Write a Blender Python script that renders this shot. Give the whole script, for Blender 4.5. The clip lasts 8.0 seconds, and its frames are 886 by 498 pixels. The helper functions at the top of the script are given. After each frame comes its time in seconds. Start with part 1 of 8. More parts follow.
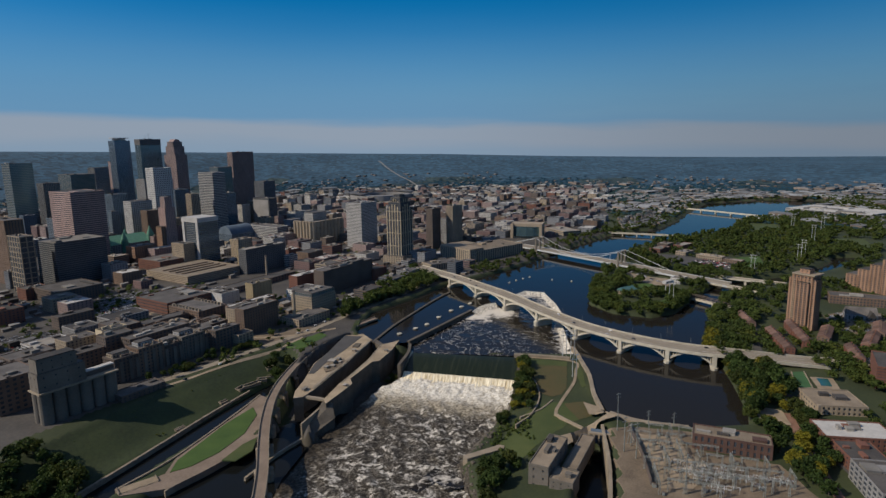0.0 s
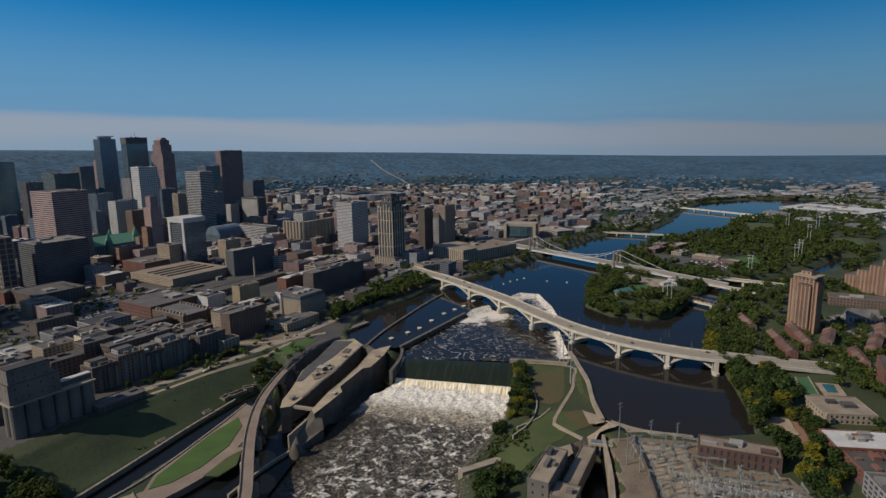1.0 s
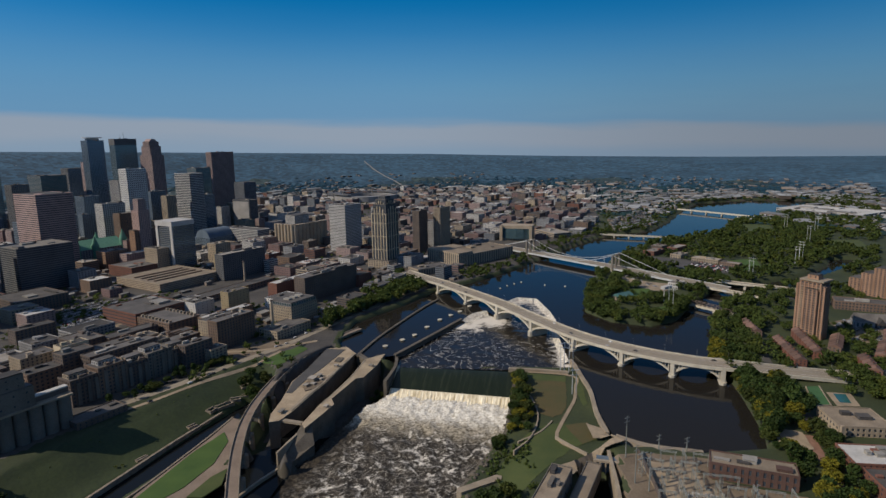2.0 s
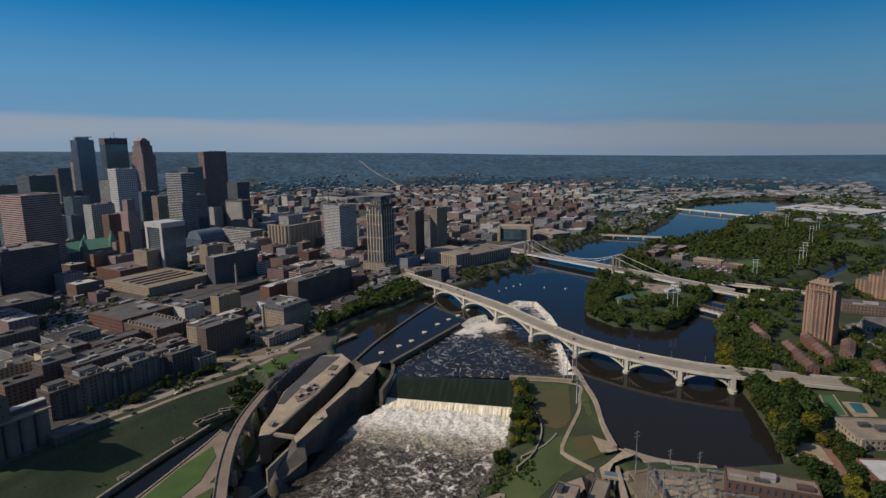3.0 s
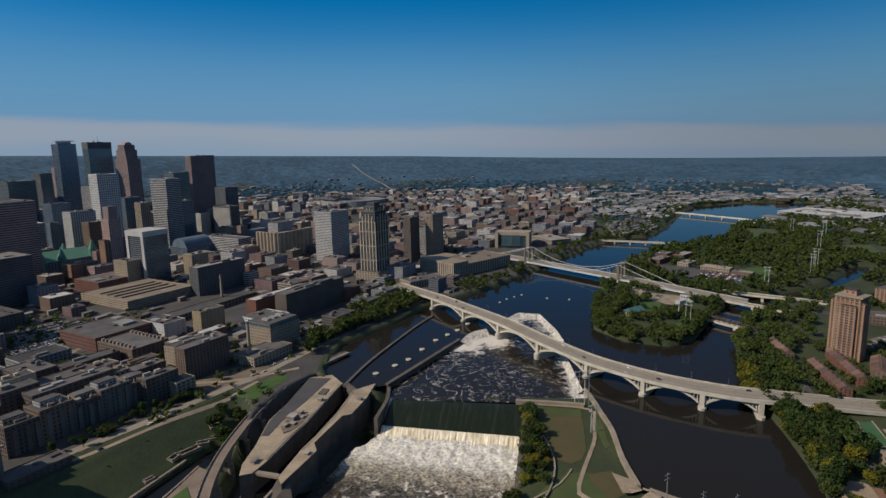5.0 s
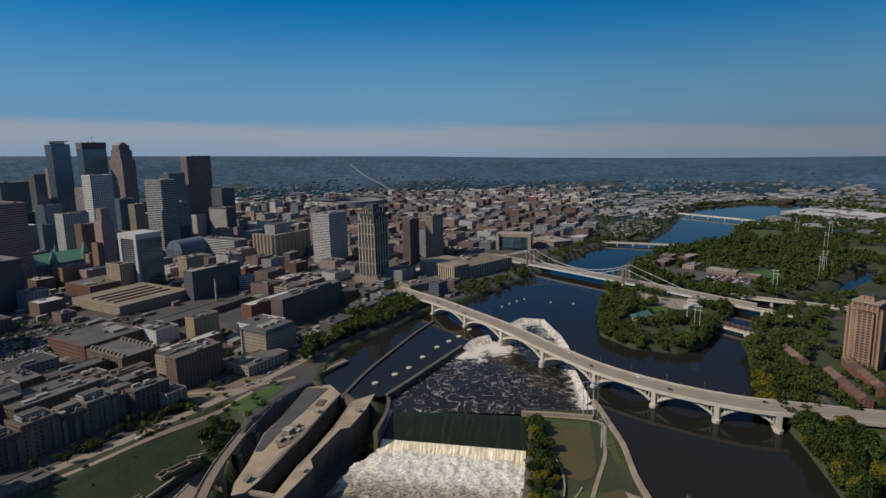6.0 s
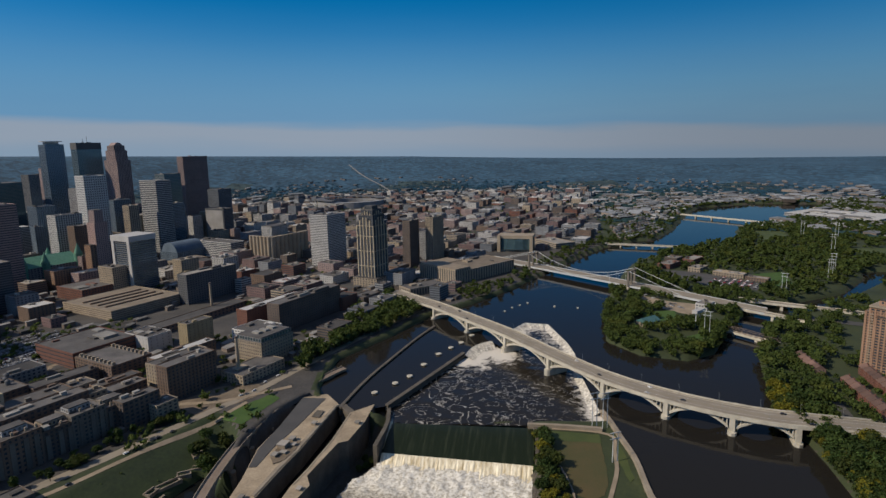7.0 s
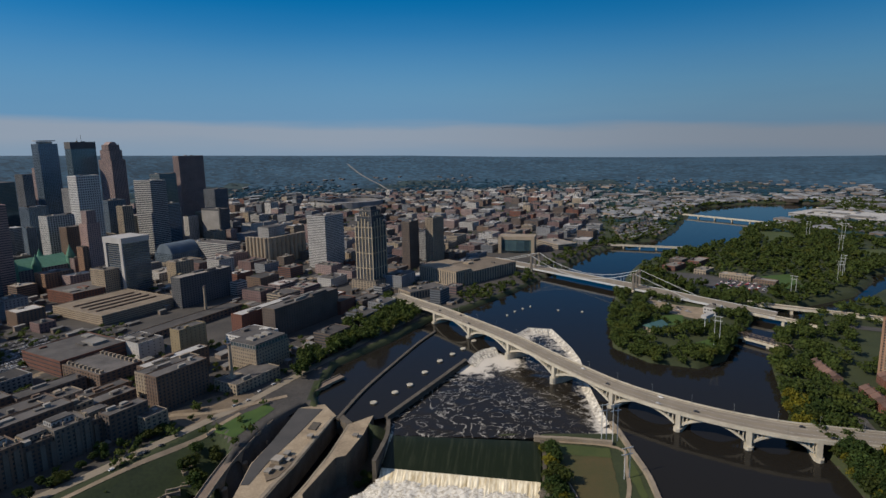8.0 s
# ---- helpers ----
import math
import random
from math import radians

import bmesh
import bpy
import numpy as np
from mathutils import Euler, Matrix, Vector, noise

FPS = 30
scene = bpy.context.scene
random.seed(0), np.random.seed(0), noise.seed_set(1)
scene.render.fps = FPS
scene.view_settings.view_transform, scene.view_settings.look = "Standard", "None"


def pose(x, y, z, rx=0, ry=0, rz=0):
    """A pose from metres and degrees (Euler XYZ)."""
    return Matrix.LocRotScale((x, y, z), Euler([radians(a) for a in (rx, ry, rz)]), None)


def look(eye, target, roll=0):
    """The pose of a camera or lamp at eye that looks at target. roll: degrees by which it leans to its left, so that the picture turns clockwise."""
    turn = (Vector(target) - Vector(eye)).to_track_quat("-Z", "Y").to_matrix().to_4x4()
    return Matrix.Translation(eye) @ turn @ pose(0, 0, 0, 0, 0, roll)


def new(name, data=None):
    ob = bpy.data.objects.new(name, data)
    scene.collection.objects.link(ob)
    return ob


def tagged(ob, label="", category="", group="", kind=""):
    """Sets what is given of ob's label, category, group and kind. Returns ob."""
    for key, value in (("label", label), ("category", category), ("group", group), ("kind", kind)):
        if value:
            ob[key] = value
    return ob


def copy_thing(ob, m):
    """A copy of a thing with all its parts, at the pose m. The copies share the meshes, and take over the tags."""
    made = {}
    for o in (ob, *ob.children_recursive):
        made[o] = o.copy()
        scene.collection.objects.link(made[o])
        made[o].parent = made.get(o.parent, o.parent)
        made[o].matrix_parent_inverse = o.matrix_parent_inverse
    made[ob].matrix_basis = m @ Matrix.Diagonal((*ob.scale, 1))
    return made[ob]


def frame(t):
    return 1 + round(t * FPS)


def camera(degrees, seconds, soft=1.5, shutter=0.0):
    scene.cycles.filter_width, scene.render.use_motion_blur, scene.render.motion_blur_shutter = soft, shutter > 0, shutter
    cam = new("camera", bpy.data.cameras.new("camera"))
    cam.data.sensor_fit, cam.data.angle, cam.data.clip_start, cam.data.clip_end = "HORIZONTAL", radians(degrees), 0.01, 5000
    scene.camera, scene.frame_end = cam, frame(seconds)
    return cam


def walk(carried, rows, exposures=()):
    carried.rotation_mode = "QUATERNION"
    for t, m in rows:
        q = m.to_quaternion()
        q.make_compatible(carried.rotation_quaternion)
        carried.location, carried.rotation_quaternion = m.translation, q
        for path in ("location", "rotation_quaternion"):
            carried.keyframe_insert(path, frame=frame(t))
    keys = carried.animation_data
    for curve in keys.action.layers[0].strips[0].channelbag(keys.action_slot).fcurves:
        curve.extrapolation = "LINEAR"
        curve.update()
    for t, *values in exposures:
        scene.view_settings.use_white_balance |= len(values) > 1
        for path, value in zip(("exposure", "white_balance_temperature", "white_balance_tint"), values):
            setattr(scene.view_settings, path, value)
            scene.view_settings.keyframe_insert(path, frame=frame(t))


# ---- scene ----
cam = camera(73.5, 8.0)
PATH = [
    (0, (-0.028, -35.585, 240.033), (0.0314, -33.6170, 239.6820), -0.92),
    (0.5, (-0.246, -24.145, 239.514), (-0.1721, -22.1785, 239.1574), -0.85),
    (1, (-0.753, -12.444, 239.676), (-0.6660, -10.4773, 239.3203), -0.89),
    (1.5, (-1.118, 0.108, 239.361), (-1.0197, 2.0743, 239.0102), -0.92),
    (3, (-2.577, 38.220, 238.947), (-2.4557, 40.1847, 238.5923), -1.00),
    (3.5, (-2.944, 51.595, 239.537), (-2.8159, 53.5604, 239.1868), -1.02),
    (4, (-3.534, 65.125, 239.008), (-3.4014, 67.0909, 238.6629), -1.13),
    (4.5, (-4.462, 77.562, 239.300), (-4.3227, 79.5270, 238.9546), -1.15),
    (6, (-7.016, 114.137, 240.153), (-6.8661, 116.1017, 239.8075), -1.19),
    (6.5, (-7.444, 126.126, 239.825), (-7.2933, 128.0904, 239.4802), -1.19),
    (7, (-8.545, 137.899, 240.051), (-8.3908, 139.8631, 239.7060), -1.20),
    (7.5, (-9.347, 150.192, 240.285), (-9.1888, 152.1549, 239.9376), -1.20),
    (8, (-9.354, 162.125, 240.502), (-9.1959, 164.0878, 240.1542), -1.20),
]
walk(cam, [(t, look(eye, target, roll)) for t, eye, target, roll in PATH])

# ---- sun, sky ----
SUN_FROM = Vector((-0.764, -0.189, 0.617))          # towards the sun
SUN_STRENGTH, SKY_STRENGTH = 3.85, 0.078
world = bpy.data.worlds.new("sky")
scene.world = world
world.use_nodes = True
wn = world.node_tree
wn.nodes.clear()
sky = wn.nodes.new("ShaderNodeTexSky")
sky.sky_type, sky.sun_disc = "NISHITA", False
sky.sun_elevation, sky.sun_rotation = math.asin(0.617), math.atan2(SUN_FROM.x, SUN_FROM.y)
sky.air_density, sky.dust_density, sky.ozone_density = 1.0, 0.0, 6.0
back = wn.nodes.new("ShaderNodeBackground")
back.inputs["Strength"].default_value = SKY_STRENGTH
outw = wn.nodes.new("ShaderNodeOutputWorld")
rich = wn.nodes.new("ShaderNodeHueSaturation")
rich.inputs["Saturation"].default_value = 1.42
wn.links.new(sky.outputs[0], rich.inputs["Color"])
# a thin veil of pale cloud lies low along the horizon
where = wn.nodes.new("ShaderNodeTexCoord")
tilt = wn.nodes.new("ShaderNodeVectorMath")
tilt.operation = "DOT_PRODUCT"
tilt.inputs[1].default_value = (0.025, 0, 1)
wn.links.new(where.outputs["Generated"], tilt.inputs[0])
wisps = wn.nodes.new("ShaderNodeTexNoise")
wisps.inputs["Scale"].default_value, wisps.inputs["Detail"].default_value = 3.0, 5
stretch = wn.nodes.new("ShaderNodeMapping")
stretch.inputs["Scale"].default_value = (1, 1, 9)
wn.links.new(where.outputs["Generated"], stretch.inputs["Vector"])
wn.links.new(stretch.outputs[0], wisps.inputs["Vector"])
lift = wn.nodes.new("ShaderNodeMath")
lift.operation = "MULTIPLY_ADD"
lift.inputs[1].default_value = -0.037
wn.links.new(wisps.outputs[0], lift.inputs[0])
wn.links.new(tilt.outputs["Value"], lift.inputs[2])


def veil(top, foot, colour, most, below):
    """Mixes a colour in, from nothing at one height to the most at another."""
    fade = wn.nodes.new("ShaderNodeMapRange")
    fade.interpolation_type = "SMOOTHSTEP"
    fade.inputs["From Min"].default_value, fade.inputs["From Max"].default_value = top, foot
    fade.inputs["To Max"].default_value = most
    wn.links.new(lift.outputs[0], fade.inputs["Value"])
    mix = wn.nodes.new("ShaderNodeMix")
    mix.data_type = "RGBA"
    mix.inputs["B"].default_value = (*colour, 1)
    wn.links.new(fade.outputs[0], mix.inputs["Factor"])
    wn.links.new(below, mix.inputs["A"])
    return mix.outputs["Result"]


# overhead, out of view, the blue pales and is brightened to fill shadows
plain = wn.nodes.new("ShaderNodeHueSaturation")
plain.inputs["Saturation"].default_value, plain.inputs["Value"].default_value = 0.8, 1.4
wn.links.new(sky.outputs[0], plain.inputs["Color"])
aloft = wn.nodes.new("ShaderNodeMapRange")
aloft.interpolation_type = "SMOOTHSTEP"
aloft.inputs["From Min"].default_value, aloft.inputs["From Max"].default_value = 0.28, 0.6
wn.links.new(tilt.outputs["Value"], aloft.inputs["Value"])
dome = wn.nodes.new("ShaderNodeMix")
dome.data_type = "RGBA"
wn.links.new(aloft.outputs[0], dome.inputs["Factor"])
wn.links.new(rich.outputs[0], dome.inputs["A"])
wn.links.new(plain.outputs[0], dome.inputs["B"])
hazy = veil(0.193, 0.0, (1.3, 3.2, 5.8), 0.85, dome.outputs["Result"])
cloudy = veil(0.024, 0.0045, (3.9, 4.4, 5.2), 0.8, hazy)
low_sky = veil(-0.009, -0.033, (2.6, 3.9, 5.4), 0.7, cloudy)
# the sky darkens with the angle from the sun's side
split = wn.nodes.new("ShaderNodeSeparateXYZ")
wn.links.new(where.outputs["Generated"], split.inputs[0])
side = wn.nodes.new("ShaderNodeMapRange")
side.interpolation_type = "SMOOTHSTEP"
side.inputs["From Min"].default_value, side.inputs["From Max"].default_value = -0.1, 0.72
side.inputs["To Min"].default_value, side.inputs["To Max"].default_value = 1.0, 0.68
wn.links.new(split.outputs["X"], side.inputs["Value"])
shade = wn.nodes.new("ShaderNodeVectorMath")
shade.operation = "SCALE"
wn.links.new(low_sky, shade.inputs[0])
wn.links.new(side.outputs[0], shade.inputs["Scale"])
wn.links.new(shade.outputs[0], back.inputs["Color"])
wn.links.new(back.outputs[0], outw.inputs["Surface"])
sun = new("sun", bpy.data.lights.new("sun", "SUN"))
sun.data.energy, sun.data.angle, sun.data.color = SUN_STRENGTH, radians(0.5), (1.0, 0.87, 0.69)
sun.matrix_world = look(SUN_FROM * 3000, (0, 0, 0))

# ---- materials ----


def material(name, low, high, rough=0.85, scale=0.08, fine=1.5, bump=0.3, spread=0.0, island=0.0, metal=0.0, depth=0.3):
    """A surface that wanders between two colours at a large and a small scale, with relief."""
    m = bpy.data.materials.new(name)
    m.use_nodes = True
    nt = m.node_tree
    bsdf = nt.nodes["Principled BSDF"]
    geo = nt.nodes.new("ShaderNodeNewGeometry")

    def noisy(s, detail):
        n = nt.nodes.new("ShaderNodeTexNoise")
        n.inputs["Scale"].default_value, n.inputs["Detail"].default_value = s, detail
        nt.links.new(geo.outputs["Position"], n.inputs["Vector"])
        return n

    big, small = noisy(scale, 4), noisy(fine, 3)
    add = nt.nodes.new("ShaderNodeMath")
    add.operation = "MULTIPLY_ADD"
    nt.links.new(small.outputs[0], add.inputs[0])
    add.inputs[1].default_value = 0.6
    nt.links.new(big.outputs[0], add.inputs[2])
    ramp = nt.nodes.new("ShaderNodeMapRange")
    ramp.inputs["From Min"].default_value, ramp.inputs["From Max"].default_value = 0.52, 1.08
    nt.links.new(add.outputs[0], ramp.inputs["Value"])
    mix = nt.nodes.new("ShaderNodeMix")
    mix.data_type = "RGBA"
    mix.inputs["A"].default_value, mix.inputs["B"].default_value = (*low, 1), (*high, 1)
    nt.links.new(ramp.outputs[0], mix.inputs["Factor"])
    colour = mix.outputs["Result"]
    for amount, source in ((spread, "object"), (island, "island")):
        if not amount:
            continue
        if source == "object":
            rnd = nt.nodes.new("ShaderNodeObjectInfo").outputs["Random"]
        else:
            rnd = geo.outputs["Random Per Island"]
        rr = nt.nodes.new("ShaderNodeMapRange")
        rr.inputs["To Min"].default_value, rr.inputs["To Max"].default_value = 1 - amount, 1 + amount
        nt.links.new(rnd, rr.inputs["Value"])
        hs = nt.nodes.new("ShaderNodeHueSaturation")
        nt.links.new(colour, hs.inputs["Color"])
        nt.links.new(rr.outputs[0], hs.inputs["Value"])
        colour = hs.outputs["Color"]
    nt.links.new(colour, bsdf.inputs["Base Color"])
    bsdf.inputs["Roughness"].default_value, bsdf.inputs["Metallic"].default_value = rough, metal
    if bump:
        b = nt.nodes.new("ShaderNodeBump")
        b.inputs["Strength"].default_value, b.inputs["Distance"].default_value = bump, depth
        nt.links.new(small.outputs[0], b.inputs["Height"])
        nt.links.new(b.outputs[0], bsdf.inputs["Normal"])
    return m


def leaf_material(name, low, high, turn=(0.3, 0.24, 0.03), autumn=0.0):
    """Foliage: colour from leaf to leaf and from tree to tree, some of it turning."""
    m = material(name, low, high, rough=0.7, scale=0.05, fine=0.6, bump=0, island=0.34, spread=0.2)
    nt = m.node_tree
    bsdf = nt.nodes["Principled BSDF"]
    bsdf.inputs["Specular IOR Level"].default_value = 0.2
    if autumn:
        src = bsdf.inputs["Base Color"].links[0].from_socket
        info = nt.nodes.new("ShaderNodeTexNoise")
        info.inputs["Scale"].default_value = 0.035
        nt.links.new(nt.nodes["Geometry"].outputs["Position"], info.inputs["Vector"])
        mr = nt.nodes.new("ShaderNodeMapRange")
        mr.inputs["From Min"].default_value, mr.inputs["From Max"].default_value = 0.62 - autumn * 0.12, 0.78
        nt.links.new(info.outputs[0], mr.inputs["Value"])
        mix = nt.nodes.new("ShaderNodeMix")
        mix.data_type = "RGBA"
        mix.inputs["B"].default_value = (*turn, 1)
        nt.links.new(mr.outputs[0], mix.inputs["Factor"])
        nt.links.new(src, mix.inputs["A"])
        nt.links.new(mix.outputs["Result"], bsdf.inputs["Base Color"])
    # thin leaves let some light through
    glow = nt.nodes.new("ShaderNodeBsdfTranslucent")
    nt.links.new(bsdf.inputs["Base Color"].links[0].from_socket, glow.inputs["Color"])
    both = nt.nodes.new("ShaderNodeMixShader")
    both.inputs[0].default_value = 0.38
    nt.links.new(bsdf.outputs[0], both.inputs[1])
    nt.links.new(glow.outputs[0], both.inputs[2])
    nt.links.new(both.outputs[0], nt.nodes["Material Output"].inputs["Surface"])
    return m


def water_material(name, colour, rough, ripple, size):
    m = bpy.data.materials.new(name)
    m.use_nodes = True
    nt = m.node_tree
    bsdf = nt.nodes["Principled BSDF"]
    bsdf.inputs["Base Color"].default_value = (*colour, 1)
    bsdf.inputs["Roughness"].default_value, bsdf.inputs["IOR"].default_value = rough, 1.33
    bsdf.inputs["Specular IOR Level"].default_value = 0.19
    geo = nt.nodes.new("ShaderNodeNewGeometry")
    last = None
    for s, strength in ((size, ripple), (size * 0.12, ripple * 0.6)):
        n = nt.nodes.new("ShaderNodeTexNoise")
        n.inputs["Scale"].default_value, n.inputs["Detail"].default_value = s, 3
        nt.links.new(geo.outputs["Position"], n.inputs["Vector"])
        b = nt.nodes.new("ShaderNodeBump")
        b.inputs["Strength"].default_value, b.inputs["Distance"].default_value = strength, 0.5 / s * 0.3
        nt.links.new(n.outputs[0], b.inputs["Height"])
        if last:
            nt.links.new(last.outputs[0], b.inputs["Normal"])
        last = b
    nt.links.new(last.outputs[0], bsdf.inputs["Normal"])
    return m


def foam_material(name, dark, white, cover, scale, twist=3.0, thin=0.1, stretch=(1, 1, 1), detail=2.5, torn=(0.25, 0.5), churned=False):
    """Broken water: white foam lying in torn strands on dark water; churned water also froths where its mesh says so."""
    m = bpy.data.materials.new(name)
    m.use_nodes = True
    nt = m.node_tree
    bsdf = nt.nodes["Principled BSDF"]
    geo = nt.nodes.new("ShaderNodeNewGeometry")
    mp = nt.nodes.new("ShaderNodeMapping")
    mp.inputs["Scale"].default_value = stretch
    nt.links.new(geo.outputs["Position"], mp.inputs["Vector"])
    a = nt.nodes.new("ShaderNodeTexNoise")
    a.inputs["Scale"].default_value, a.inputs["Detail"].default_value, a.inputs["Distortion"].default_value = scale, detail, twist
    b = nt.nodes.new("ShaderNodeTexNoise")
    b.inputs["Scale"].default_value, b.inputs["Detail"].default_value = scale * 0.16, 3
    c = nt.nodes.new("ShaderNodeTexNoise")
    c.inputs["Scale"].default_value, c.inputs["Detail"].default_value = scale * 5, 4
    for n in (a, b, c):
        nt.links.new(mp.outputs[0], n.inputs["Vector"])
    # strands lie where the twisted noise passes its middle value
    sub = nt.nodes.new("ShaderNodeMath")
    sub.operation = "SUBTRACT"
    sub.inputs[1].default_value = 0.5
    nt.links.new(a.outputs[0], sub.inputs[0])
    ab = nt.nodes.new("ShaderNodeMath")
    ab.operation = "ABSOLUTE"
    nt.links.new(sub.outputs[0], ab.inputs[0])
    line = nt.nodes.new("ShaderNodeMapRange")
    line.inputs["From Min"].default_value, line.inputs["From Max"].default_value = thin, 0.0
    nt.links.new(ab.outputs[0], line.inputs["Value"])
    area = nt.nodes.new("ShaderNodeMapRange")
    area.inputs["From Min"].default_value, area.inputs["From Max"].default_value = 0.62 - cover * 0.4, 0.78 - cover * 0.4
    nt.links.new(b.outputs[0], area.inputs["Value"])
    mul = nt.nodes.new("ShaderNodeMath")
    mul.operation = "MULTIPLY"
    nt.links.new(line.outputs[0], mul.inputs[0])
    nt.links.new(area.outputs[0], mul.inputs[1])
    grain = nt.nodes.new("ShaderNodeMapRange")
    grain.inputs["From Min"].default_value, grain.inputs["From Max"].default_value = torn
    nt.links.new(c.outputs[0], grain.inputs["Value"])
    mul2 = nt.nodes.new("ShaderNodeMath")
    mul2.operation, mul2.use_clamp = "MULTIPLY", True
    nt.links.new(mul.outputs[0], mul2.inputs[0])
    nt.links.new(grain.outputs[0], mul2.inputs[1])
    if churned:
        froth = nt.nodes.new("ShaderNodeAttribute")
        froth.attribute_name = "foam"
        lumps = nt.nodes.new("ShaderNodeTexNoise")
        lumps.inputs["Scale"].default_value, lumps.inputs["Detail"].default_value = 0.11, 8
        lumps.inputs["Roughness"].default_value, lumps.inputs["Distortion"].default_value = 0.68, 0.7
        nt.links.new(mp.outputs[0], lumps.inputs["Vector"])
        more = nt.nodes.new("ShaderNodeMath")
        more.operation = "MULTIPLY_ADD"
        more.inputs[1].default_value = 0.5
        nt.links.new(froth.outputs["Fac"], more.inputs[0])
        nt.links.new(lumps.outputs[0], more.inputs[2])
        over = nt.nodes.new("ShaderNodeMapRange")
        over.interpolation_type = "SMOOTHSTEP"
        over.inputs["From Min"].default_value, over.inputs["From Max"].default_value = 0.64, 0.86
        nt.links.new(more.outputs[0], over.inputs["Value"])
        most = nt.nodes.new("ShaderNodeMath")
        most.operation = "MAXIMUM"
        nt.links.new(mul2.outputs[0], most.inputs[0])
        nt.links.new(over.outputs[0], most.inputs[1])
        mul2 = most
    mix = nt.nodes.new("ShaderNodeMix")
    mix.data_type = "RGBA"
    mix.inputs["A"].default_value, mix.inputs["B"].default_value = (*dark, 1), (*white, 1)
    nt.links.new(mul2.outputs[0], mix.inputs["Factor"])
    nt.links.new(mix.outputs["Result"], bsdf.inputs["Base Color"])
    bsdf.inputs["Specular IOR Level"].default_value = 0.15
    ro = nt.nodes.new("ShaderNodeMapRange")
    ro.inputs["To Min"].default_value, ro.inputs["To Max"].default_value = 0.15, 0.9
    nt.links.new(mul2.outputs[0], ro.inputs["Value"])
    nt.links.new(ro.outputs[0], bsdf.inputs["Roughness"])
    bp = nt.nodes.new("ShaderNodeBump")
    bp.inputs["Strength"].default_value, bp.inputs["Distance"].default_value = 0.6, 0.8
    nt.links.new(a.outputs[0], bp.inputs["Height"])
    nt.links.new(bp.outputs[0], bsdf.inputs["Normal"])
    return m


def rapids_material(name, foot, downstream, wall_foot, from_wall):
    """Broken water below a fall: froth at its foot, then brown boil, then lacy foam on dark water."""
    m = bpy.data.materials.new(name)
    m.use_nodes = True
    nt = m.node_tree
    bsdf = nt.nodes["Principled BSDF"]
    geo = nt.nodes.new("ShaderNodeNewGeometry")

    def math_(op, a, b=None, clamp=False):
        n = nt.nodes.new("ShaderNodeMath")
        n.operation, n.use_clamp = op, clamp
        for k, v in enumerate((a, b)):
            if v is None:
                continue
            if isinstance(v, (int, float)):
                n.inputs[k].default_value = v
            else:
                nt.links.new(v, n.inputs[k])
        return n.outputs[0]

    def ramp(v, lo, hi):
        n = nt.nodes.new("ShaderNodeMapRange")
        n.interpolation_type = "SMOOTHSTEP"
        n.inputs["From Min"].default_value, n.inputs["From Max"].default_value = lo, hi
        nt.links.new(v, n.inputs["Value"])
        return n.outputs[0]

    def noisy(s, detail, rough, twist):
        n = nt.nodes.new("ShaderNodeTexNoise")
        n.inputs["Scale"].default_value, n.inputs["Detail"].default_value = s, detail
        n.inputs["Roughness"].default_value, n.inputs["Distortion"].default_value = rough, twist
        nt.links.new(geo.outputs["Position"], n.inputs["Vector"])
        return n.outputs[0]

    def away(point, direction):
        move = nt.nodes.new("ShaderNodeVectorMath")
        move.operation = "SUBTRACT"
        move.inputs[1].default_value = (*point, 0)
        nt.links.new(geo.outputs["Position"], move.inputs[0])
        dot = nt.nodes.new("ShaderNodeVectorMath")
        dot.operation = "DOT_PRODUCT"
        dot.inputs[1].default_value = (*direction, 0)
        nt.links.new(move.outputs[0], dot.inputs[0])
        return dot.outputs["Value"]

    def blend(f, a, b):
        n = nt.nodes.new("ShaderNodeMix")
        n.data_type = "RGBA"
        nt.links.new(f, n.inputs["Factor"])
        for key, v in (("A", a), ("B", b)):
            if isinstance(v, tuple):
                n.inputs[key].default_value = (*v, 1)
            else:
                nt.links.new(v, n.inputs[key])
        return n.outputs["Result"]

    wide_, mid, fine = noisy(0.022, 4, 0.6, 0.8), noisy(0.1, 7, 0.62, 0.9), noisy(0.4, 6, 0.65, 0.4)
    down = math_("ADD", away(foot, downstream), math_("MULTIPLY", math_("SUBTRACT", mid, 0.5), 45.0))
    # foam is thinned beside the wall to imitate the wall's shadow
    wall_shade = ramp(away(wall_foot, from_wall), 4, 40)
    # clumps of foam with torn edges, thick on the crests and thin between them
    torn = noisy(0.2, 9, 0.72, 0.5)
    clump = ramp(math_("ADD", math_("MULTIPLY", mid, 0.62), math_("MULTIPLY", torn, 0.38)), 0.5, 0.6)
    crest = math_("MULTIPLY", ramp(math_("ABSOLUTE", math_("SUBTRACT", torn, 0.5)), 0.035, 0.0), ramp(fine, 0.4, 0.62))
    lace = math_("ADD", math_("MULTIPLY", clump, ramp(fine, 0.34, 0.58)), math_("MULTIPLY", crest, 0.45), True)
    lace = math_("MULTIPLY", lace, ramp(wide_, 0.22, 0.5))
    lace = math_("MULTIPLY", lace, wall_shade, True)
    open_water = blend(lace, blend(ramp(fine, 0.35, 0.7), (0.02, 0.017, 0.013), (0.075, 0.062, 0.046)), (0.68, 0.64, 0.57))
    boil = blend(ramp(fine, 0.36, 0.64), (0.1, 0.082, 0.055), (0.46, 0.41, 0.32))
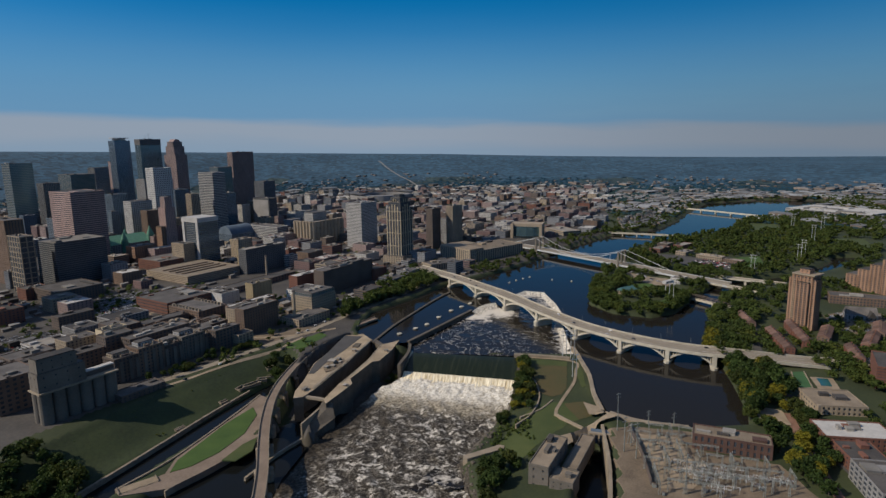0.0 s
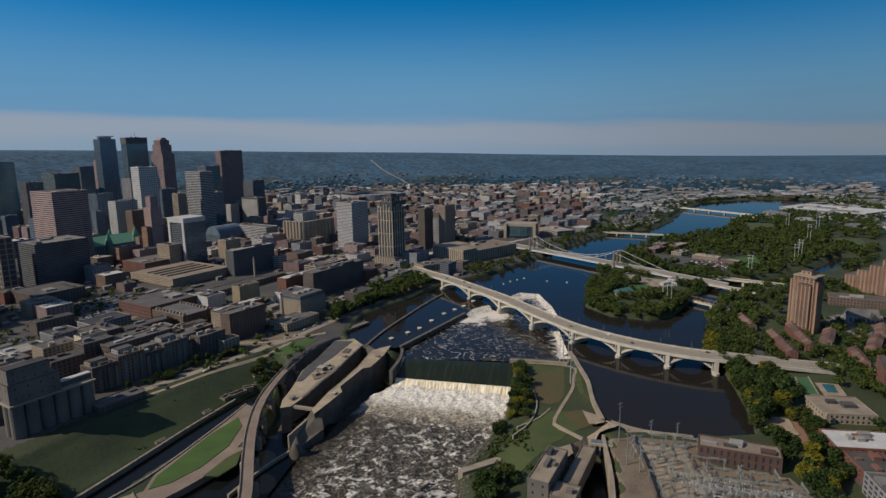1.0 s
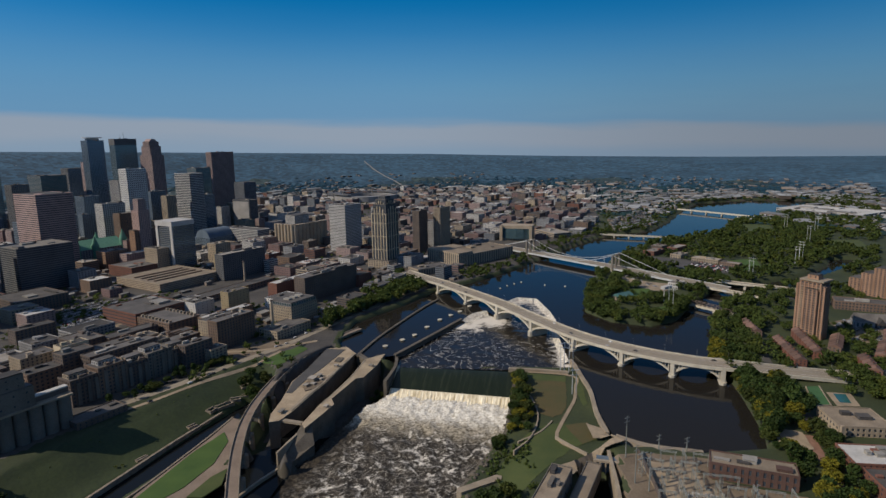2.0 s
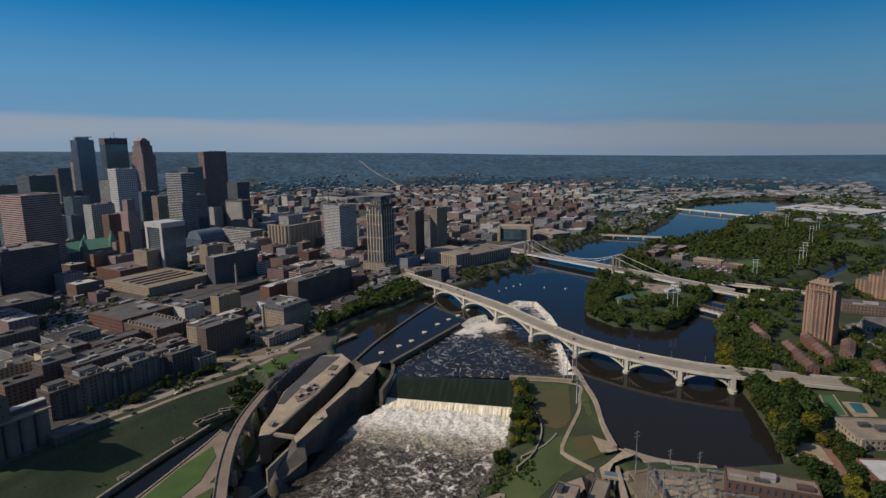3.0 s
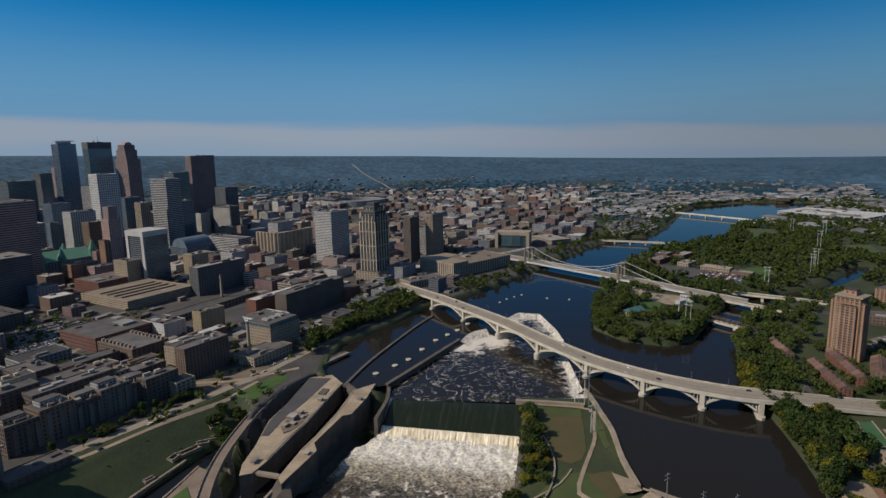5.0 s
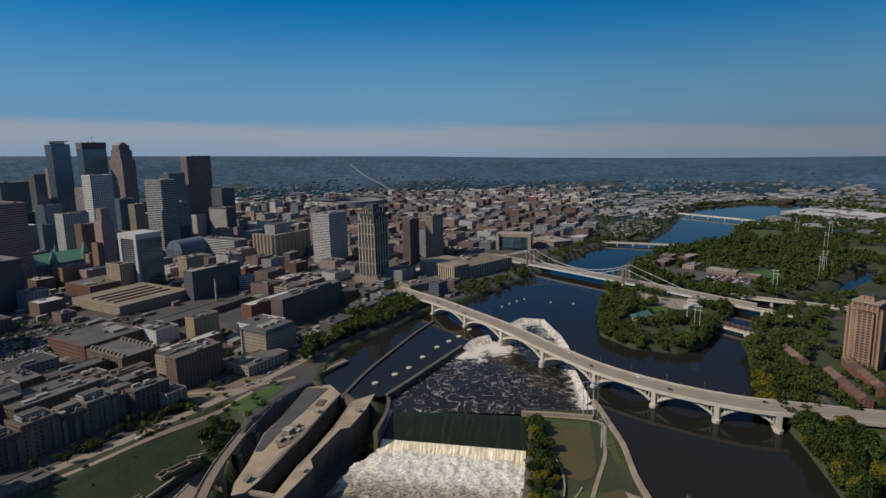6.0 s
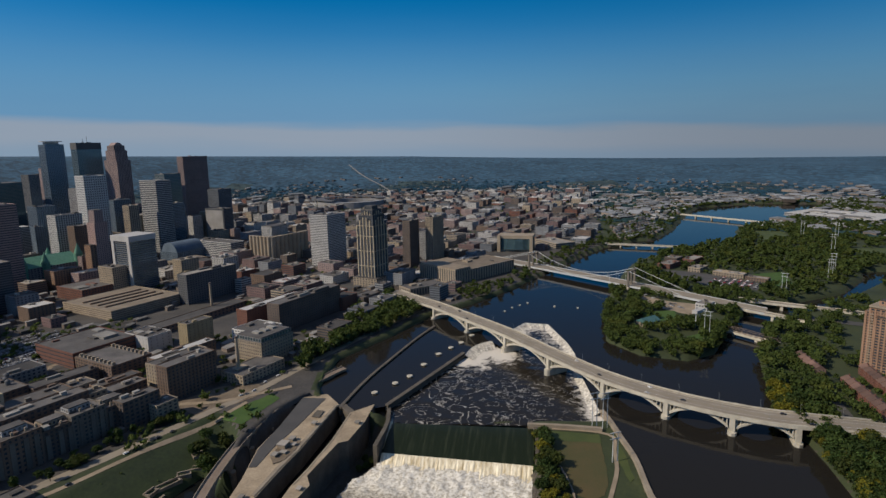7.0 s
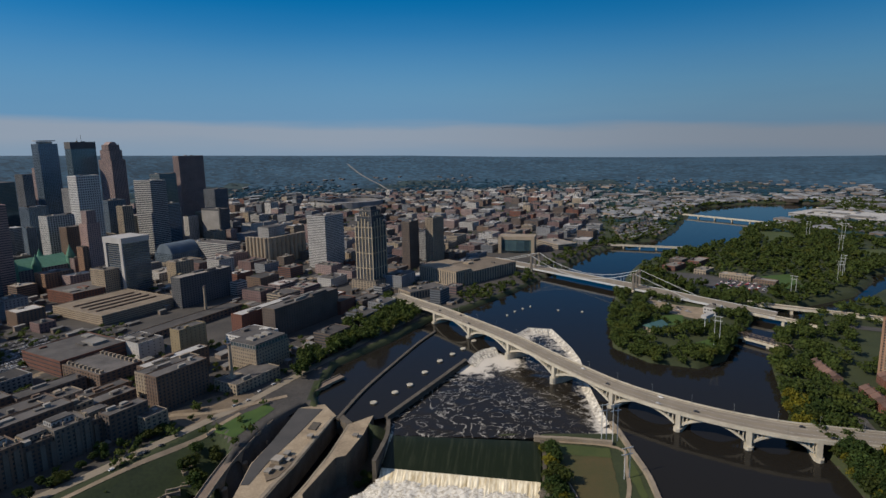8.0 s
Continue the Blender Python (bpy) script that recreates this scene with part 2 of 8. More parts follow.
    froth = blend(ramp(fine, 0.34, 0.6), (0.4, 0.36, 0.29), (0.8, 0.77, 0.7))
    colour = blend(ramp(down, 8, 40), froth, boil)
    colour = blend(ramp(down, 34, 66), colour, open_water)
    nt.links.new(colour, bsdf.inputs["Base Color"])
    bsdf.inputs["Specular IOR Level"].default_value = 0.15
    bsdf.inputs["Roughness"].default_value = 0.6
    bp = nt.nodes.new("ShaderNodeBump")
    bp.inputs["Strength"].default_value, bp.inputs["Distance"].default_value = 0.7, 1.0
    nt.links.new(math_("ADD", mid, math_("MULTIPLY", fine, 0.5)), bp.inputs["Height"])
    nt.links.new(bp.outputs[0], bsdf.inputs["Normal"])
    return m


def running_material(name, low, high, across, along, lo, hi, rough, relief):
    """Water running down a face, streaked along its way."""
    m = bpy.data.materials.new(name)
    m.use_nodes = True
    nt = m.node_tree
    bsdf = nt.nodes["Principled BSDF"]
    geo = nt.nodes.new("ShaderNodeNewGeometry")
    turn = nt.nodes.new("ShaderNodeMapping")
    turn.inputs["Rotation"].default_value = (0, 0, 0.236)
    size = nt.nodes.new("ShaderNodeMapping")
    size.inputs["Scale"].default_value = (across, along, along)
    nt.links.new(geo.outputs["Position"], turn.inputs["Vector"])
    nt.links.new(turn.outputs[0], size.inputs["Vector"])
    n = nt.nodes.new("ShaderNodeTexNoise")
    n.inputs["Scale"].default_value, n.inputs["Detail"].default_value, n.inputs["Roughness"].default_value = 1.0, 6, 0.66
    nt.links.new(size.outputs[0], n.inputs["Vector"])
    r = nt.nodes.new("ShaderNodeMapRange")
    r.inputs["From Min"].default_value, r.inputs["From Max"].default_value = lo, hi
    nt.links.new(n.outputs[0], r.inputs["Value"])
    mix = nt.nodes.new("ShaderNodeMix")
    mix.data_type = "RGBA"
    mix.inputs["A"].default_value, mix.inputs["B"].default_value = (*low, 1), (*high, 1)
    nt.links.new(r.outputs[0], mix.inputs["Factor"])
    nt.links.new(mix.outputs["Result"], bsdf.inputs["Base Color"])
    bsdf.inputs["Roughness"].default_value, bsdf.inputs["Specular IOR Level"].default_value = rough, 0.25
    b = nt.nodes.new("ShaderNodeBump")
    b.inputs["Strength"].default_value, b.inputs["Distance"].default_value = relief, 0.6
    nt.links.new(n.outputs[0], b.inputs["Height"])
    nt.links.new(b.outputs[0], bsdf.inputs["Normal"])
    return m


M = {
    "urban": material("urban_ground", (0.034, 0.032, 0.031), (0.088, 0.08, 0.072), scale=0.03, fine=0.4, bump=0.1),
    "asphalt": material("asphalt", (0.05, 0.05, 0.05), (0.085, 0.08, 0.078), scale=0.05, fine=0.8, bump=0.1),
    "grass": material("grass", (0.03, 0.07, 0.009), (0.056, 0.104, 0.017), scale=0.06, fine=1.2, bump=0.4),
    "park_grass": material("park_grass", (0.034, 0.056, 0.012), (0.07, 0.086, 0.022), scale=0.05, fine=1.0, bump=0.4),
    "dry_grass": material("dry_grass", (0.1, 0.068, 0.026), (0.048, 0.058, 0.017), scale=0.03, fine=0.9, bump=0.4),
    "rough_grass": material("rough_grass", (0.009, 0.02, 0.005), (0.033, 0.049, 0.012), scale=0.022, fine=0.35, bump=0.8),
    "meadow": material("meadow_ground", (0.017, 0.027, 0.009), (0.046, 0.058, 0.019), scale=0.018, fine=0.5, bump=0.4),
    "earth": material("earth", (0.1, 0.076, 0.052), (0.215, 0.168, 0.12), scale=0.06, fine=0.8),
    "path": material("path_paving", (0.2, 0.158, 0.108), (0.34, 0.272, 0.195), scale=0.1, fine=1.2, bump=0.1),
    "concrete": material("concrete", (0.19, 0.155, 0.115), (0.34, 0.285, 0.215), scale=0.08, fine=0.9, bump=0.2),
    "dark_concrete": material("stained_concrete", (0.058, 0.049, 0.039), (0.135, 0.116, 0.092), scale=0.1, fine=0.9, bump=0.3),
    "deck": material("bridge_deck_paving", (0.2, 0.17, 0.13), (0.29, 0.25, 0.195), scale=0.06, fine=0.7, bump=0.05),
    "bridge": material("bridge_concrete", (0.36, 0.33, 0.27), (0.56, 0.52, 0.43), scale=0.12, fine=0.7, bump=0.15),
    "lock_top": material("worn_brown_concrete", (0.23, 0.178, 0.12), (0.45, 0.36, 0.25), scale=0.06, fine=0.5, bump=0.3),
    "viaduct": material("viaduct_paving", (0.15, 0.112, 0.085), (0.25, 0.195, 0.152), scale=0.06, fine=0.7, bump=0.1),
    "stone": material("limestone", (0.13, 0.105, 0.08), (0.3, 0.25, 0.19), scale=0.25, fine=1.1, bump=0.5),
    "bed": material("river_bed", (0.03, 0.028, 0.02), (0.06, 0.05, 0.035)),
    "glass": material("window_glass", (0.036, 0.043, 0.054), (0.07, 0.083, 0.1), rough=0.18, bump=0.0),
    "blue_glass": material("blue_coated_glass", (0.1, 0.165, 0.24), (0.17, 0.26, 0.35), rough=0.12, bump=0.0, metal=0.75),
    "teal_glass": material("teal_coated_glass", (0.1, 0.19, 0.23), (0.17, 0.28, 0.33), rough=0.12, bump=0.0, metal=0.7),
    "pool": material("pool_water", (0.02, 0.09, 0.1), (0.04, 0.13, 0.14), rough=0.1, bump=0.05),
    "teal_roof": material("teal_metal_roof", (0.05, 0.12, 0.12), (0.08, 0.17, 0.17), rough=0.5),
    "roof": material("flat_roof", (0.046, 0.043, 0.042), (0.112, 0.103, 0.097), spread=0.5, scale=0.07, fine=0.9, bump=0.15),
    "pale_roof": material("pale_flat_roof", (0.19, 0.17, 0.148), (0.31, 0.285, 0.252), spread=0.35, scale=0.07, fine=0.9, bump=0.1),
    "gravel_roof": material("brown_gravel_roof", (0.15, 0.12, 0.088), (0.27, 0.22, 0.165), spread=0.2, scale=0.07, fine=0.9, bump=0.1),
    "white_roof": material("white_membrane_roof", (0.36, 0.352, 0.338), (0.52, 0.508, 0.49), scale=0.1, fine=0.8, bump=0.05),
    "tile": material("shingle_roof", (0.09, 0.055, 0.045), (0.18, 0.105, 0.08), spread=0.4),
    "unit": material("galvanised_steel", (0.17, 0.16, 0.145), (0.3, 0.285, 0.26), rough=0.7, spread=0.4),
    "steel": material("grey_steel", (0.16, 0.175, 0.165), (0.27, 0.285, 0.27), rough=0.6),
    "pale_steel": material("pale_painted_steel", (0.4, 0.42, 0.43), (0.52, 0.54, 0.55), rough=0.5),
    "copper": material("green_copper", (0.07, 0.2, 0.15), (0.125, 0.29, 0.215), scale=0.2, fine=0.9),
    "bark": material("bark", (0.05, 0.04, 0.03), (0.1, 0.08, 0.06)),
    "leaf": leaf_material("green_leaves", (0.024, 0.046, 0.011), (0.062, 0.096, 0.024)),
    "leaf_olive": leaf_material("olive_leaves", (0.034, 0.05, 0.01), (0.078, 0.096, 0.022)),
    "leaf_turning": leaf_material("turning_leaves", (0.115, 0.11, 0.012), (0.22, 0.2, 0.022)),
    "leaf_wood": leaf_material("woodland_leaves", (0.034, 0.057, 0.013), (0.09, 0.122, 0.028), turn=(0.105, 0.115, 0.02), autumn=0.6),
    # far and horizon leaves have haze blue mixed into their colours
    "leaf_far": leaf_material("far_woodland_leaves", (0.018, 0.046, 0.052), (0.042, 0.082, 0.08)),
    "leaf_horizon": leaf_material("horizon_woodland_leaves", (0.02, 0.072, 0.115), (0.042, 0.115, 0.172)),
    "shed_wall": material("shed_walls", (0.1, 0.078, 0.066), (0.19, 0.155, 0.132), island=0.6, bump=0.1),
    "shed_roof": material("shed_roofs", (0.1, 0.096, 0.092), (0.2, 0.194, 0.186), island=0.75, bump=0.1),
    "far_roof": material("far_house_roofs", (0.085, 0.09, 0.095), (0.28, 0.285, 0.29), island=0.6, scale=0.01, fine=0.05, bump=0),
    "water": water_material("still_river_water", (0.017, 0.0155, 0.0135), 0.05, 0.08, 0.4),
    # the channels' shade is put into this darker base colour
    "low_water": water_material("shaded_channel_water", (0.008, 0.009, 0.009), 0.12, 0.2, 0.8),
    "slick": running_material("dark_sliding_water", (0.012, 0.017, 0.006), (0.05, 0.056, 0.032), 0.32, 0.025, 0.5, 0.9, 0.3, 0.08),
    "basin": foam_material("swirling_water", (0.02, 0.017, 0.013), (0.62, 0.58, 0.52), 0.72, 0.032, twist=2.2, thin=0.016, detail=9, torn=(0.38, 0.62), churned=True),
    "torrent": rapids_material("torrent_water", (-33, 573), (-0.298, -0.955), (-102, 450), (0.919, -0.394)),
    "streak": foam_material("foam_streaks", (0.02, 0.018, 0.015), (0.68, 0.64, 0.57), 1.0, 0.12, twist=2.0, thin=0.025, detail=4),
    "weir": material("weir_water", (0.16, 0.14, 0.11), (0.86, 0.82, 0.74), scale=0.3, fine=0.9, bump=0.9, depth=0.6, rough=0.9),
    "curtain": running_material("falling_water", (0.46, 0.38, 0.24), (0.86, 0.79, 0.62), 0.45, 0.08, 0.36, 0.6, 0.85, 0.7),
    "car_dark": material("dark_car_paint", (0.02, 0.02, 0.025), (0.035, 0.035, 0.04), rough=0.25, bump=0, spread=0.5),
    "car_pale": material("pale_car_paint", (0.55, 0.55, 0.56), (0.7, 0.7, 0.7), rough=0.25, bump=0, spread=0.3),
    "car_mixed": material("mixed_car_paint", (0.1, 0.1, 0.105), (0.24, 0.24, 0.25), rough=0.3, bump=0, island=0.95),
    "car_red": material("red_car_paint", (0.25, 0.02, 0.02), (0.32, 0.03, 0.03), rough=0.25, bump=0),
    "rubber": material("rubber", (0.015, 0.015, 0.015), (0.03, 0.03, 0.03), bump=0),
    "court": material("sports_turf", (0.03, 0.09, 0.03), (0.045, 0.12, 0.045), scale=0.1, bump=0.1),
    "brick_path": material("brick_paving", (0.16, 0.085, 0.06), (0.26, 0.15, 0.11), scale=0.2, fine=1.0, bump=0.1),
}


def wooded_plain(name, low, high, roof, share):
    """A far wooded plain: tree crowns, darker hollows and the pale specks of single roofs."""
    m = material(name, low, high, rough=0.95, scale=0.0025, fine=0.012, bump=0.0)
    nt = m.node_tree
    bsdf = nt.nodes["Principled BSDF"]
    src = bsdf.inputs["Base Color"].links[0].from_socket
    where_ = nt.nodes["Geometry"].outputs["Position"]
    cells = nt.nodes.new("ShaderNodeTexVoronoi")
    cells.inputs["Scale"].default_value = 0.034
    crowns = nt.nodes.new("ShaderNodeTexVoronoi")
    crowns.inputs["Scale"].default_value = 0.045
    nt.links.new(where_, crowns.inputs["Vector"])
    each = nt.nodes.new("ShaderNodeSeparateColor")
    nt.links.new(crowns.outputs["Color"], each.inputs[0])
    bright = nt.nodes.new("ShaderNodeMapRange")
    bright.inputs["To Min"].default_value, bright.inputs["To Max"].default_value = 0.55, 1.45
    nt.links.new(each.outputs[1], bright.inputs["Value"])
    varied = nt.nodes.new("ShaderNodeHueSaturation")
    nt.links.new(bright.outputs[0], varied.inputs["Value"])
    nt.links.new(src, varied.inputs["Color"])
    src = varied.outputs["Color"]
    town = nt.nodes.new("ShaderNodeTexNoise")
    town.inputs["Scale"].default_value, town.inputs["Detail"].default_value = 0.0021, 3
    for n in (cells, town):
        nt.links.new(where_, n.inputs["Vector"])
    spot = nt.nodes.new("ShaderNodeMapRange")
    spot.inputs["From Min"].default_value, spot.inputs["From Max"].default_value = 0.24, 0.12
    nt.links.new(cells.outputs["Distance"], spot.inputs["Value"])
    pick = nt.nodes.new("ShaderNodeSeparateColor")
    nt.links.new(cells.outputs["Color"], pick.inputs[0])
    dense = nt.nodes.new("ShaderNodeMapRange")
    dense.inputs["From Min"].default_value, dense.inputs["From Max"].default_value = 0.42, 0.66
    dense.inputs["To Min"].default_value, dense.inputs["To Max"].default_value = 1.0, 1.0 - share
    nt.links.new(town.outputs[0], dense.inputs["Value"])
    few = nt.nodes.new("ShaderNodeMath")
    few.operation = "GREATER_THAN"
    nt.links.new(pick.outputs[0], few.inputs[0])
    nt.links.new(dense.outputs[0], few.inputs[1])
    both = nt.nodes.new("ShaderNodeMath")
    both.operation = "MULTIPLY"
    nt.links.new(few.outputs[0], both.inputs[0])
    nt.links.new(spot.outputs[0], both.inputs[1])
    mix = nt.nodes.new("ShaderNodeMix")
    mix.data_type = "RGBA"
    mix.inputs["B"].default_value = (*roof, 1)
    nt.links.new(both.outputs[0], mix.inputs["Factor"])
    nt.links.new(src, mix.inputs["A"])
    nt.links.new(mix.outputs["Result"], bsdf.inputs["Base Color"])
    return m


# aerial haze is put into both ground colours, bluest on the outer plain
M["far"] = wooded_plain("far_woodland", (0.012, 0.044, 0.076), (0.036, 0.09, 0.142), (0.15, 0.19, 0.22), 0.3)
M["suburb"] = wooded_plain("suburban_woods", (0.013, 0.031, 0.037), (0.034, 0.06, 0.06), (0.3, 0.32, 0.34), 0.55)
WALLS = {
    "red_brick": ((0.11, 0.048, 0.035), (0.19, 0.085, 0.06)),
    "brown_brick": ((0.115, 0.078, 0.058), (0.19, 0.132, 0.1)),
    "dark_brick": ((0.078, 0.06, 0.052), (0.14, 0.11, 0.093)),
    "tan": ((0.235, 0.19, 0.14), (0.345, 0.285, 0.215)),
    "cream": ((0.4, 0.33, 0.23), (0.55, 0.47, 0.34)),
    "grey": ((0.17, 0.168, 0.17), (0.28, 0.275, 0.275)),
    "pale": ((0.32, 0.315, 0.31), (0.46, 0.45, 0.44)),
    "white": ((0.5, 0.495, 0.485), (0.66, 0.655, 0.64)),
    "pink": ((0.25, 0.172, 0.16), (0.35, 0.25, 0.232)),
    "orange": ((0.21, 0.125, 0.082), (0.32, 0.2, 0.135)),
    "charcoal": ((0.076, 0.078, 0.084), (0.118, 0.12, 0.126)),
    "blue_grey": ((0.065, 0.095, 0.13), (0.115, 0.155, 0.205)),
    "silo_grey": ((0.1, 0.09, 0.078), (0.18, 0.16, 0.138)),
    "switch_brick": ((0.075, 0.042, 0.034), (0.13, 0.075, 0.06)),
    # the next four walls are cooled in colour to stand in for haze
    "rose": ((0.2, 0.15, 0.145), (0.3, 0.225, 0.215)),
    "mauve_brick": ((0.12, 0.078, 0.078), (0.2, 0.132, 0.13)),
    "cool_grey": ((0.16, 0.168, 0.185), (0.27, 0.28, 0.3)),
    "slate": ((0.09, 0.1, 0.118), (0.15, 0.164, 0.19)),
    "ochre": ((0.23, 0.18, 0.105), (0.33, 0.265, 0.165)),
}
for _n, (_a, _b) in WALLS.items():
    M[_n] = material(_n + "_wall", _a, _b, scale=0.05, fine=0.9, bump=0.15, spread=0.12)

M["glass"].node_tree.nodes["Principled BSDF"].inputs["Specular IOR Level"].default_value = 0.3

# ---- mesh tools ----


class Shape:
    """Collects boxes, prisms and strips into one mesh."""

    def __init__(self):
        self.v, self.f = [], []

    def add(self, verts, faces):
        n = len(self.v)
        self.v += [tuple(p) for p in verts]
        self.f += [tuple(n + i for i in f) for f in faces]
        return self

    def box(self, x0, x1, y0, y1, z0, z1, bottom=False):
        v = [(x, y, z) for z in (z0, z1) for x, y in ((x0, y0), (x1, y0), (x1, y1), (x0, y1))]
        f = [(4, 5, 6, 7), (0, 1, 5, 4), (1, 2, 6, 5), (2, 3, 7, 6), (3, 0, 4, 7)]
        return self.add(v, f + ([(3, 2, 1, 0)] if bottom else []))

    def turned(self, cx, cy, w, d, z0, z1, yaw):
        c, s = math.cos(radians(yaw)), math.sin(radians(yaw))
        base = [(cx + a * c - b * s, cy + a * s + b * c) for a, b in ((-w / 2, -d / 2), (w / 2, -d / 2), (w / 2, d / 2), (-w / 2, d / 2))]
        return self.prism(base, z0, z1)

    def prism(self, poly, z0, z1, bottom=True):
        """poly anticlockwise; z0 and z1 a number each or one for every corner."""
        n = len(poly)
        lo = z0 if hasattr(z0, "__len__") else [z0] * n
        hi = z1 if hasattr(z1, "__len__") else [z1] * n
        v = [(x, y, z) for (x, y), z in zip(poly, lo)] + [(x, y, z) for (x, y), z in zip(poly, hi)]
        f = [(i, (i + 1) % n, n + (i + 1) % n, n + i) for i in range(n)] + [tuple(range(n, 2 * n))]
        return self.add(v, f + ([tuple(range(n - 1, -1, -1))] if bottom else []))

    def rod(self, a, b, r, sides=6, r1=None):
        a, b = Vector(a), Vector(b)
        q = (b - a).to_track_quat("Z", "Y")
        r1 = r if r1 is None else r1
        ring = [q @ Vector((math.cos(k * math.tau / sides), math.sin(k * math.tau / sides), 0)) for k in range(sides)]
        v = [a + p * r for p in ring] + [b + p * r1 for p in ring]
        f = [(i, (i + 1) % sides, sides + (i + 1) % sides, sides + i) for i in range(sides)]
        return self.add(v, f + [tuple(range(sides, 2 * sides)), tuple(range(sides - 1, -1, -1))])

    def gable(self, x0, x1, y0, y1, z0, z1):
        """A pitched roof with its ridge along x."""
        m = (y0 + y1) / 2
        v = [(x0, y0, z0), (x1, y0, z0), (x1, y1, z0), (x0, y1, z0), (x0, m, z1), (x1, m, z1)]
        return self.add(v, [(0, 1, 5, 4), (2, 3, 4, 5), (1, 2, 5), (3, 0, 4), (3, 2, 1, 0)])

    def ribbon(self, left, right, z0, z1, closed_ends=True):
        """A slab along a line: left and right edges as points, top and bottom heights for each."""
        n = len(left)
        z0 = z0 if hasattr(z0, "__len__") else [z0] * n
        z1 = z1 if hasattr(z1, "__len__") else [z1] * n
        v, f = [], []
        for k in range(n):
            v += [(*left[k], z0[k]), (*left[k], z1[k]), (*right[k], z1[k]), (*right[k], z0[k])]
        for k in range(n - 1):
            a = 4 * k
            for i in range(4):
                f.append((a + i, a + 4 + i, a + 4 + (i + 1) % 4, a + (i + 1) % 4))
        if closed_ends:
            f += [(0, 1, 2, 3), (4 * n - 1, 4 * n - 2, 4 * n - 3, 4 * n - 4)]
        return self.add(v, f)

    def mesh(self, name, mat, smooth=False):
        me = bpy.data.meshes.new(name)
        me.from_pydata(self.v, [], self.f)
        me.materials.append(mat)
        if smooth:
            me.polygons.foreach_set("use_smooth", [True] * len(me.polygons))
        me.update()
        return me


def thing(name, x, y, z, yaw=0.0, label="", category="", group="", kind=""):
    ob = new(name)
    ob.empty_display_size = 0.5
    ob.matrix_basis = pose(x, y, z, 0, 0, yaw)
    return tagged(ob, label, category, group, kind)


def part(name, shape, mat, parent=None, label="", smooth=False):
    me = shape if isinstance(shape, bpy.types.Mesh) else shape.mesh(name, mat, smooth)
    ob = new(name, me)
    if parent:
        ob.parent = parent
    return tagged(ob, label)


def smooth(a, b, x):
    t = np.clip((x - a) / (b - a), 0, 1)
    return t * t * (3 - 2 * t)


def off_line(poly, x, y):
    """Distance to a closed outline, negative inside."""
    p = np.array(poly, float)
    best, inside = np.full(np.shape(x), 1e9), np.zeros(np.shape(x), bool)
    for (ax, ay), (bx, by) in zip(p, np.roll(p, -1, 0)):
        ex, ey = bx - ax, by - ay
        t = np.clip(((x - ax) * ex + (y - ay) * ey) / (ex * ex + ey * ey), 0, 1)
        best = np.minimum(best, np.hypot(x - ax - t * ex, y - ay - t * ey))
        if ay != by:
            inside ^= ((ay > y) != (by > y)) & (x < ax + (y - ay) / (by - ay) * ex)
    return np.where(inside, -best, best)


def spline(points, step=6.0):
    """A smooth line through plan points."""
    p = np.array(points, float)
    q = np.vstack([2 * p[0] - p[1], p, 2 * p[-1] - p[-2]])
    out = []
    for i in range(1, len(q) - 2):
        n = max(2, int(np.hypot(*(q[i + 1] - q[i])[:2]) / step))
        for t in np.arange(n) / n:
            out.append(0.5 * (2 * q[i] + (q[i + 1] - q[i - 1]) * t + (2 * q[i - 1] - 5 * q[i] + 4 * q[i + 1] - q[i + 2]) * t * t + (3 * q[i] - q[i - 1] - 3 * q[i + 1] + q[i + 2]) * t**3))
    return np.array(out + [p[-1]])


def beside(line, a):
    """The line moved a metres to its left."""
    d = np.gradient(line[:, :2], axis=0)
    d /= np.hypot(d[:, 0], d[:, 1])[:, None]
    return line[:, :2] + a * np.stack([-d[:, 1], d[:, 0]], 1)

# ---- the lie of the land ----
MAIN = [(-112, 548), (-102, 606), (-42, 665), (8, 724), (75, 768), (154, 832), (241, 918), (330, 1010), (432, 1103), (520, 1150),
        (600, 1170), (700, 1275), (880, 1500), (1022, 1655), (1300, 1720), (1500, 1650), (1300, 1500), (1121, 1368), (985, 1330), (859, 1246),
        (767, 1129), (640, 1080), (520, 1030), (430, 960), (380, 900), (310, 800), (250, 690), (222, 620), (245, 580), (290, 562),
        (330, 575), (385, 628)]
MAIN_EAST = [(470, 700), (560, 719), (660, 746), (760, 808), (800, 850), (848, 846), (790, 798), (680, 740), (600, 698), (500, 662), (435, 630), (370, 558),
             (334, 503), (300, 448), (301, 419), (295, 398), (283, 365), (272, 338), (262, 322), (209, 322), (172, 332), (158, 334), (147, 350),
             (150, 382), (158, 415), (160, 470), (88, 474), (-38, 489), (-60, 500), (-100, 512)]
MAIN = MAIN + MAIN_EAST
LOW = [(-40, 487), (88, 470), (80, 430), (64, 375), (38, 340), (14, 309), (24, 260), (30, 200), (40, 0), (60, -600), (-260, -600),
       (-250, 100), (-240, 240), (-218, 296), (-196, 324), (-176, 344), (-150, 362), (-118, 340), (-100, 385), (-72, 445), (-60, 484)]
TAIL = [(112, 322), (138, 326), (127, 278), (108, 226), (102, 200), (76, 200), (96, 268)]
CANAL = [(-290, 262), (-252, 330), (-222, 388), (-196, 432), (-186, 446), (-178, 438), (-190, 410), (-210, 368), (-238, 318), (-262, 262)]
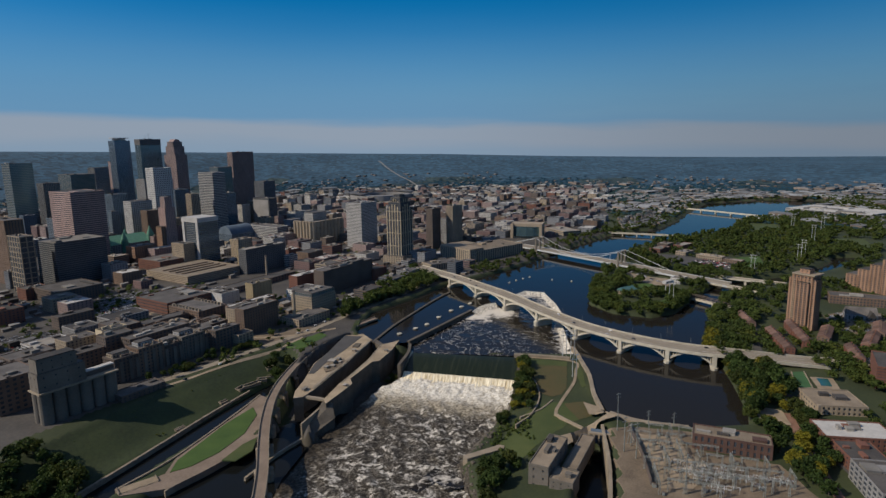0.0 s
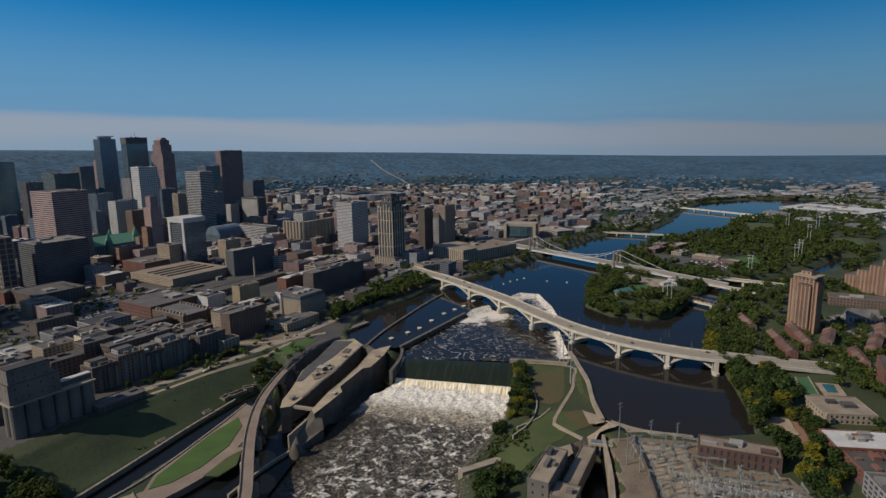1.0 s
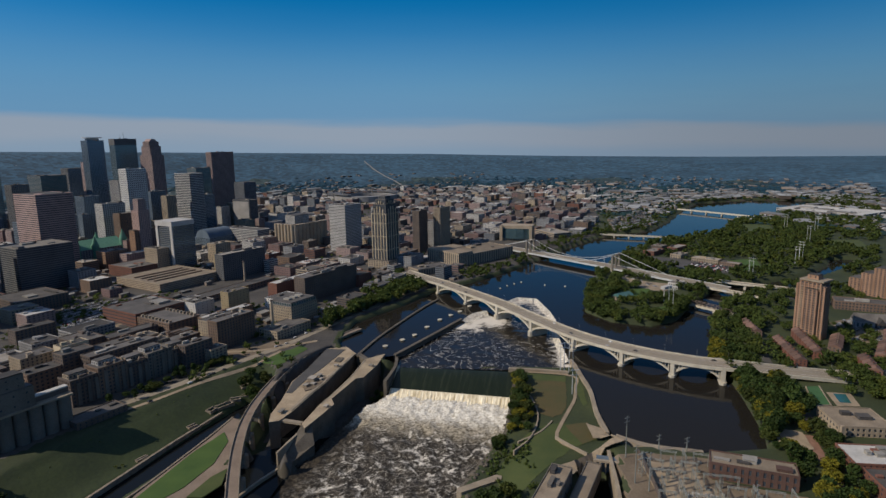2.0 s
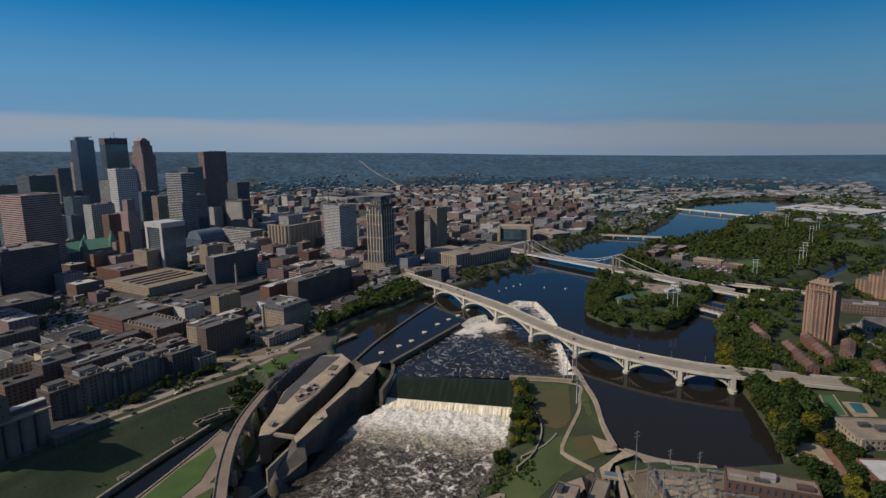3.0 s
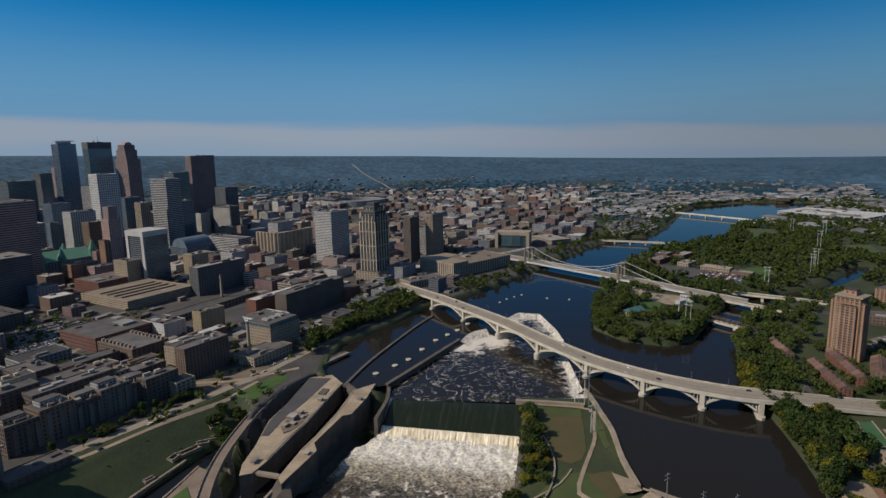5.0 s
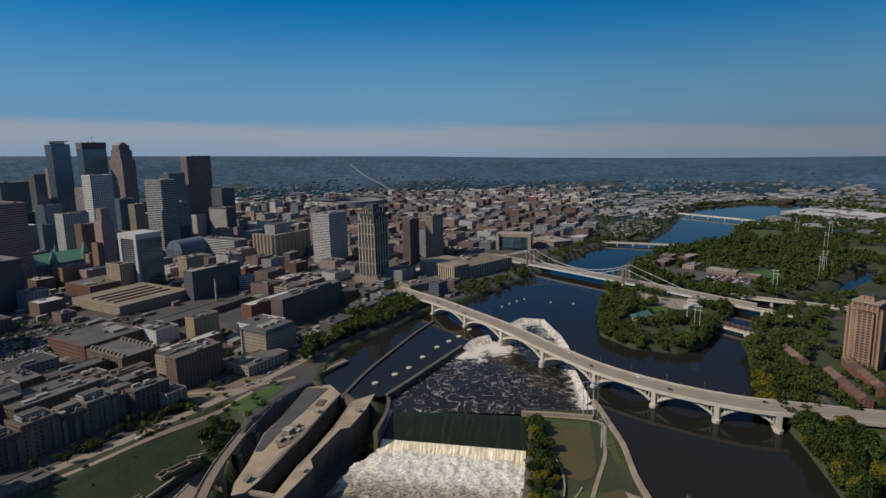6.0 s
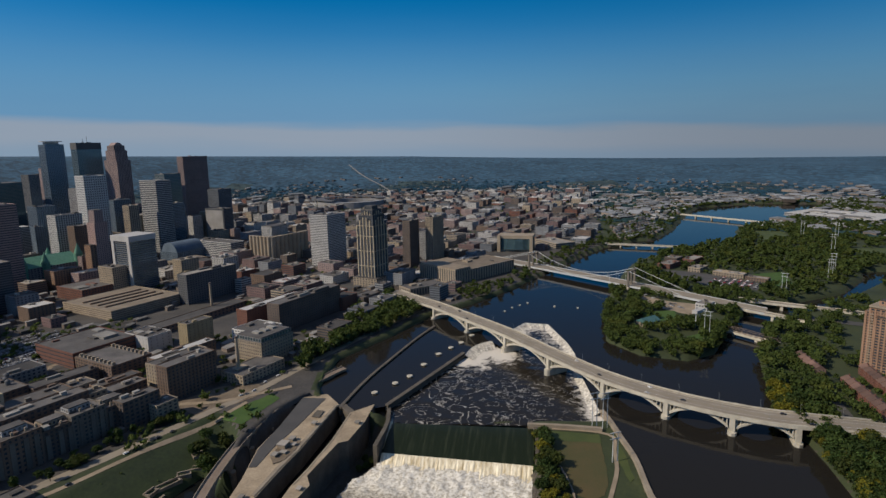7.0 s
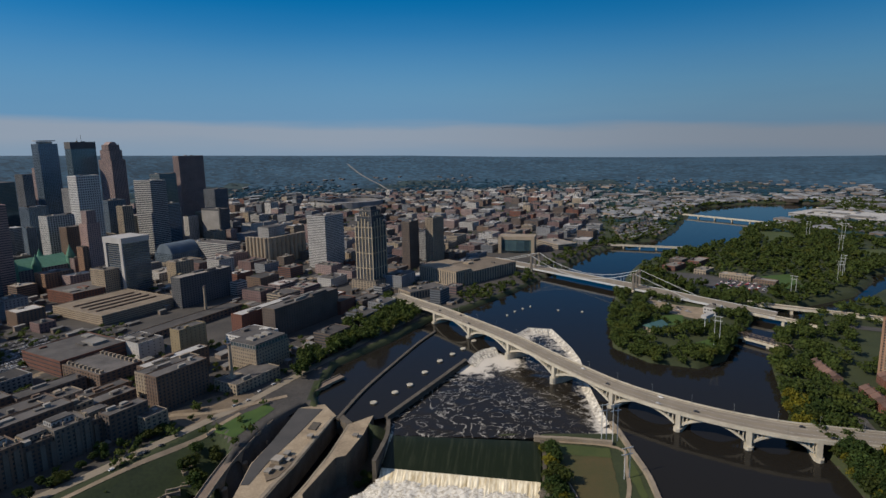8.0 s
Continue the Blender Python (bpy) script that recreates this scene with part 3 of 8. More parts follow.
PARK = [(-420, 200), (-345, 300), (-282, 392), (-196, 509), (-168, 480), (-158, 420), (-150, 372), (-190, 310), (-240, 200)]
PIT = [(-66, 502), (-53, 484), (-66, 448), (-92, 386), (-108, 350), (-140, 345), (-160, 368), (-164, 418), (-158, 460), (-142, 503), (-120, 528), (-86, 514)]
LAWN = [(82, 470), (156, 468), (154, 415), (147, 383), (146, 350), (128, 330), (90, 270), (60, 220), (20, 220), (14, 309), (40, 335), (70, 380)]


def height(x, y):
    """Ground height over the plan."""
    x, y = np.asarray(x, float), np.asarray(y, float)
    z = 4.0 + 2.0 * smooth(150, 350, x) + 1.2 * np.sin(x * 0.011 + 1.3) * np.cos(y * 0.009)
    across = (x + 282) * 0.807 - (y - 392) * 0.593
    slope = 2.0 - 15.0 * smooth(2, 52, across)
    k = smooth(-9, 1, off_line(PARK, x, y))
    z = slope * (1 - k) + z * k
    k = smooth(-4, 10, off_line(LAWN, x, y))
    z = z * k + (-3.0 - 6.0 * smooth(85, 40, x) * smooth(470, 380, y)) * (1 - k)
    k = smooth(-5, 4, off_line(MAIN, x, y))
    z = z * k - 7.0 * (1 - k)
    for poly, bed, soft in ((PIT, -24.0, 2), (LOW, -24.0, 6), (TAIL, -22.0, 3), (CANAL, -21.0, 3)):
        k = smooth(-soft, soft, off_line(poly, x, y))
        z = z * k + bed * (1 - k)
    r, side = np.hypot(x, y - 75), np.degrees(np.arctan2(x, y - 75))
    side = np.clip(side, -50, 50)
    rim = 152 - 1.18 * side + 0.0135 * side ** 2 - 1.15 * np.clip(side, 0, 50)
    rise = smooth(2250, 3600, r) ** 1.3
    swell = 1.0 * np.sin(x * 0.0031) * np.cos(y * 0.0037 + x * 0.001) * smooth(1800, 2600, r)
    return z * (1 - rise) + rim * rise + swell * (1 - 0.6 * rise)


def steps(*stretches):
    return np.concatenate([np.arange(a, b, s) for a, b, s in stretches] + [[stretches[-1][1]]])


gx = steps((-5200, -1500, 100), (-1500, -430, 20), (-430, 480, 4.5), (480, 1500, 17), (1500, 5200, 100))
gy = steps((-5200, -200, 250), (-200, 230, 20), (230, 860, 4.5), (860, 1900, 17), (1900, 5200, 100))
GX, GY = np.meshgrid(gx, gy)
GZ = height(GX, GY)
GAP = off_line(MAIN, GX, GY)
nx, ny = len(gx), len(gy)
idx = np.arange(nx * ny).reshape(ny, nx)
quads = np.stack([idx[:-1, :-1], idx[:-1, 1:], idx[1:, 1:], idx[1:, :-1]], -1).reshape(-1, 4)
ground_mesh = bpy.data.meshes.new("ground")
ground_mesh.from_pydata(np.stack([GX, GY, GZ], -1).reshape(-1, 3).tolist(), [], quads.tolist())
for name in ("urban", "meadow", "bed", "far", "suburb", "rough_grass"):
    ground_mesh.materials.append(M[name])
cx, cy, cz = (a.reshape(-1)[quads].mean(1) for a in (GX, GY, GZ))
EAST_GREEN = [(300, 440), (380, 560), (480, 650), (700, 740), (900, 850), (1300, 900), (2600, 1300), (2600, 400), (700, 380), (420, 300)]
NICOLLET = [(215, 610), (245, 575), (330, 570), (385, 628), (560, 720), (820, 850), (1100, 1300), (980, 1330), (767, 1129), (520, 1030), (310, 800)]
green = (off_line(EAST_GREEN, cx, cy) < 0) | (off_line(NICOLLET, cx, cy) < 0) | (off_line(LAWN, cx, cy) < 6) | (off_line(PARK, cx, cy) < 0)
VERGE = [(-400, 220), (-352, 328), (-312, 372), (-282, 418), (-222, 500), (-196, 509), (-282, 392), (-345, 300)]
green |= off_line(VERGE, cx, cy) < 3
green |= cx > 0.42 * cy - 40
slot = np.where(green, 1, 0)
slot = np.where((off_line(MAIN, cx, cy) < 9) & (slot == 0), 1, slot)
slot = np.where((off_line(MAIN, cx, cy) < -2) | (off_line(LOW, cx, cy) < 1), 2, slot)
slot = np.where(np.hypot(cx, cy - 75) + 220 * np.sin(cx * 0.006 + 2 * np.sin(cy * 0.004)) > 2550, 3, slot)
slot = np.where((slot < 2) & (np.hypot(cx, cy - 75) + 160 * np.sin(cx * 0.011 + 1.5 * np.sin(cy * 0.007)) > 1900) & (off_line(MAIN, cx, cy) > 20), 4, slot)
slot = np.where((off_line(PARK, cx, cy) < 0) & (slot == 1), 5, slot)
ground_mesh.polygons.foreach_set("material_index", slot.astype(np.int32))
ground_mesh.polygons.foreach_set("use_smooth", [True] * len(ground_mesh.polygons))
tagged(new("ground", ground_mesh), "city ground sloping to a river and rising to a wooded horizon", "ground", kind="structure")


def lookup(grid, x, y):
    """A value of the ground's grid between its corners."""
    i, j = min(max(int(np.searchsorted(gx, x)) - 1, 0), nx - 2), min(max(int(np.searchsorted(gy, y)) - 1, 0), ny - 2)
    u, v = (x - gx[i]) / (gx[i + 1] - gx[i]), (y - gy[j]) / (gy[j + 1] - gy[j])
    return float((grid[j, i] * (1 - u) + grid[j, i + 1] * u) * (1 - v) + (grid[j + 1, i] * (1 - u) + grid[j + 1, i + 1] * u) * v)


def ground_z(x, y):
    return lookup(GZ, x, y)


def river_gap(x, y):
    return lookup(GAP, x, y)


def flat(name, poly, z, mat, label, category, kind="structure"):
    s = Shape()
    s.add([(x, y, z) for x, y in poly], [tuple(range(len(poly)))])
    return tagged(part(name, s, mat), label, category, kind=kind)


def drape(name, poly, mat, label, category, lift=0.2, cell=6.0):
    """A patch of ground cover that follows the land."""
    if category in ("lawn", "field", "plot", "outcrop", "yard"):
        soft = []
        for (ax, ay), (bx, by) in zip(poly, list(poly[1:]) + [poly[0]]):
            n = max(1, int(math.hypot(bx - ax, by - ay) / 3))
            for k in range(n):
                px, py = ax + (bx - ax) * k / n, ay + (by - ay) * k / n
                soft.append((px + 1.3 * noise.noise((px * 0.13, py * 0.13, 1)), py + 1.3 * noise.noise((px * 0.13, py * 0.13, 9))))
        poly = soft
    bm = bmesh.new()
    f = bm.faces.new([bm.verts.new((x, y, 0)) for x, y in poly])
    if f.normal.z < 0:
        f.normal_flip()
    p = np.array(poly, float)
    for axis in (0, 1):
        for at in np.arange(p[:, axis].min() + cell, p[:, axis].max(), cell):
            co, no = [0, 0, 0], [0, 0, 0]
            co[axis], no[axis] = at, 1
            bmesh.ops.bisect_plane(bm, geom=bm.verts[:] + bm.edges[:] + bm.faces[:], plane_co=co, plane_no=no)
    v = np.array([q.co for q in bm.verts])
    for q, z in zip(bm.verts, height(v[:, 0], v[:, 1])):
        q.co.z = z + lift
    bm.normal_update()
    for q in bm.faces:
        if q.normal.z < 0:
            q.normal_flip()
    me = bpy.data.meshes.new(name)
    bm.to_mesh(me)
    bm.free()
    me.materials.append(mat)
    return tagged(new(name, me), label, category, kind="structure")


def road(name, line, width, mat, label, lift=0.25):
    line = spline(line, 8)
    a, b = beside(line, width / 2), beside(line, -width / 2)
    return drape(name, [tuple(p) for p in b] + [tuple(p) for p in a[::-1]], mat, label, "road", lift, 8.0)


# ---- water ----
CREST = [(45, 604), (55, 622), (67, 632), (82, 638), (93, 614), (114, 668), (138, 690), (168, 681), (174, 625), (173, 594), (161, 540), (157, 506), (154, 474)]
flat("river_water_upper", [(-170, 530), (-60, 790), (150, 950), (420, 1200), (600, 1300), (900, 1800), (1500, 1850), (1600, 1400), (1100, 1150),
                           (900, 700), (480, 480), (330, 290), (180, 322), (150, 340), (150, 382), (157, 415), (158, 470)] + CREST[::-1] + [(-41, 507), (-60, 503), (-100, 506)],
     0.0, M["water"], "calm dark blue river water above the falls", "river")
flat("river_water_basin", [(45, 606), (55, 624), (67, 634), (82, 640), (95, 618), (114, 670), (138, 692), (170, 682), (176, 625), (175, 594), (163, 540), (159, 506), (155, 466), (88, 470), (-37, 485), (-43, 506)],
     -4.4, M["basin"], "dark swirling river water streaked with foam", "river")
flat("river_water_lower", [(28, 238), (30, 200), (40, 0), (60, -600), (-255, -600), (-248, 100), (-238, 178), (-130, 182), (-136, 238)], -18.4, M["streak"],
     "dark river water streaked with foam below the rapids", "river")
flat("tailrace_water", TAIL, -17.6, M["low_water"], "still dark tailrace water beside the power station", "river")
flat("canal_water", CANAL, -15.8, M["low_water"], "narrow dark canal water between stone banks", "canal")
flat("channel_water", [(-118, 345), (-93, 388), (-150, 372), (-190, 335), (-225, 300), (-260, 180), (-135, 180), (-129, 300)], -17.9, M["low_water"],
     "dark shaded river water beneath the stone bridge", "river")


def lerp2(a, b, t):
    return (a[0] + (b[0] - a[0]) * t, a[1] + (b[1] - a[1]) * t)


def sheet(name, near, far, profile, mat, label, cols=120, wave=0.0, seed=1, smooth_it=True):
    """A sheet of running water between two plan lines; profile: (share of the way, height) rows."""
    rng = np.random.RandomState(seed)
    s = Shape()
    bumps = rng.normal(0, 1, cols + 1)
    bumps = np.convolve(bumps, [0.25, 0.5, 0.25], "same")
    v = []
    for share, z, w in profile:
        for c in range(cols + 1):
            u = c / cols
            a, b = np.array(lerp2(*near, u)), np.array(lerp2(*far, u))
            p = a + (b - a) * (share + wave * w * bumps[c])
            v.append((p[0], p[1], z + 0.25 * w * rng.normal()))
    f = [(r * (cols + 1) + c, (r + 1) * (cols + 1) + c, (r + 1) * (cols + 1) + c + 1, r * (cols + 1) + c + 1) for r in range(len(profile) - 1) for c in range(cols)]
    s.add(v, [q[::-1] for q in f])
    return tagged(part(name, s, mat, smooth=smooth_it), label, "waterfall", kind="structure")


# the great spillway: a smooth dark slide, a lip, a white curtain and froth at its foot
sheet("spillway_slide", ((-36, 486), (90, 466)), ((-44, 457), (79, 430)), [(0, -3.95, 0), (0.1, -4.2, 0), (0.3, -5.4, 0), (0.6, -8.2, 0), (1, -12, 0)], M["slick"],
      "smooth dark water sliding down a concrete spillway")
sheet("spillway_curtain", ((-44, 457), (79, 430)), ((-49, 436), (71, 408)), [(0, -12, 0), (0.08, -12.4, 0.1), (0.2, -14.6, 0.5), (0.32, -16.4, 0.8), (0.6, -17.6, 1), (1, -17.9, 0.5)],
      M["curtain"], "white curtain of water falling off the spillway lip", cols=220, wave=0.05, seed=4)


def churn(name, poly, z, swell, mat, label, cell=2.2, seed=2, foot=None, foam=None):
    """A rough water surface cut to an outline, with standing waves."""
    p = np.array(poly, float)
    xs, ys = np.arange(p[:, 0].min(), p[:, 0].max(), cell), np.arange(p[:, 1].min(), p[:, 1].max(), cell)
    X, Y = np.meshgrid(xs, ys)
    rng = np.random.RandomState(seed)
    h = np.zeros_like(X)
    for k in range(26):
        a, l, ph = rng.uniform(0, math.tau), rng.uniform(5, 22), rng.uniform(0, math.tau)
        h += np.sin((X * math.cos(a) + Y * math.sin(a)) * math.tau / l + ph + 1.5 * np.sin(X * 0.05 + k) + 1.5 * np.cos(Y * 0.06 + k)) * l / 22
    Z = z + swell * h / 5 + rng.normal(0, swell * 0.12, X.shape)
    if foot:
        (fx, fy), (dx, dy) = foot
        near = np.exp(-np.clip((X - fx) * dx + (Y - fy) * dy, 0, 200) / 22)
        Z += near * (1.5 + rng.normal(0, 0.35, X.shape))
    ok = off_line(poly, X, Y) < 0
    use = ok[:-1, :-1] & ok[1:, :-1] & ok[:-1, 1:] & ok[1:, 1:]
    i = np.arange(X.size).reshape(X.shape)
    q = np.stack([i[:-1, :-1], i[:-1, 1:], i[1:, 1:], i[1:, :-1]], -1)[use]
    s = Shape().add(np.stack([X, Y, Z], -1).reshape(-1, 3).tolist(), q.tolist())
    ob = part(name, s, mat, smooth=True)
    if foam:
        ob.data.attributes.new("foam", "FLOAT", "POINT").data.foreach_set("value", np.clip(foam(X, Y), 0, 1).ravel().astype(np.float32))
    return tagged(ob, label, "river", kind="structure")


def off_path(line, x, y):
    """Distance to an open line."""
    best = np.full(np.shape(x), 1e9)
    for (ax, ay), (bx, by) in zip(line[:-1], line[1:]):
        ex, ey = bx - ax, by - ay
        t = np.clip(((x - ax) * ex + (y - ay) * ey) / (ex * ex + ey * ey), 0, 1)
        best = np.minimum(best, np.hypot(x - ax - t * ex, y - ay - t * ey))
    return best


churn("river_water_rapids", [(-58, 438), (-46.5, 451.5), (76, 423.5), (80, 402), (66, 370), (40, 335), (16, 306), (28, 230), (-140, 230), (-128, 300), (-116, 342), (-92, 388), (-66, 436)],
      -18, 1.0, M["torrent"], "brown rapids below the falls, frothing white at their foot", cell=1.5, foot=((-49, 436), (-0.227, -0.974)))

sheet("spillway_side_spill", ((-41, 488), (-35, 487)), ((-47, 462), (-41.5, 461)), [(0, -3.4, 0), (0.3, -5, 0.3), (0.7, -9, 0.6), (1, -12.2, 0.6)], M["curtain"],
      "white water spilling beside the spillway pier", cols=12, wave=0.05, seed=23)

churn("rapids_ledge_foam", [(-28, 284), (-8, 307), (14, 300), (16, 284), (2, 280), (-8, 290), (-20, 280)], -16.9, 0.8, M["basin"], "white water breaking over a ledge in the rapids", cell=1.2, seed=14,
      foam=lambda x, y: 0.62 - 0.06 * np.abs(y - 294))

# the horseshoe weir: white water spilling from the upper pool into the basin


def weir(a, b, inward, width, seed):
    a, b, n = np.array(a, float), np.array(b, float), np.array(inward, float)
    n = n / np.hypot(*n) * width
    sheet("weir_spill", (tuple(a), tuple(b)), (tuple(a + n), tuple(b + n)), [(0, 0.05, 0), (0.15, -0.4, 0.2), (0.5, -2.4, 0.8), (0.75, -3.5, 1.2), (1, -3.95, 0.3)], M["weir"],
          "white water spilling over the curved weir", cols=60, wave=0.16, seed=seed)


weir((93, 614), (114, 668), (0.9, -0.3), 9, 13)
weir((114, 668), (138, 690), (0.7, -0.7), 9, 20)
weir((138, 690), (168, 681), (-0.1, -1), 10, 14)
weir((168, 681), (174, 625), (-1, -0.2), 8, 15)
weir((174, 625), (173, 594), (-1, 0), 7, 16)
weir((173, 594), (161, 540), (-1, 0.2), 7, 17)
weir((161, 540), (157, 506), (-1, 0.05), 7, 18)
weir((157, 506), (154, 478), (-1, 0.05), 7, 19)


def basin_foam(x, y):
    """White water streams from the weirs and dies away in the basin."""
    east = np.exp(-off_path([(178, 625), (174, 594), (164, 540), (158, 506), (155, 474)], x, y) / 13)
    head = 0.9 * np.exp(-off_path([(100, 640), (114, 670), (138, 690), (170, 680), (176, 640)], x, y) / 24)
    gap = 1.25 * np.exp(-off_path([(50, 596), (60, 612), (78, 618), (92, 606)], x, y) / 17)
    return 1.1 * np.maximum(np.maximum(east, head), gap) + 0.12 * np.sin(x * 0.07) * np.sin(y * 0.05)


churn("river_water_swirls", [(45, 606), (55, 624), (67, 634), (82, 640), (95, 618), (114, 670), (138, 692), (170, 682), (176, 625), (175, 594), (163, 540), (159, 506), (155, 466), (88, 470), (-37, 485), (-43, 506)],
      -4.0, 0.22, M["basin"], "dark swirling river water streaming with foam below the weir", cell=1.8, seed=9, foam=basin_foam)
weir((44, 604), (57, 624), (0.8, -0.55), 13, 31)
weir((57, 624), (68, 634), (0.4, -0.9), 15, 32)
weir((68, 634), (84, 638), (0.1, -1), 17, 33)

# ---- walls, lock and dam ----


def wall_run(name, line, width, z0, z1, mat, label, category="wall", step=8):
    line = spline(line, step)
    s = Shape().ribbon(beside(line, width / 2), beside(line, -width / 2), z0, z1)
    return tagged(part(name, s, mat), label, category, kind="structure")


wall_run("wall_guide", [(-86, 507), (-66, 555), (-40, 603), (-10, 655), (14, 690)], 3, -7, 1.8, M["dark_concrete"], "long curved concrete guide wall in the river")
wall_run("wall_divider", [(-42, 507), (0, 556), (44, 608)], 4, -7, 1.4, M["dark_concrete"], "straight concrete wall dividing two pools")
wall_run("wall_island_dam", [(156, 480), (157, 468), (156, 440), (155, 415), (148, 381), (146, 352)], 3.4, -8, 1.6, M["concrete"], "concrete dam wall with a footpath along its top")
wall_run("wall_lawn_top", [(84, 468), (110, 464), (146, 456)], 2.6, -8, 0.2, M["concrete"], "low concrete wall beside the lawn")
wall_run("wall_lawn_side", [(99, 460), (95, 431), (96, 387), (82, 355), (64, 338)], 1.2, -8, -1.4, M["concrete"], "low retaining wall beside the lawn")
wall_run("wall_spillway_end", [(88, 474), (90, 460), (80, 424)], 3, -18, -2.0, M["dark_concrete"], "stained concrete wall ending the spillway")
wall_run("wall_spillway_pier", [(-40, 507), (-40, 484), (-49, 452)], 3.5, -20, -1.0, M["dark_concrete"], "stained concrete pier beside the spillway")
wall_run("wall_forebay", [(150, 345), (172, 331), (209, 321)], 5, -8, 3.2, M["concrete"], "concrete wall of the power station forebay")
wall_run("wall_boom", [(148, 350), (165, 338)], 0.8, -0.2, 0.8, M["concrete"], "thin floating boom across the forebay")

lock = thing("canal_lock", -105, 440, -24, label="weathered concrete canal lock with an empty dark chamber", category="lock")


def lock_wall(name, poly, z1, mat, label=""):
    part(name, Shape().prism([(x + 105, y - 440) for x, y in poly], 0, z1 + 24), mat, lock, label)


ESPLANADE = [(-86, 511), (-109, 447), (-117, 430), (-129, 400), (-137, 386), (-146, 384), (-148, 396), (-145, 418), (-144, 452), (-134, 480), (-123, 526), (-100, 530)]
RIVER_WALL = [(-52, 508), (-74, 496), (-85, 458), (-98, 426), (-106, 410), (-116, 380), (-112, 373), (-101, 393), (-93, 408), (-97, 418), (-79, 454), (-71, 456), (-59, 482)]
# wall sides take a darker concrete than their tops, painting in their shade
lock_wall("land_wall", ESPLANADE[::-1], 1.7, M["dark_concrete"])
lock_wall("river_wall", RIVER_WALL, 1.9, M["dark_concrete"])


def lock_top(name, poly, z, mat, label):
    part(name, Shape().prism([(x + 105, y - 440) for x, y in poly], z + 24, z + 24.5), mat, lock, label)


lock_top("esplanade", ESPLANADE[::-1], 1.72, M["lock_top"], "wide sandy esplanade")
lock_top("wall_top", RIVER_WALL, 1.92, M["lock_top"], "worn brown concrete wall top")
lock_top("service_road", [(-123, 525), (-134, 480), (-143, 452), (-144, 430), (-138, 430), (-131, 452), (-118, 479), (-100, 522)], 2.0, M["asphalt"], "grey asphalt strip")
lock_top("kerb_strip", [(-87, 509), (-110, 447), (-118, 430), (-130, 400), (-133, 401), (-121, 432), (-113, 449), (-90, 509)][::-1], 2.3, M["concrete"], "pale concrete coping")
lock_top("coping", [(-74, 495), (-85, 457), (-98, 425), (-106, 409), (-104.6, 409), (-96.6, 425), (-83.6, 457), (-72.6, 495)][::-1], 2.2, M["concrete"], "pale concrete coping")
lock_top("mound", [(-130, 440), (-126, 432), (-118, 436), (-112, 448), (-110, 458), (-118, 462), (-127, 454)], 2.6, M["earth"], "rubble-strewn mound")
lock_top("hatch", [(-108, 492), (-101, 490), (-98, 500), (-105, 502)], 2.6, M["dark_concrete"], "dark steel hatch")
part("lower_ramp", Shape().prism([(x + 105, y - 440) for x, y in ((-117, 381), (-130, 350), (-124, 346), (-103, 368), (-107, 378))], 0, [24, 10, 9, 15, 24.5]), M["dark_concrete"], lock, "sloping stained concrete end")
lock_wall("ramp_rib", [(-117, 382), (-130, 351), (-128.6, 350.4), (-115.4, 380)], -3, M["concrete"], "pale concrete rib")
lock_wall("upper_gate", [(-86, 511), (-74, 496), (-70, 500), (-82, 515)], 1.5, M["dark_concrete"], "dark steel gate across the chamber")
part("lower_gate", Shape().prism([(x + 105, y - 440) for x, y in ((-138, 388), (-117, 382), (-116, 385), (-137, 391))], 23.2, 25.2), M["concrete"], lock, "concrete walkway across the chamber")
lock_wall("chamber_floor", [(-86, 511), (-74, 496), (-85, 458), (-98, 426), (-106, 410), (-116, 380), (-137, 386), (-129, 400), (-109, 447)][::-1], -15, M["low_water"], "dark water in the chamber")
wall_run("wall_lock_approach", [(-112, 362), (-126, 348), (-142, 328), (-158, 300)], 2.0, -24, -15.2, M["concrete"], "low concrete wall below the lock")
for x, y, w, d, h in ((-123, 452, 6, 7, 4.5), (-118, 460, 4, 4, 3), (-127, 441, 4, 4, 3), (-121, 444, 3, 5, 2.4), (-115, 453, 3, 3, 2.2), (-104, 480, 3, 4, 3), (-66, 478, 3, 4, 2.5), (-99, 404, 3, 3, 2), (-138, 398, 5, 3, 2.5)):
    hut = thing("control_hut", x, y, 2.0, 70, "small flat-roofed concrete control hut on the lock wall", "hut", "huts on the lock")
    part("wall", Shape().box(-w / 2, w / 2, -d / 2, d / 2, 0, h), M["tan"], hut)
    part("roof", Shape().box(-w / 2 - 0.4, w / 2 + 0.4, -d / 2 - 0.4, d / 2 + 0.4, h, h + 0.5), M["pale_roof"], hut)

# mooring cells: round concrete caps in a line
cell = thing("mooring_cell", -55, 530, -3, label="round pale concrete mooring cell standing in the river", category="mooring", group="mooring cells in the river")
part("drum", Shape().rod((0, 0, 0), (0, 0, 3.6), 2.9, 16), M["dark_concrete"], cell)
part("cap", Shape().rod((0, 0, 3.6), (0, 0, 4.6), 3.4, 16, 3.2), M["bridge"], cell, "pale cap")
for x, y in ((-35, 546), (-20, 559), (-4, 583), (14, 607), (30, 622), (44, 635), (60, 655)):
    copy_thing(cell, pose(x, y, -3))
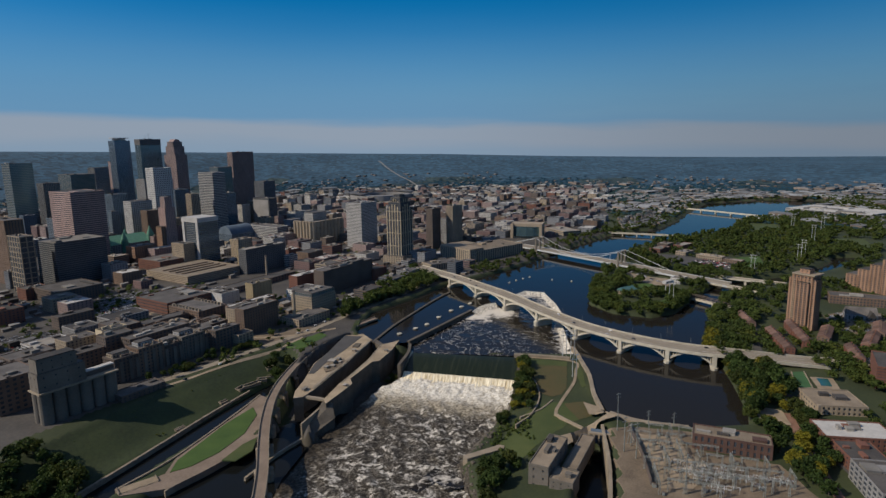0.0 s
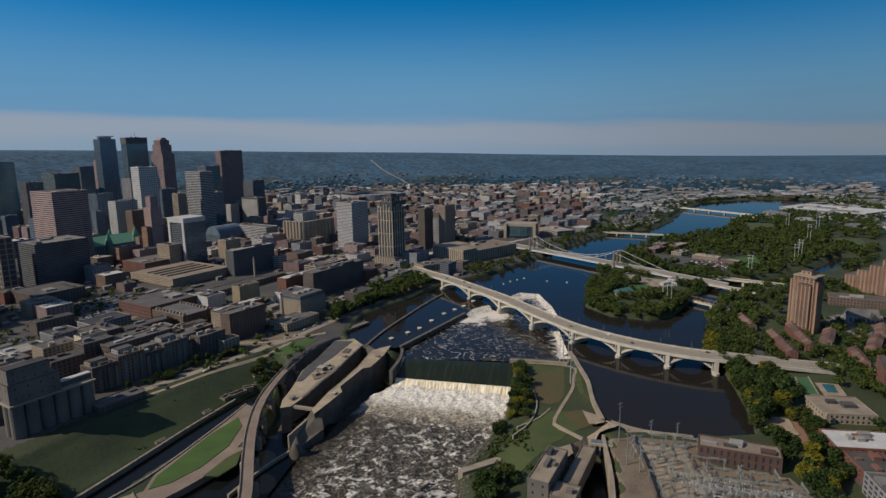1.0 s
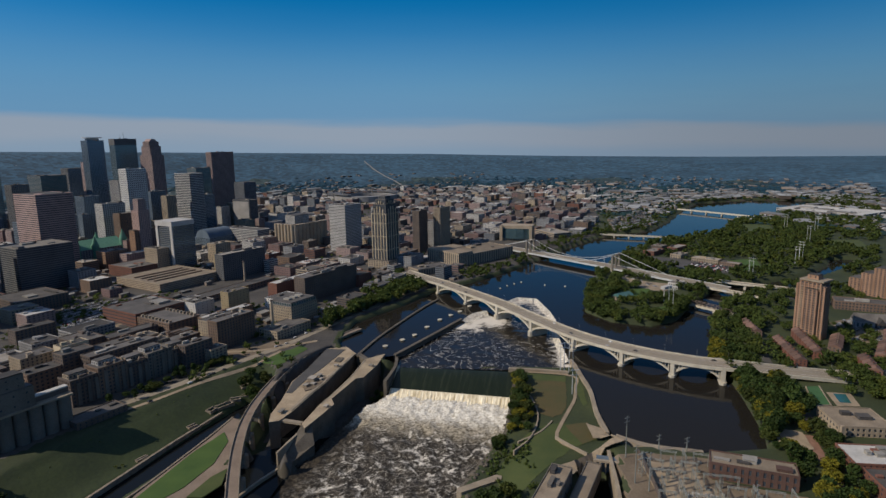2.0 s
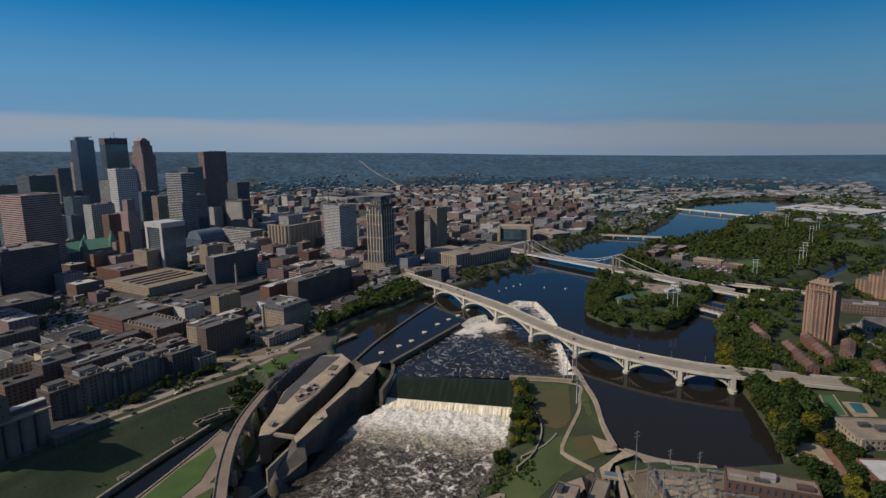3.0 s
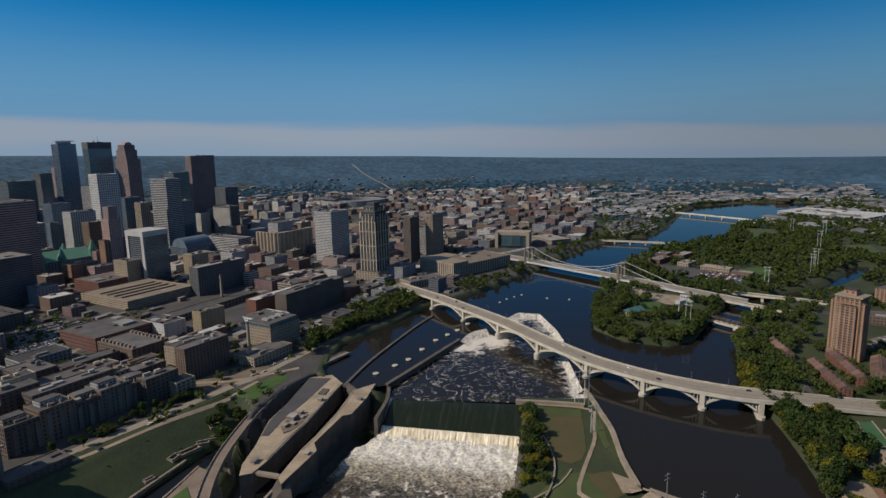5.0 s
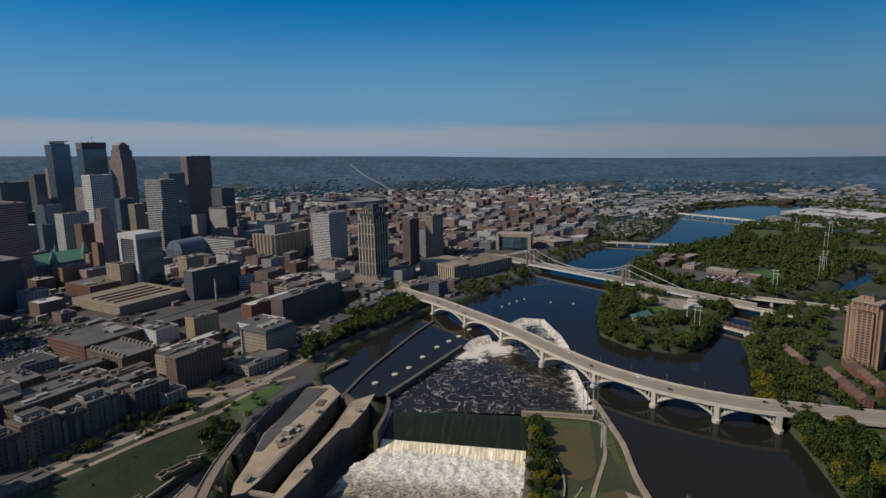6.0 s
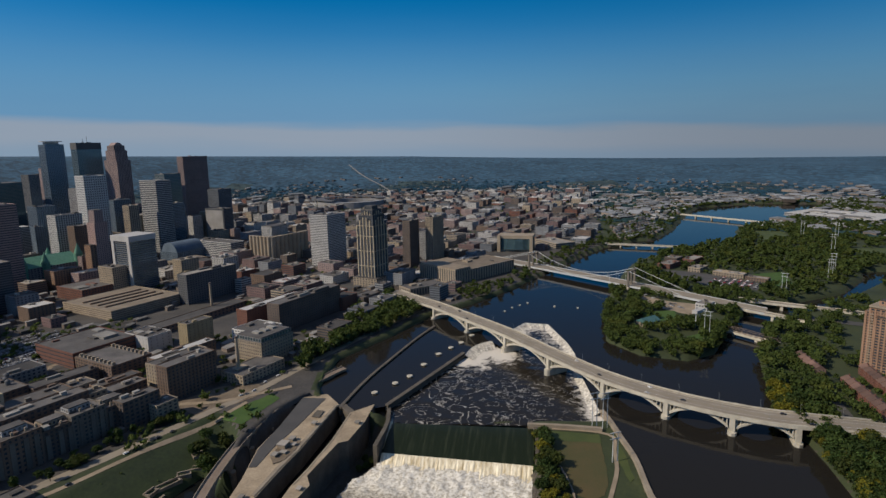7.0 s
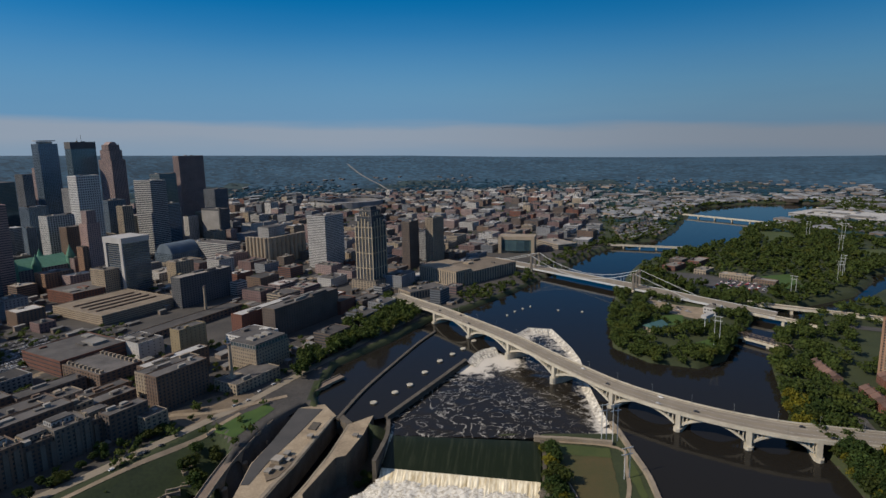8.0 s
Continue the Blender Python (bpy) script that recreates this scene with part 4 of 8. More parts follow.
for x, y in ((120, 735), (134, 748), (148, 757), (162, 765), (198, 745), (230, 735)):
    b = thing("river_buoy", x, y, -0.4, label="small pale buoy floating above the weir", category="buoy", group="buoys above the weir")
    part("float", Shape().rod((0, 0, 0), (0, 0, 1.5), 1.9, 12, 1.5), M["bridge"], b)
    part("marker", Shape().rod((0, 0, 1.5), (0, 0, 2.6), 0.35, 8), M["pale_steel"], b)

# ---- the concrete arch bridge ----
EDGE = spline([(-50, 792), (-14, 750), (14, 720), (55, 668), (94, 616), (129, 558), (166, 504), (207, 466), (249, 439), (291, 421), (345, 411), (400, 403), (480, 396)], 4)
DECK_Z = 16.0


def deck_z(x):
    """The deck runs level over the water and falls to the street on the east bank."""
    return np.interp(x, [300, 400, 420], [DECK_Z, 8.6, 8.2])


bridge = thing("arch_bridge", 0, 0, 0, label="long pale concrete arch bridge carrying a road over the river", category="bridge")
wide = 21.0
DZ = deck_z(EDGE[:, 0])
part("deck", Shape().ribbon(beside(EDGE, wide), EDGE[:, :2], DZ - 1.6, DZ), M["deck"], bridge, "worn pale road deck")
for name, a, b in (("parapet", -0.5, 0.15), ("parapet", wide - 0.15, wide + 0.5)):
    part(name, Shape().ribbon(beside(EDGE, b), beside(EDGE, a), DZ - 1.9, DZ + 1.05), M["bridge"], bridge)
for a, b in ((2.4, 2.7), (wide - 2.7, wide - 2.4)):
    part("kerb", Shape().ribbon(beside(EDGE, b), beside(EDGE, a), DZ, DZ + 0.25), M["bridge"], bridge)
for a in (6.9, 10.2, 10.7, 14.1):
    part("lane_line", Shape().ribbon(beside(EDGE, a + 0.16), beside(EDGE, a), DZ, DZ + 0.02), M["white"] if a < 10 or a > 11 else M["ochre"], bridge)
PIERS = [(14, 720), (55, 668), (94, 616), (129, 558), (166, 504), (207, 466), (249, 439), (291, 421)]
dline = np.gradient(EDGE[:, :2], axis=0)


def edge_at(p):
    i = int(np.argmin(np.hypot(EDGE[:, 0] - p[0], EDGE[:, 1] - p[1])))
    return EDGE[i, :2], math.degrees(math.atan2(dline[i, 1], dline[i, 0]))


pier_shape = Shape()
pier_shape.box(-2.4, 2.4, 0.2, wide - 0.2, 2.0, DECK_Z - 1.6)
pier_shape.prism([(-3.6, 0), (-2.6, -2.2), (0, -3.2), (2.6, -2.2), (3.6, 0), (3.6, wide), (2.6, wide + 2.2), (0, wide + 3.2), (-2.6, wide + 2.2), (-3.6, wide)], -8, 2.6)
pier_shape.box(-2.0, 2.0, -0.6, 0.2, 2.6, DECK_Z + 1.3).box(-2.0, 2.0, wide - 0.2, wide + 0.6, 2.6, DECK_Z + 1.3)
pier_mesh = pier_shape.mesh("pier", M["bridge"])
for p in PIERS:
    (ex, ey), ang = edge_at(p)
    ob = part("pier", pier_mesh, None, bridge)
    ob.matrix_basis = pose(ex, ey, 0, 0, 0, ang)
column = Shape().box(-0.45, 0.45, -0.9, 0.9, 0, 1).mesh("spandrel_column", M["bridge"])
for p, q in zip(PIERS[:-1], PIERS[1:]):
    a, b = np.array(edge_at(p)[0]), np.array(edge_at(q)[0])
    d = (b - a) / np.hypot(*(b - a))
    n = np.array([-d[1], d[0]])
    span = np.hypot(*(b - a))
    t = np.linspace(3.0 / span, 1 - 3.0 / span, 25)
    curve = 2.6 + (DECK_Z - 4.9) * (1 - (2 * t - 1) ** 2)
    for off in (0.3, wide - 3.3):
        base = a + np.outer(t * span, d) + n * off
        part("arch_rib", Shape().ribbon(base + n * 3.0, base, curve - 0.4, curve + 1.3 + 0.9 * (2 * t - 1) ** 2), M["bridge"], bridge)
        for u in np.arange(0.075, 0.95, 0.0607):
            zc = 2.6 + (DECK_Z - 4.9) * (1 - (2 * u - 1) ** 2) + 1.2
            if DECK_Z - 1.6 - zc > 0.8:
                ob = part("spandrel_column", column, None, bridge)
                at = a + d * span * u + n * (off + 1.5)
                ob.matrix_basis = Matrix.Translation((at[0], at[1], zc)) @ Matrix.Rotation(math.atan2(d[1], d[0]), 4, "Z") @ Matrix.Diagonal((1, 1, DECK_Z - 1.5 - zc, 1))
lamp_shape = Shape().rod((0, 0, 0), (0, 0, 8.5), 0.13, 6, 0.08).rod((0, 0, 8.4), (0, 1.9, 8.9), 0.07, 5).box(-0.2, 0.2, 1.6, 2.4, 8.85, 9.0, True).mesh("lamp_post", M["steel"])
far_side = beside(EDGE, wide - 0.6)
for k in range(6, len(EDGE), 8):
    for line, turn in ((EDGE, 0), (far_side, 180)):
        post = new("street_lamp", lamp_shape)
        post.matrix_basis = pose(line[k][0], line[k][1], deck_z(line[k][0]), 0, 0, math.degrees(math.atan2(dline[k, 1], dline[k, 0])) + turn)
        tagged(post, "slim grey steel street lamp on the bridge", "street lamp", "lamps on the bridge")

# ---- the stone arch bridge ----
STONE = spline([(-104, 160), (-118, 215), (-134, 277), (-149, 320), (-159, 352), (-166, 386), (-167, 420), (-161, 465), (-148, 507), (-126, 545), (-108, 566), (-92, 582)], 3)
stone = thing("stone_arch_bridge", 0, 0, 0, label="curved limestone viaduct with a paved deck and round arches", category="bridge")
SZ = 2.5
part("deck", Shape().ribbon(beside(STONE, 4.0), beside(STONE, -4.0), SZ - 1.2, SZ), M["viaduct"], stone, "brown paved footway")
for a in (-4.5, 3.9):
    part("parapet", Shape().ribbon(beside(STONE, a + 0.6), beside(STONE, a), SZ - 1.2, SZ + 1.1), M["stone"], stone)
part("centre_strip", Shape().ribbon(beside(STONE, 0.9), beside(STONE, -0.9), SZ, SZ + 0.03), M["viaduct"], stone)
along = np.concatenate([[0], np.cumsum(np.hypot(*np.diff(STONE[:, :2], axis=0).T))])
pitch_, pier_w = 29.0, 4.0
for k in range(int(along[-1] // pitch_)):
    s = np.linspace(k * pitch_, (k + 1) * pitch_, 29)
    x, y = np.interp(s, along, STONE[:, 0]), np.interp(s, along, STONE[:, 1])
    u = (s - (k + 0.5) * pitch_) / (pitch_ / 2 - pier_w / 2)
    under = np.where(np.abs(u) < 1, -9.5 + 10.2 * np.sqrt(np.clip(1 - u * u, 0, 1)), -24.0)
    line = np.stack([x, y], 1)
    part("arch_span", Shape().ribbon(beside(line, 3.9), beside(line, -3.9), under, SZ - 1.2), M["stone"], stone)

cutwater = Shape().rod((0, 0, -24), (0, 0, -7.5), 2.6, 14).rod((0, 0, -7.5), (0, 0, -6.3), 2.6, 14, 0.6).mesh("cutwater", M["stone"])
for k in range(1, int(along[-1] // pitch_)):
    x, y = np.interp(k * pitch_, along, STONE[:, 0]), np.interp(k * pitch_, along, STONE[:, 1])
    x1, y1 = np.interp(k * pitch_ + 1, along, STONE[:, 0]), np.interp(k * pitch_ + 1, along, STONE[:, 1])
    for side_ in (-4.6, 4.6):
        part("cutwater", cutwater, None, stone).location = (x - (y1 - y) * side_, y + (x1 - x) * side_, 0)

# ---- the suspension bridge ----
HA, HB = np.array((150.0, 1018.0)), np.array((470.0, 672.0))
hd = (HB - HA) / np.hypot(*(HB - HA))
hn = np.array([-hd[1], hd[0]])
sus = thing("suspension_bridge", 0, 0, 0, label="short suspension bridge with paired steel towers and a pale deck", category="bridge")
HL = float(np.hypot(*(HB - HA)))
hl = [HA + hd * t for t in np.linspace(0, HL, 20)]
hz = [9.5 + 1.5 * math.sin(math.pi * t) for t in np.linspace(0, 1, 20)]
part("deck", Shape().ribbon([p + hn * 13 for p in hl], [p - hn * 13 for p in hl], [z - 2.2 for z in hz], hz), M["deck"], sus, "pale concrete road deck")
for s in (-13, 13):
    part("girder", Shape().ribbon([p + hn * (s + 0.4) for p in hl], [p + hn * (s - 0.4) for p in hl], [z - 2.4 for z in hz], [z + 0.6 for z in hz]), M["pale_steel"], sus, "pale painted girder")
for at in (102, 289):
    c = HA + hd * at
    for s in (-14.2, 0.0, 14.2):
        q = c + hn * s
        part("tower", Shape().turned(q[0], q[1], 3.2, 3.2, -6, 35, 47), M["silo_grey"], sus, "grey stone-clad tower leg")
        part("pedestal", Shape().turned(q[0], q[1], 5.4, 5.4, -6, 9, 47), M["bridge"], sus)
    part("cross_beam", Shape().ribbon([c - hn * 14 + hd, c + hn * 14 + hd], [c - hn * 14 - hd, c + hn * 14 - hd], 31, 33), M["concrete"], sus)
for s in (-14.2, 14.2):
    cable = Shape()
    pts = [(20, 10), (102, 35)] + [(102 + 187 * t, 35 - 22 * (1 - (2 * t - 1) ** 2)) for t in np.linspace(0.08, 0.92, 11)] + [(289, 35), (375, 10)]
    w = [(*(HA + hd * a + hn * s), z) for a, z in pts]
    for a, b in zip(w[:-1], w[1:]):
        cable.rod(a, b, 0.4, 5)
    part("cable", cable, M["pale_steel"], sus)
    for p in w[2:-2]:
        part("hanger_cable", Shape().rod(p, (p[0], p[1], 11), 0.15, 4), M["pale_steel"], sus)


def beam_bridge(name, a, b, z, width, piers, label, mat="deck", truss=False):
    a, b = np.array(a, float), np.array(b, float)
    d = (b - a) / np.hypot(*(b - a))
    n = np.array([-d[1], d[0]])
    t = thing(name, 0, 0, 0, label=label, category="bridge")
    part("deck", Shape().ribbon([a + n * width / 2, b + n * width / 2], [a - n * width / 2, b - n * width / 2], z - 2, z), M[mat], t)
    for s in (-1, 1):
        part("parapet", Shape().ribbon([a + n * (s * width / 2 + 0.3), b + n * (s * width / 2 + 0.3)], [a + n * (s * width / 2 - 0.3), b + n * (s * width / 2 - 0.3)], z - 2, z + 1), M["bridge"], t)
        if truss:
            tr = Shape()
            for k in range(12):
                p, q = a + (b - a) * k / 12 + n * s * width / 2, a + (b - a) * (k + 1) / 12 + n * s * width / 2
                m = (p + q) / 2
                tr.rod((*p, z), (*m, z + 6), 0.35, 4).rod((*m, z + 6), (*q, z), 0.35, 4).rod((*p, z + 6), (*q, z + 6), 0.35, 4)
            tagged(part("truss", tr, M["dark_brick"], t), kind="stuff")
    for k in range(1, piers + 1):
        c = a + (b - a) * k / (piers + 1)
        part("pier", Shape().turned(c[0], c[1], 3, width * 0.8, -8, z - 2, math.degrees(math.atan2(d[1], d[0]))), M["bridge"], t)


beam_bridge("road_bridge", (855, 1492), (1018, 1272), 8, 11, 5, "low pale road bridge over the far reach of river", "bridge")
beam_bridge("railway_bridge", (440, 1120), (600, 1060), 7, 8, 4, "low dark railway bridge crossing to the island", "dark_concrete")
beam_bridge("channel_bridge", (470, 722), (600, 645), 9, 11, 2, "pale road bridge over the narrow side channel")
beam_bridge("channel_bridge", (440, 690), (500, 630), 9, 9, 1, "pale road bridge over the narrow side channel")
beam_bridge("truss_footbridge", (372, 640), (415, 582), 5, 5, 2, "rusty steel truss footbridge over the side channel", "brick_path", True)
beam_bridge("far_road_bridge", (1343, 1532), (1440, 1420), 9, 12, 5, "distant low road bridge over the river", "bridge")

# ---- buildings ----
FOOTPRINTS = []          # (x, y, reach) of what is built, to keep the blocks apart
GRID = 57.0


def facade(w, d, z0, h, floor, bay, pier, spandrel, proud=0.35):
    """Piers and floor bands that stand proud of a glazed core, so that every window is a recess."""
    s = Shape()
    n = max(1, round(h / floor))
    step = h / n
    for k in range(n + 1):
        lo = z0 + k * step - spandrel * step * (0 if k == 0 else 0.5)
        hi = z0 + k * step + spandrel * step * (0 if k == n else 0.5)
        if hi - lo > 0.02:
            s.box(-w / 2 - proud, w / 2 + proud, -d / 2 - proud, d / 2 + proud, lo, hi, True)
    if pier > 0:
        for length, other, turn in ((w, d, False), (d, w, True)):
            m = max(1, round(length / bay))
            for k in range(m + 1):
                c = -length / 2 + k * length / m
                half = pier * length / m / 2
                for side in (-1, 1):
                    a, b = sorted((side * (other / 2 - 0.05), side * (other / 2 + proud + 0.06)))
                    lo, hi = max(c - half, -length / 2 - proud), min(c + half, length / 2 + proud)
                    if turn:
                        s.box(a, b, lo, hi, z0, z0 + h)
                    else:
                        s.box(lo, hi, a, b, z0, z0 + h)
    return s


def building(name, x, y, w, d, h, label, wall="tan", style="grid", glass="glass", roof="roof", yaw=GRID, z=None, floor=3.7, bay=4.0, pier=0.45,
             spandrel=0.45, units=2, group="", top=True, category="building", proud=0.35):
    """A block with recessed windows, parapet, roof and rooftop plant. w runs along the yaw, d across it."""
    z = ground_z(x, y) - 0.5 if z is None else z
    t = thing(name, x, y, z, yaw, label, category, group)
    FOOTPRINTS.append((x, y, 0.5 * math.hypot(w, d)))
    if style == "bands":
        pier = 0.0
    elif style == "ribs":
        spandrel, pier = 0.12, 0.55
    part("glazing", Shape().box(-w / 2, w / 2, -d / 2, d / 2, 0, h), M[glass], t)
    tagged(part("wall", facade(w, d, 0, h, floor, bay, pier, spandrel, proud), M[wall], t), kind="stuff")
    if top:
        crown(t, w, d, h, wall, roof, units, x * 7 + y)
    return t


def crown(t, w, d, h, wall, roof, units, seed):
    rng = random.Random(int(seed))
    part("roof", Shape().box(-w / 2 + 0.3, w / 2 - 0.3, -d / 2 + 0.3, d / 2 - 0.3, h - 0.3, h + 0.25), M[roof], t)
    e = Shape()
    a, b = w / 2 + 0.38, d / 2 + 0.38
    e.box(-a, a, -b, -b + 0.5, h - 0.4, h + 1.0).box(-a, a, b - 0.5, b, h - 0.4, h + 1.0)
    e.box(-a, -a + 0.5, -b + 0.5, b - 0.5, h - 0.4, h + 1.0).box(a - 0.5, a, -b + 0.5, b - 0.5, h - 0.4, h + 1.0)
    part("parapet", e, M[wall], t)
    for k in range(units):
        uw, ud, uh = rng.uniform(2, max(2.5, w * 0.25)), rng.uniform(2, max(2.5, d * 0.3)), rng.uniform(1.2, 3.6)
        ux, uy = rng.uniform(-1, 1) * max(0, w / 2 - uw / 2 - 1.5), rng.uniform(-1, 1) * max(0, d / 2 - ud / 2 - 1.5)
        u = Shape().box(ux - uw / 2, ux + uw / 2, uy - ud / 2, uy + ud / 2, h + 0.2, h + uh)
        u.box(ux - uw / 2 - 0.15, ux + uw / 2 + 0.15, uy - ud / 2 - 0.15, uy + ud / 2 + 0.15, h + uh, h + uh + 0.25)
        part("rooftop_unit", u, M[rng.choice(["unit", "roof", wall])], t)


def stage(t, name, w, d, z0, z1, wall, glass="glass", floor=3.7, bay=4.0, pier=0.45, spandrel=0.45, ox=0.0, oy=0.0, roof="roof", proud=0.35):
    """A further, narrower or lower, block of a building."""
    core = Shape().box(ox - w / 2, ox + w / 2, oy - d / 2, oy + d / 2, z0, z1)
    g = part(name, core, M[glass], t)
    f = facade(w, d, z0, z1 - z0, floor, bay, pier, spandrel, proud)
    f.v = [(a + ox, b + oy, c) for a, b, c in f.v]
    tagged(part("wall", f, M[wall], g), kind="stuff")
    part("roof", Shape().box(ox - w / 2 + 0.2, ox + w / 2 - 0.2, oy - d / 2 + 0.2, oy + d / 2 - 0.2, z1 - 0.2, z1 + 0.9), M[roof], g)
    return g


# downtown towers
t = building("skyscraper", -1011, 1432, 44, 34, 259, "tall blue-grey glass skyscraper with a round crown ring", "blue_grey", "grid", "blue_glass", units=0, bay=4, floor=4, pier=0.2, spandrel=0.25)
part("crown_ring", Shape().rod((0, 0, 259), (0, 0, 266), 17, 24).rod((0, 0, 267), (0, 0, 269), 25, 24), M["pale"], t, "pale circular crown")
stage(t, "shoulder", 22, 22, 0, 196, "rose", "blue_glass", oy=27, ox=-8)
t = building("skyscraper", -977, 1518, 64, 30, 264, "tall dark blue glass skyscraper with a black mechanical top", "blue_grey", "grid", "teal_glass", units=3, bay=4, floor=4, pier=0.18, spandrel=0.22)
part("mechanical_band", Shape().box(-32.8, 32.8, -15.8, 15.8, 246, 265.2), M["charcoal"], t)
part("antenna", Shape().rod((6, 4, 262), (6, 4, 284), 0.5, 5).rod((-8, -4, 262), (-8, -4, 277), 0.4, 5), M["steel"], t)
t = building("skyscraper", -851, 1453, 36, 60, 214, "tan stone skyscraper with set-back shoulders and ribbed piers", "rose", "ribs", "glass", units=0, bay=4, floor=4)
stage(t, "upper_shaft", 32, 44, 214, 241, "rose", pier=0.55, spandrel=0.12)
stage(t, "top_shaft", 28, 32, 241, 255, "rose", pier=0.55, spandrel=0.12)
part("rounded_top", Shape().rod((0, -13, 253), (0, 13, 253), 11, 20), M["rose"], t)
building("office_tower", -673, 1518, 76, 26, 219, "plain dark brown brick office tower", "rose", "ribs", bay=3.2, units=2)
building("office_tower", -724, 1150, 44, 33, 187, "white gridded office tower with deep square windows", "white", "grid", bay=4.4, floor=5.2, pier=0.4, spandrel=0.4, units=3)
building("office_tower", -742, 1086, 47, 32, 112, "pale gridded office block with a flat dark roof", "pale", "grid", bay=4.2, floor=4.4, pier=0.4, spandrel=0.35)
building("courthouse_tower", -765, 934, 60, 88, 152, "pink banded courthouse tower with a shaded flank", "pink", "bands", floor=4.2, spandrel=0.6)
building("office_tower", -1314, 1744, 54, 50, 166, "distant dark glass office slab", "charcoal", "ribs", "blue_glass")
building("office_tower", -1126, 1394, 63, 77, 161, "dark green-black glass office tower", "charcoal", "bands", "teal_glass")
building("office_tower", -1160, 1330, 40, 40, 140, "dark glass office tower with a stepped roof", "charcoal", "ribs", "blue_glass")
building("office_tower", -1122, 1198, 48, 47, 203, "very dark glass office tower", "charcoal", "bands", "teal_glass", floor=4.4)
building("office_tower", -623, 1216, 35, 62, 170, "office tower with white floor bands and dark glass", "pale", "bands", floor=4.4, spandrel=0.4)
building("office_tower", -654, 1335, 43, 40, 178, "dark glass office tower behind a banded one", "charcoal", "bands", "teal_glass")
building("office_tower", -560, 1420, 40, 44, 128, "grey-brown office tower with narrow windows", "slate", "ribs")
building("office_tower", -610, 1260, 34, 40, 110, "blue-grey glass office block", "blue_grey", "bands", "blue_glass")
t = building("residential_tower", -634, 1020, 22, 26, 104, "pinkish brick tower with a stepped top", "pink", "grid", bay=3.4, pier=0.6)
stage(t, "stepped_top", 15, 18, 104, 129, "rose", pier=0.6)
stage(t, "front_wing", 10, 20, 0, 62, "orange", ox=-16, pier=0.6)
building("residential_tower", -700, 1060, 24, 26, 92, "brown stone apartment tower block", "brown_brick", "grid", bay=3.4, pier=0.6)
building("office_tower", -627, 1120, 20, 22, 124, "tan stone tower with an arched top", "tan", "ribs")
building("office_tower", -860, 1180, 36, 40, 120, "dark office tower with blue glass", "blue_grey", "ribs", "blue_glass")
building("office_tower", -850, 1300, 40, 44, 150, "grey stone office tower", "grey", "ribs")
building("office_tower", -760, 1290, 40, 40, 120, "pale blue glass office tower", "blue_grey", "grid", "blue_glass")
t = building("office_tower", -525, 1322, 26, 72, 86, "dark office block with a broad pale end panel", "charcoal", "bands")
part("end_panel", Shape().box(-14.2, -13.3, -33, 33, 4, 82), M["grey"], t, "broad pale stone panel")
building("office_block", -448, 1123, 30, 116, 40, "wide low office block with pale floor bands", "pale", "bands", floor=4, units=3)
t = building("glass_hall", -520, 1112, 60, 54, 26, "blue glass hall with a rounded metal roof", "blue_grey", "grid", "blue_glass", units=0)
part("barrel_roof", Shape().rod((-29, 0, 22), (29, 0, 22), 24, 28), M["blue_grey"], t, "rounded blue-grey metal roof")
t = building("portal_tower", -498, 906, 42, 50, 98, "grey office tower framed by a pale stone portal", "charcoal", "bands", "blue_glass", units=1)
for oy in (-22.5, 22.5):
    part("portal_leg", Shape().box(-22.8, -21.0, oy - 3.6, oy + 3.6, 0, 97), M["pale"], t)
part("portal_head", Shape().box(-23, 21.4, -26.6, 26.6, 90, 99.5, True), M["pale"], t, "pale stone portal head")
building("office_block", -527, 890, 24, 38, 48, "tan gridded office block", "tan", "grid", bay=3.2, floor=3.6)
t = building("silo_block", -304, 1090, 84, 66, 44, "brown concrete silo block with rounded bins", "brown_brick", "ribs", units=2, bay=9)
for k in range(9):
    part("silo_bin", Shape().rod((-43 + 10.8 * k, -31, 0), (-43 + 10.8 * k, -31, 58), 5.3, 14), M["tan"], t)
for k in range(6):
    part("silo_bin", Shape().rod((-47, -26 + 10.4 * k, 0), (-47, -26 + 10.4 * k, 58), 5.1, 14), M["tan"], t)
stage(t, "head_house", 40, 30, 44, 76, "pale", ox=-10)
building("white_slab_tower", -186, 1030, 50, 46, 105, "pale grey slab tower with fine horizontal louvres", "pale", "bands", floor=3.4, spandrel=0.62, units=3)
t = building("residential_tower", -83, 883, 34, 34, 112, "tan stone residential tower with ribs rising to a rounded stepped crown", "charcoal", "grid", units=0, bay=5.6, pier=0.14, spandrel=0.2, z=3.5)
stage(t, "upper_shaft", 30, 30, 112, 124, "charcoal", pier=0.14, spandrel=0.2, bay=5)
stage(t, "crown", 24, 24, 124, 133, "charcoal", pier=0.14, spandrel=0.2, bay=5)
stage(t, "crown_top", 15, 15, 133, 139, "charcoal", pier=0.14, spandrel=0.2, bay=5)
stage(t, "podium", 58, 50, 0, 16, "tan", ox=6, bay=6)
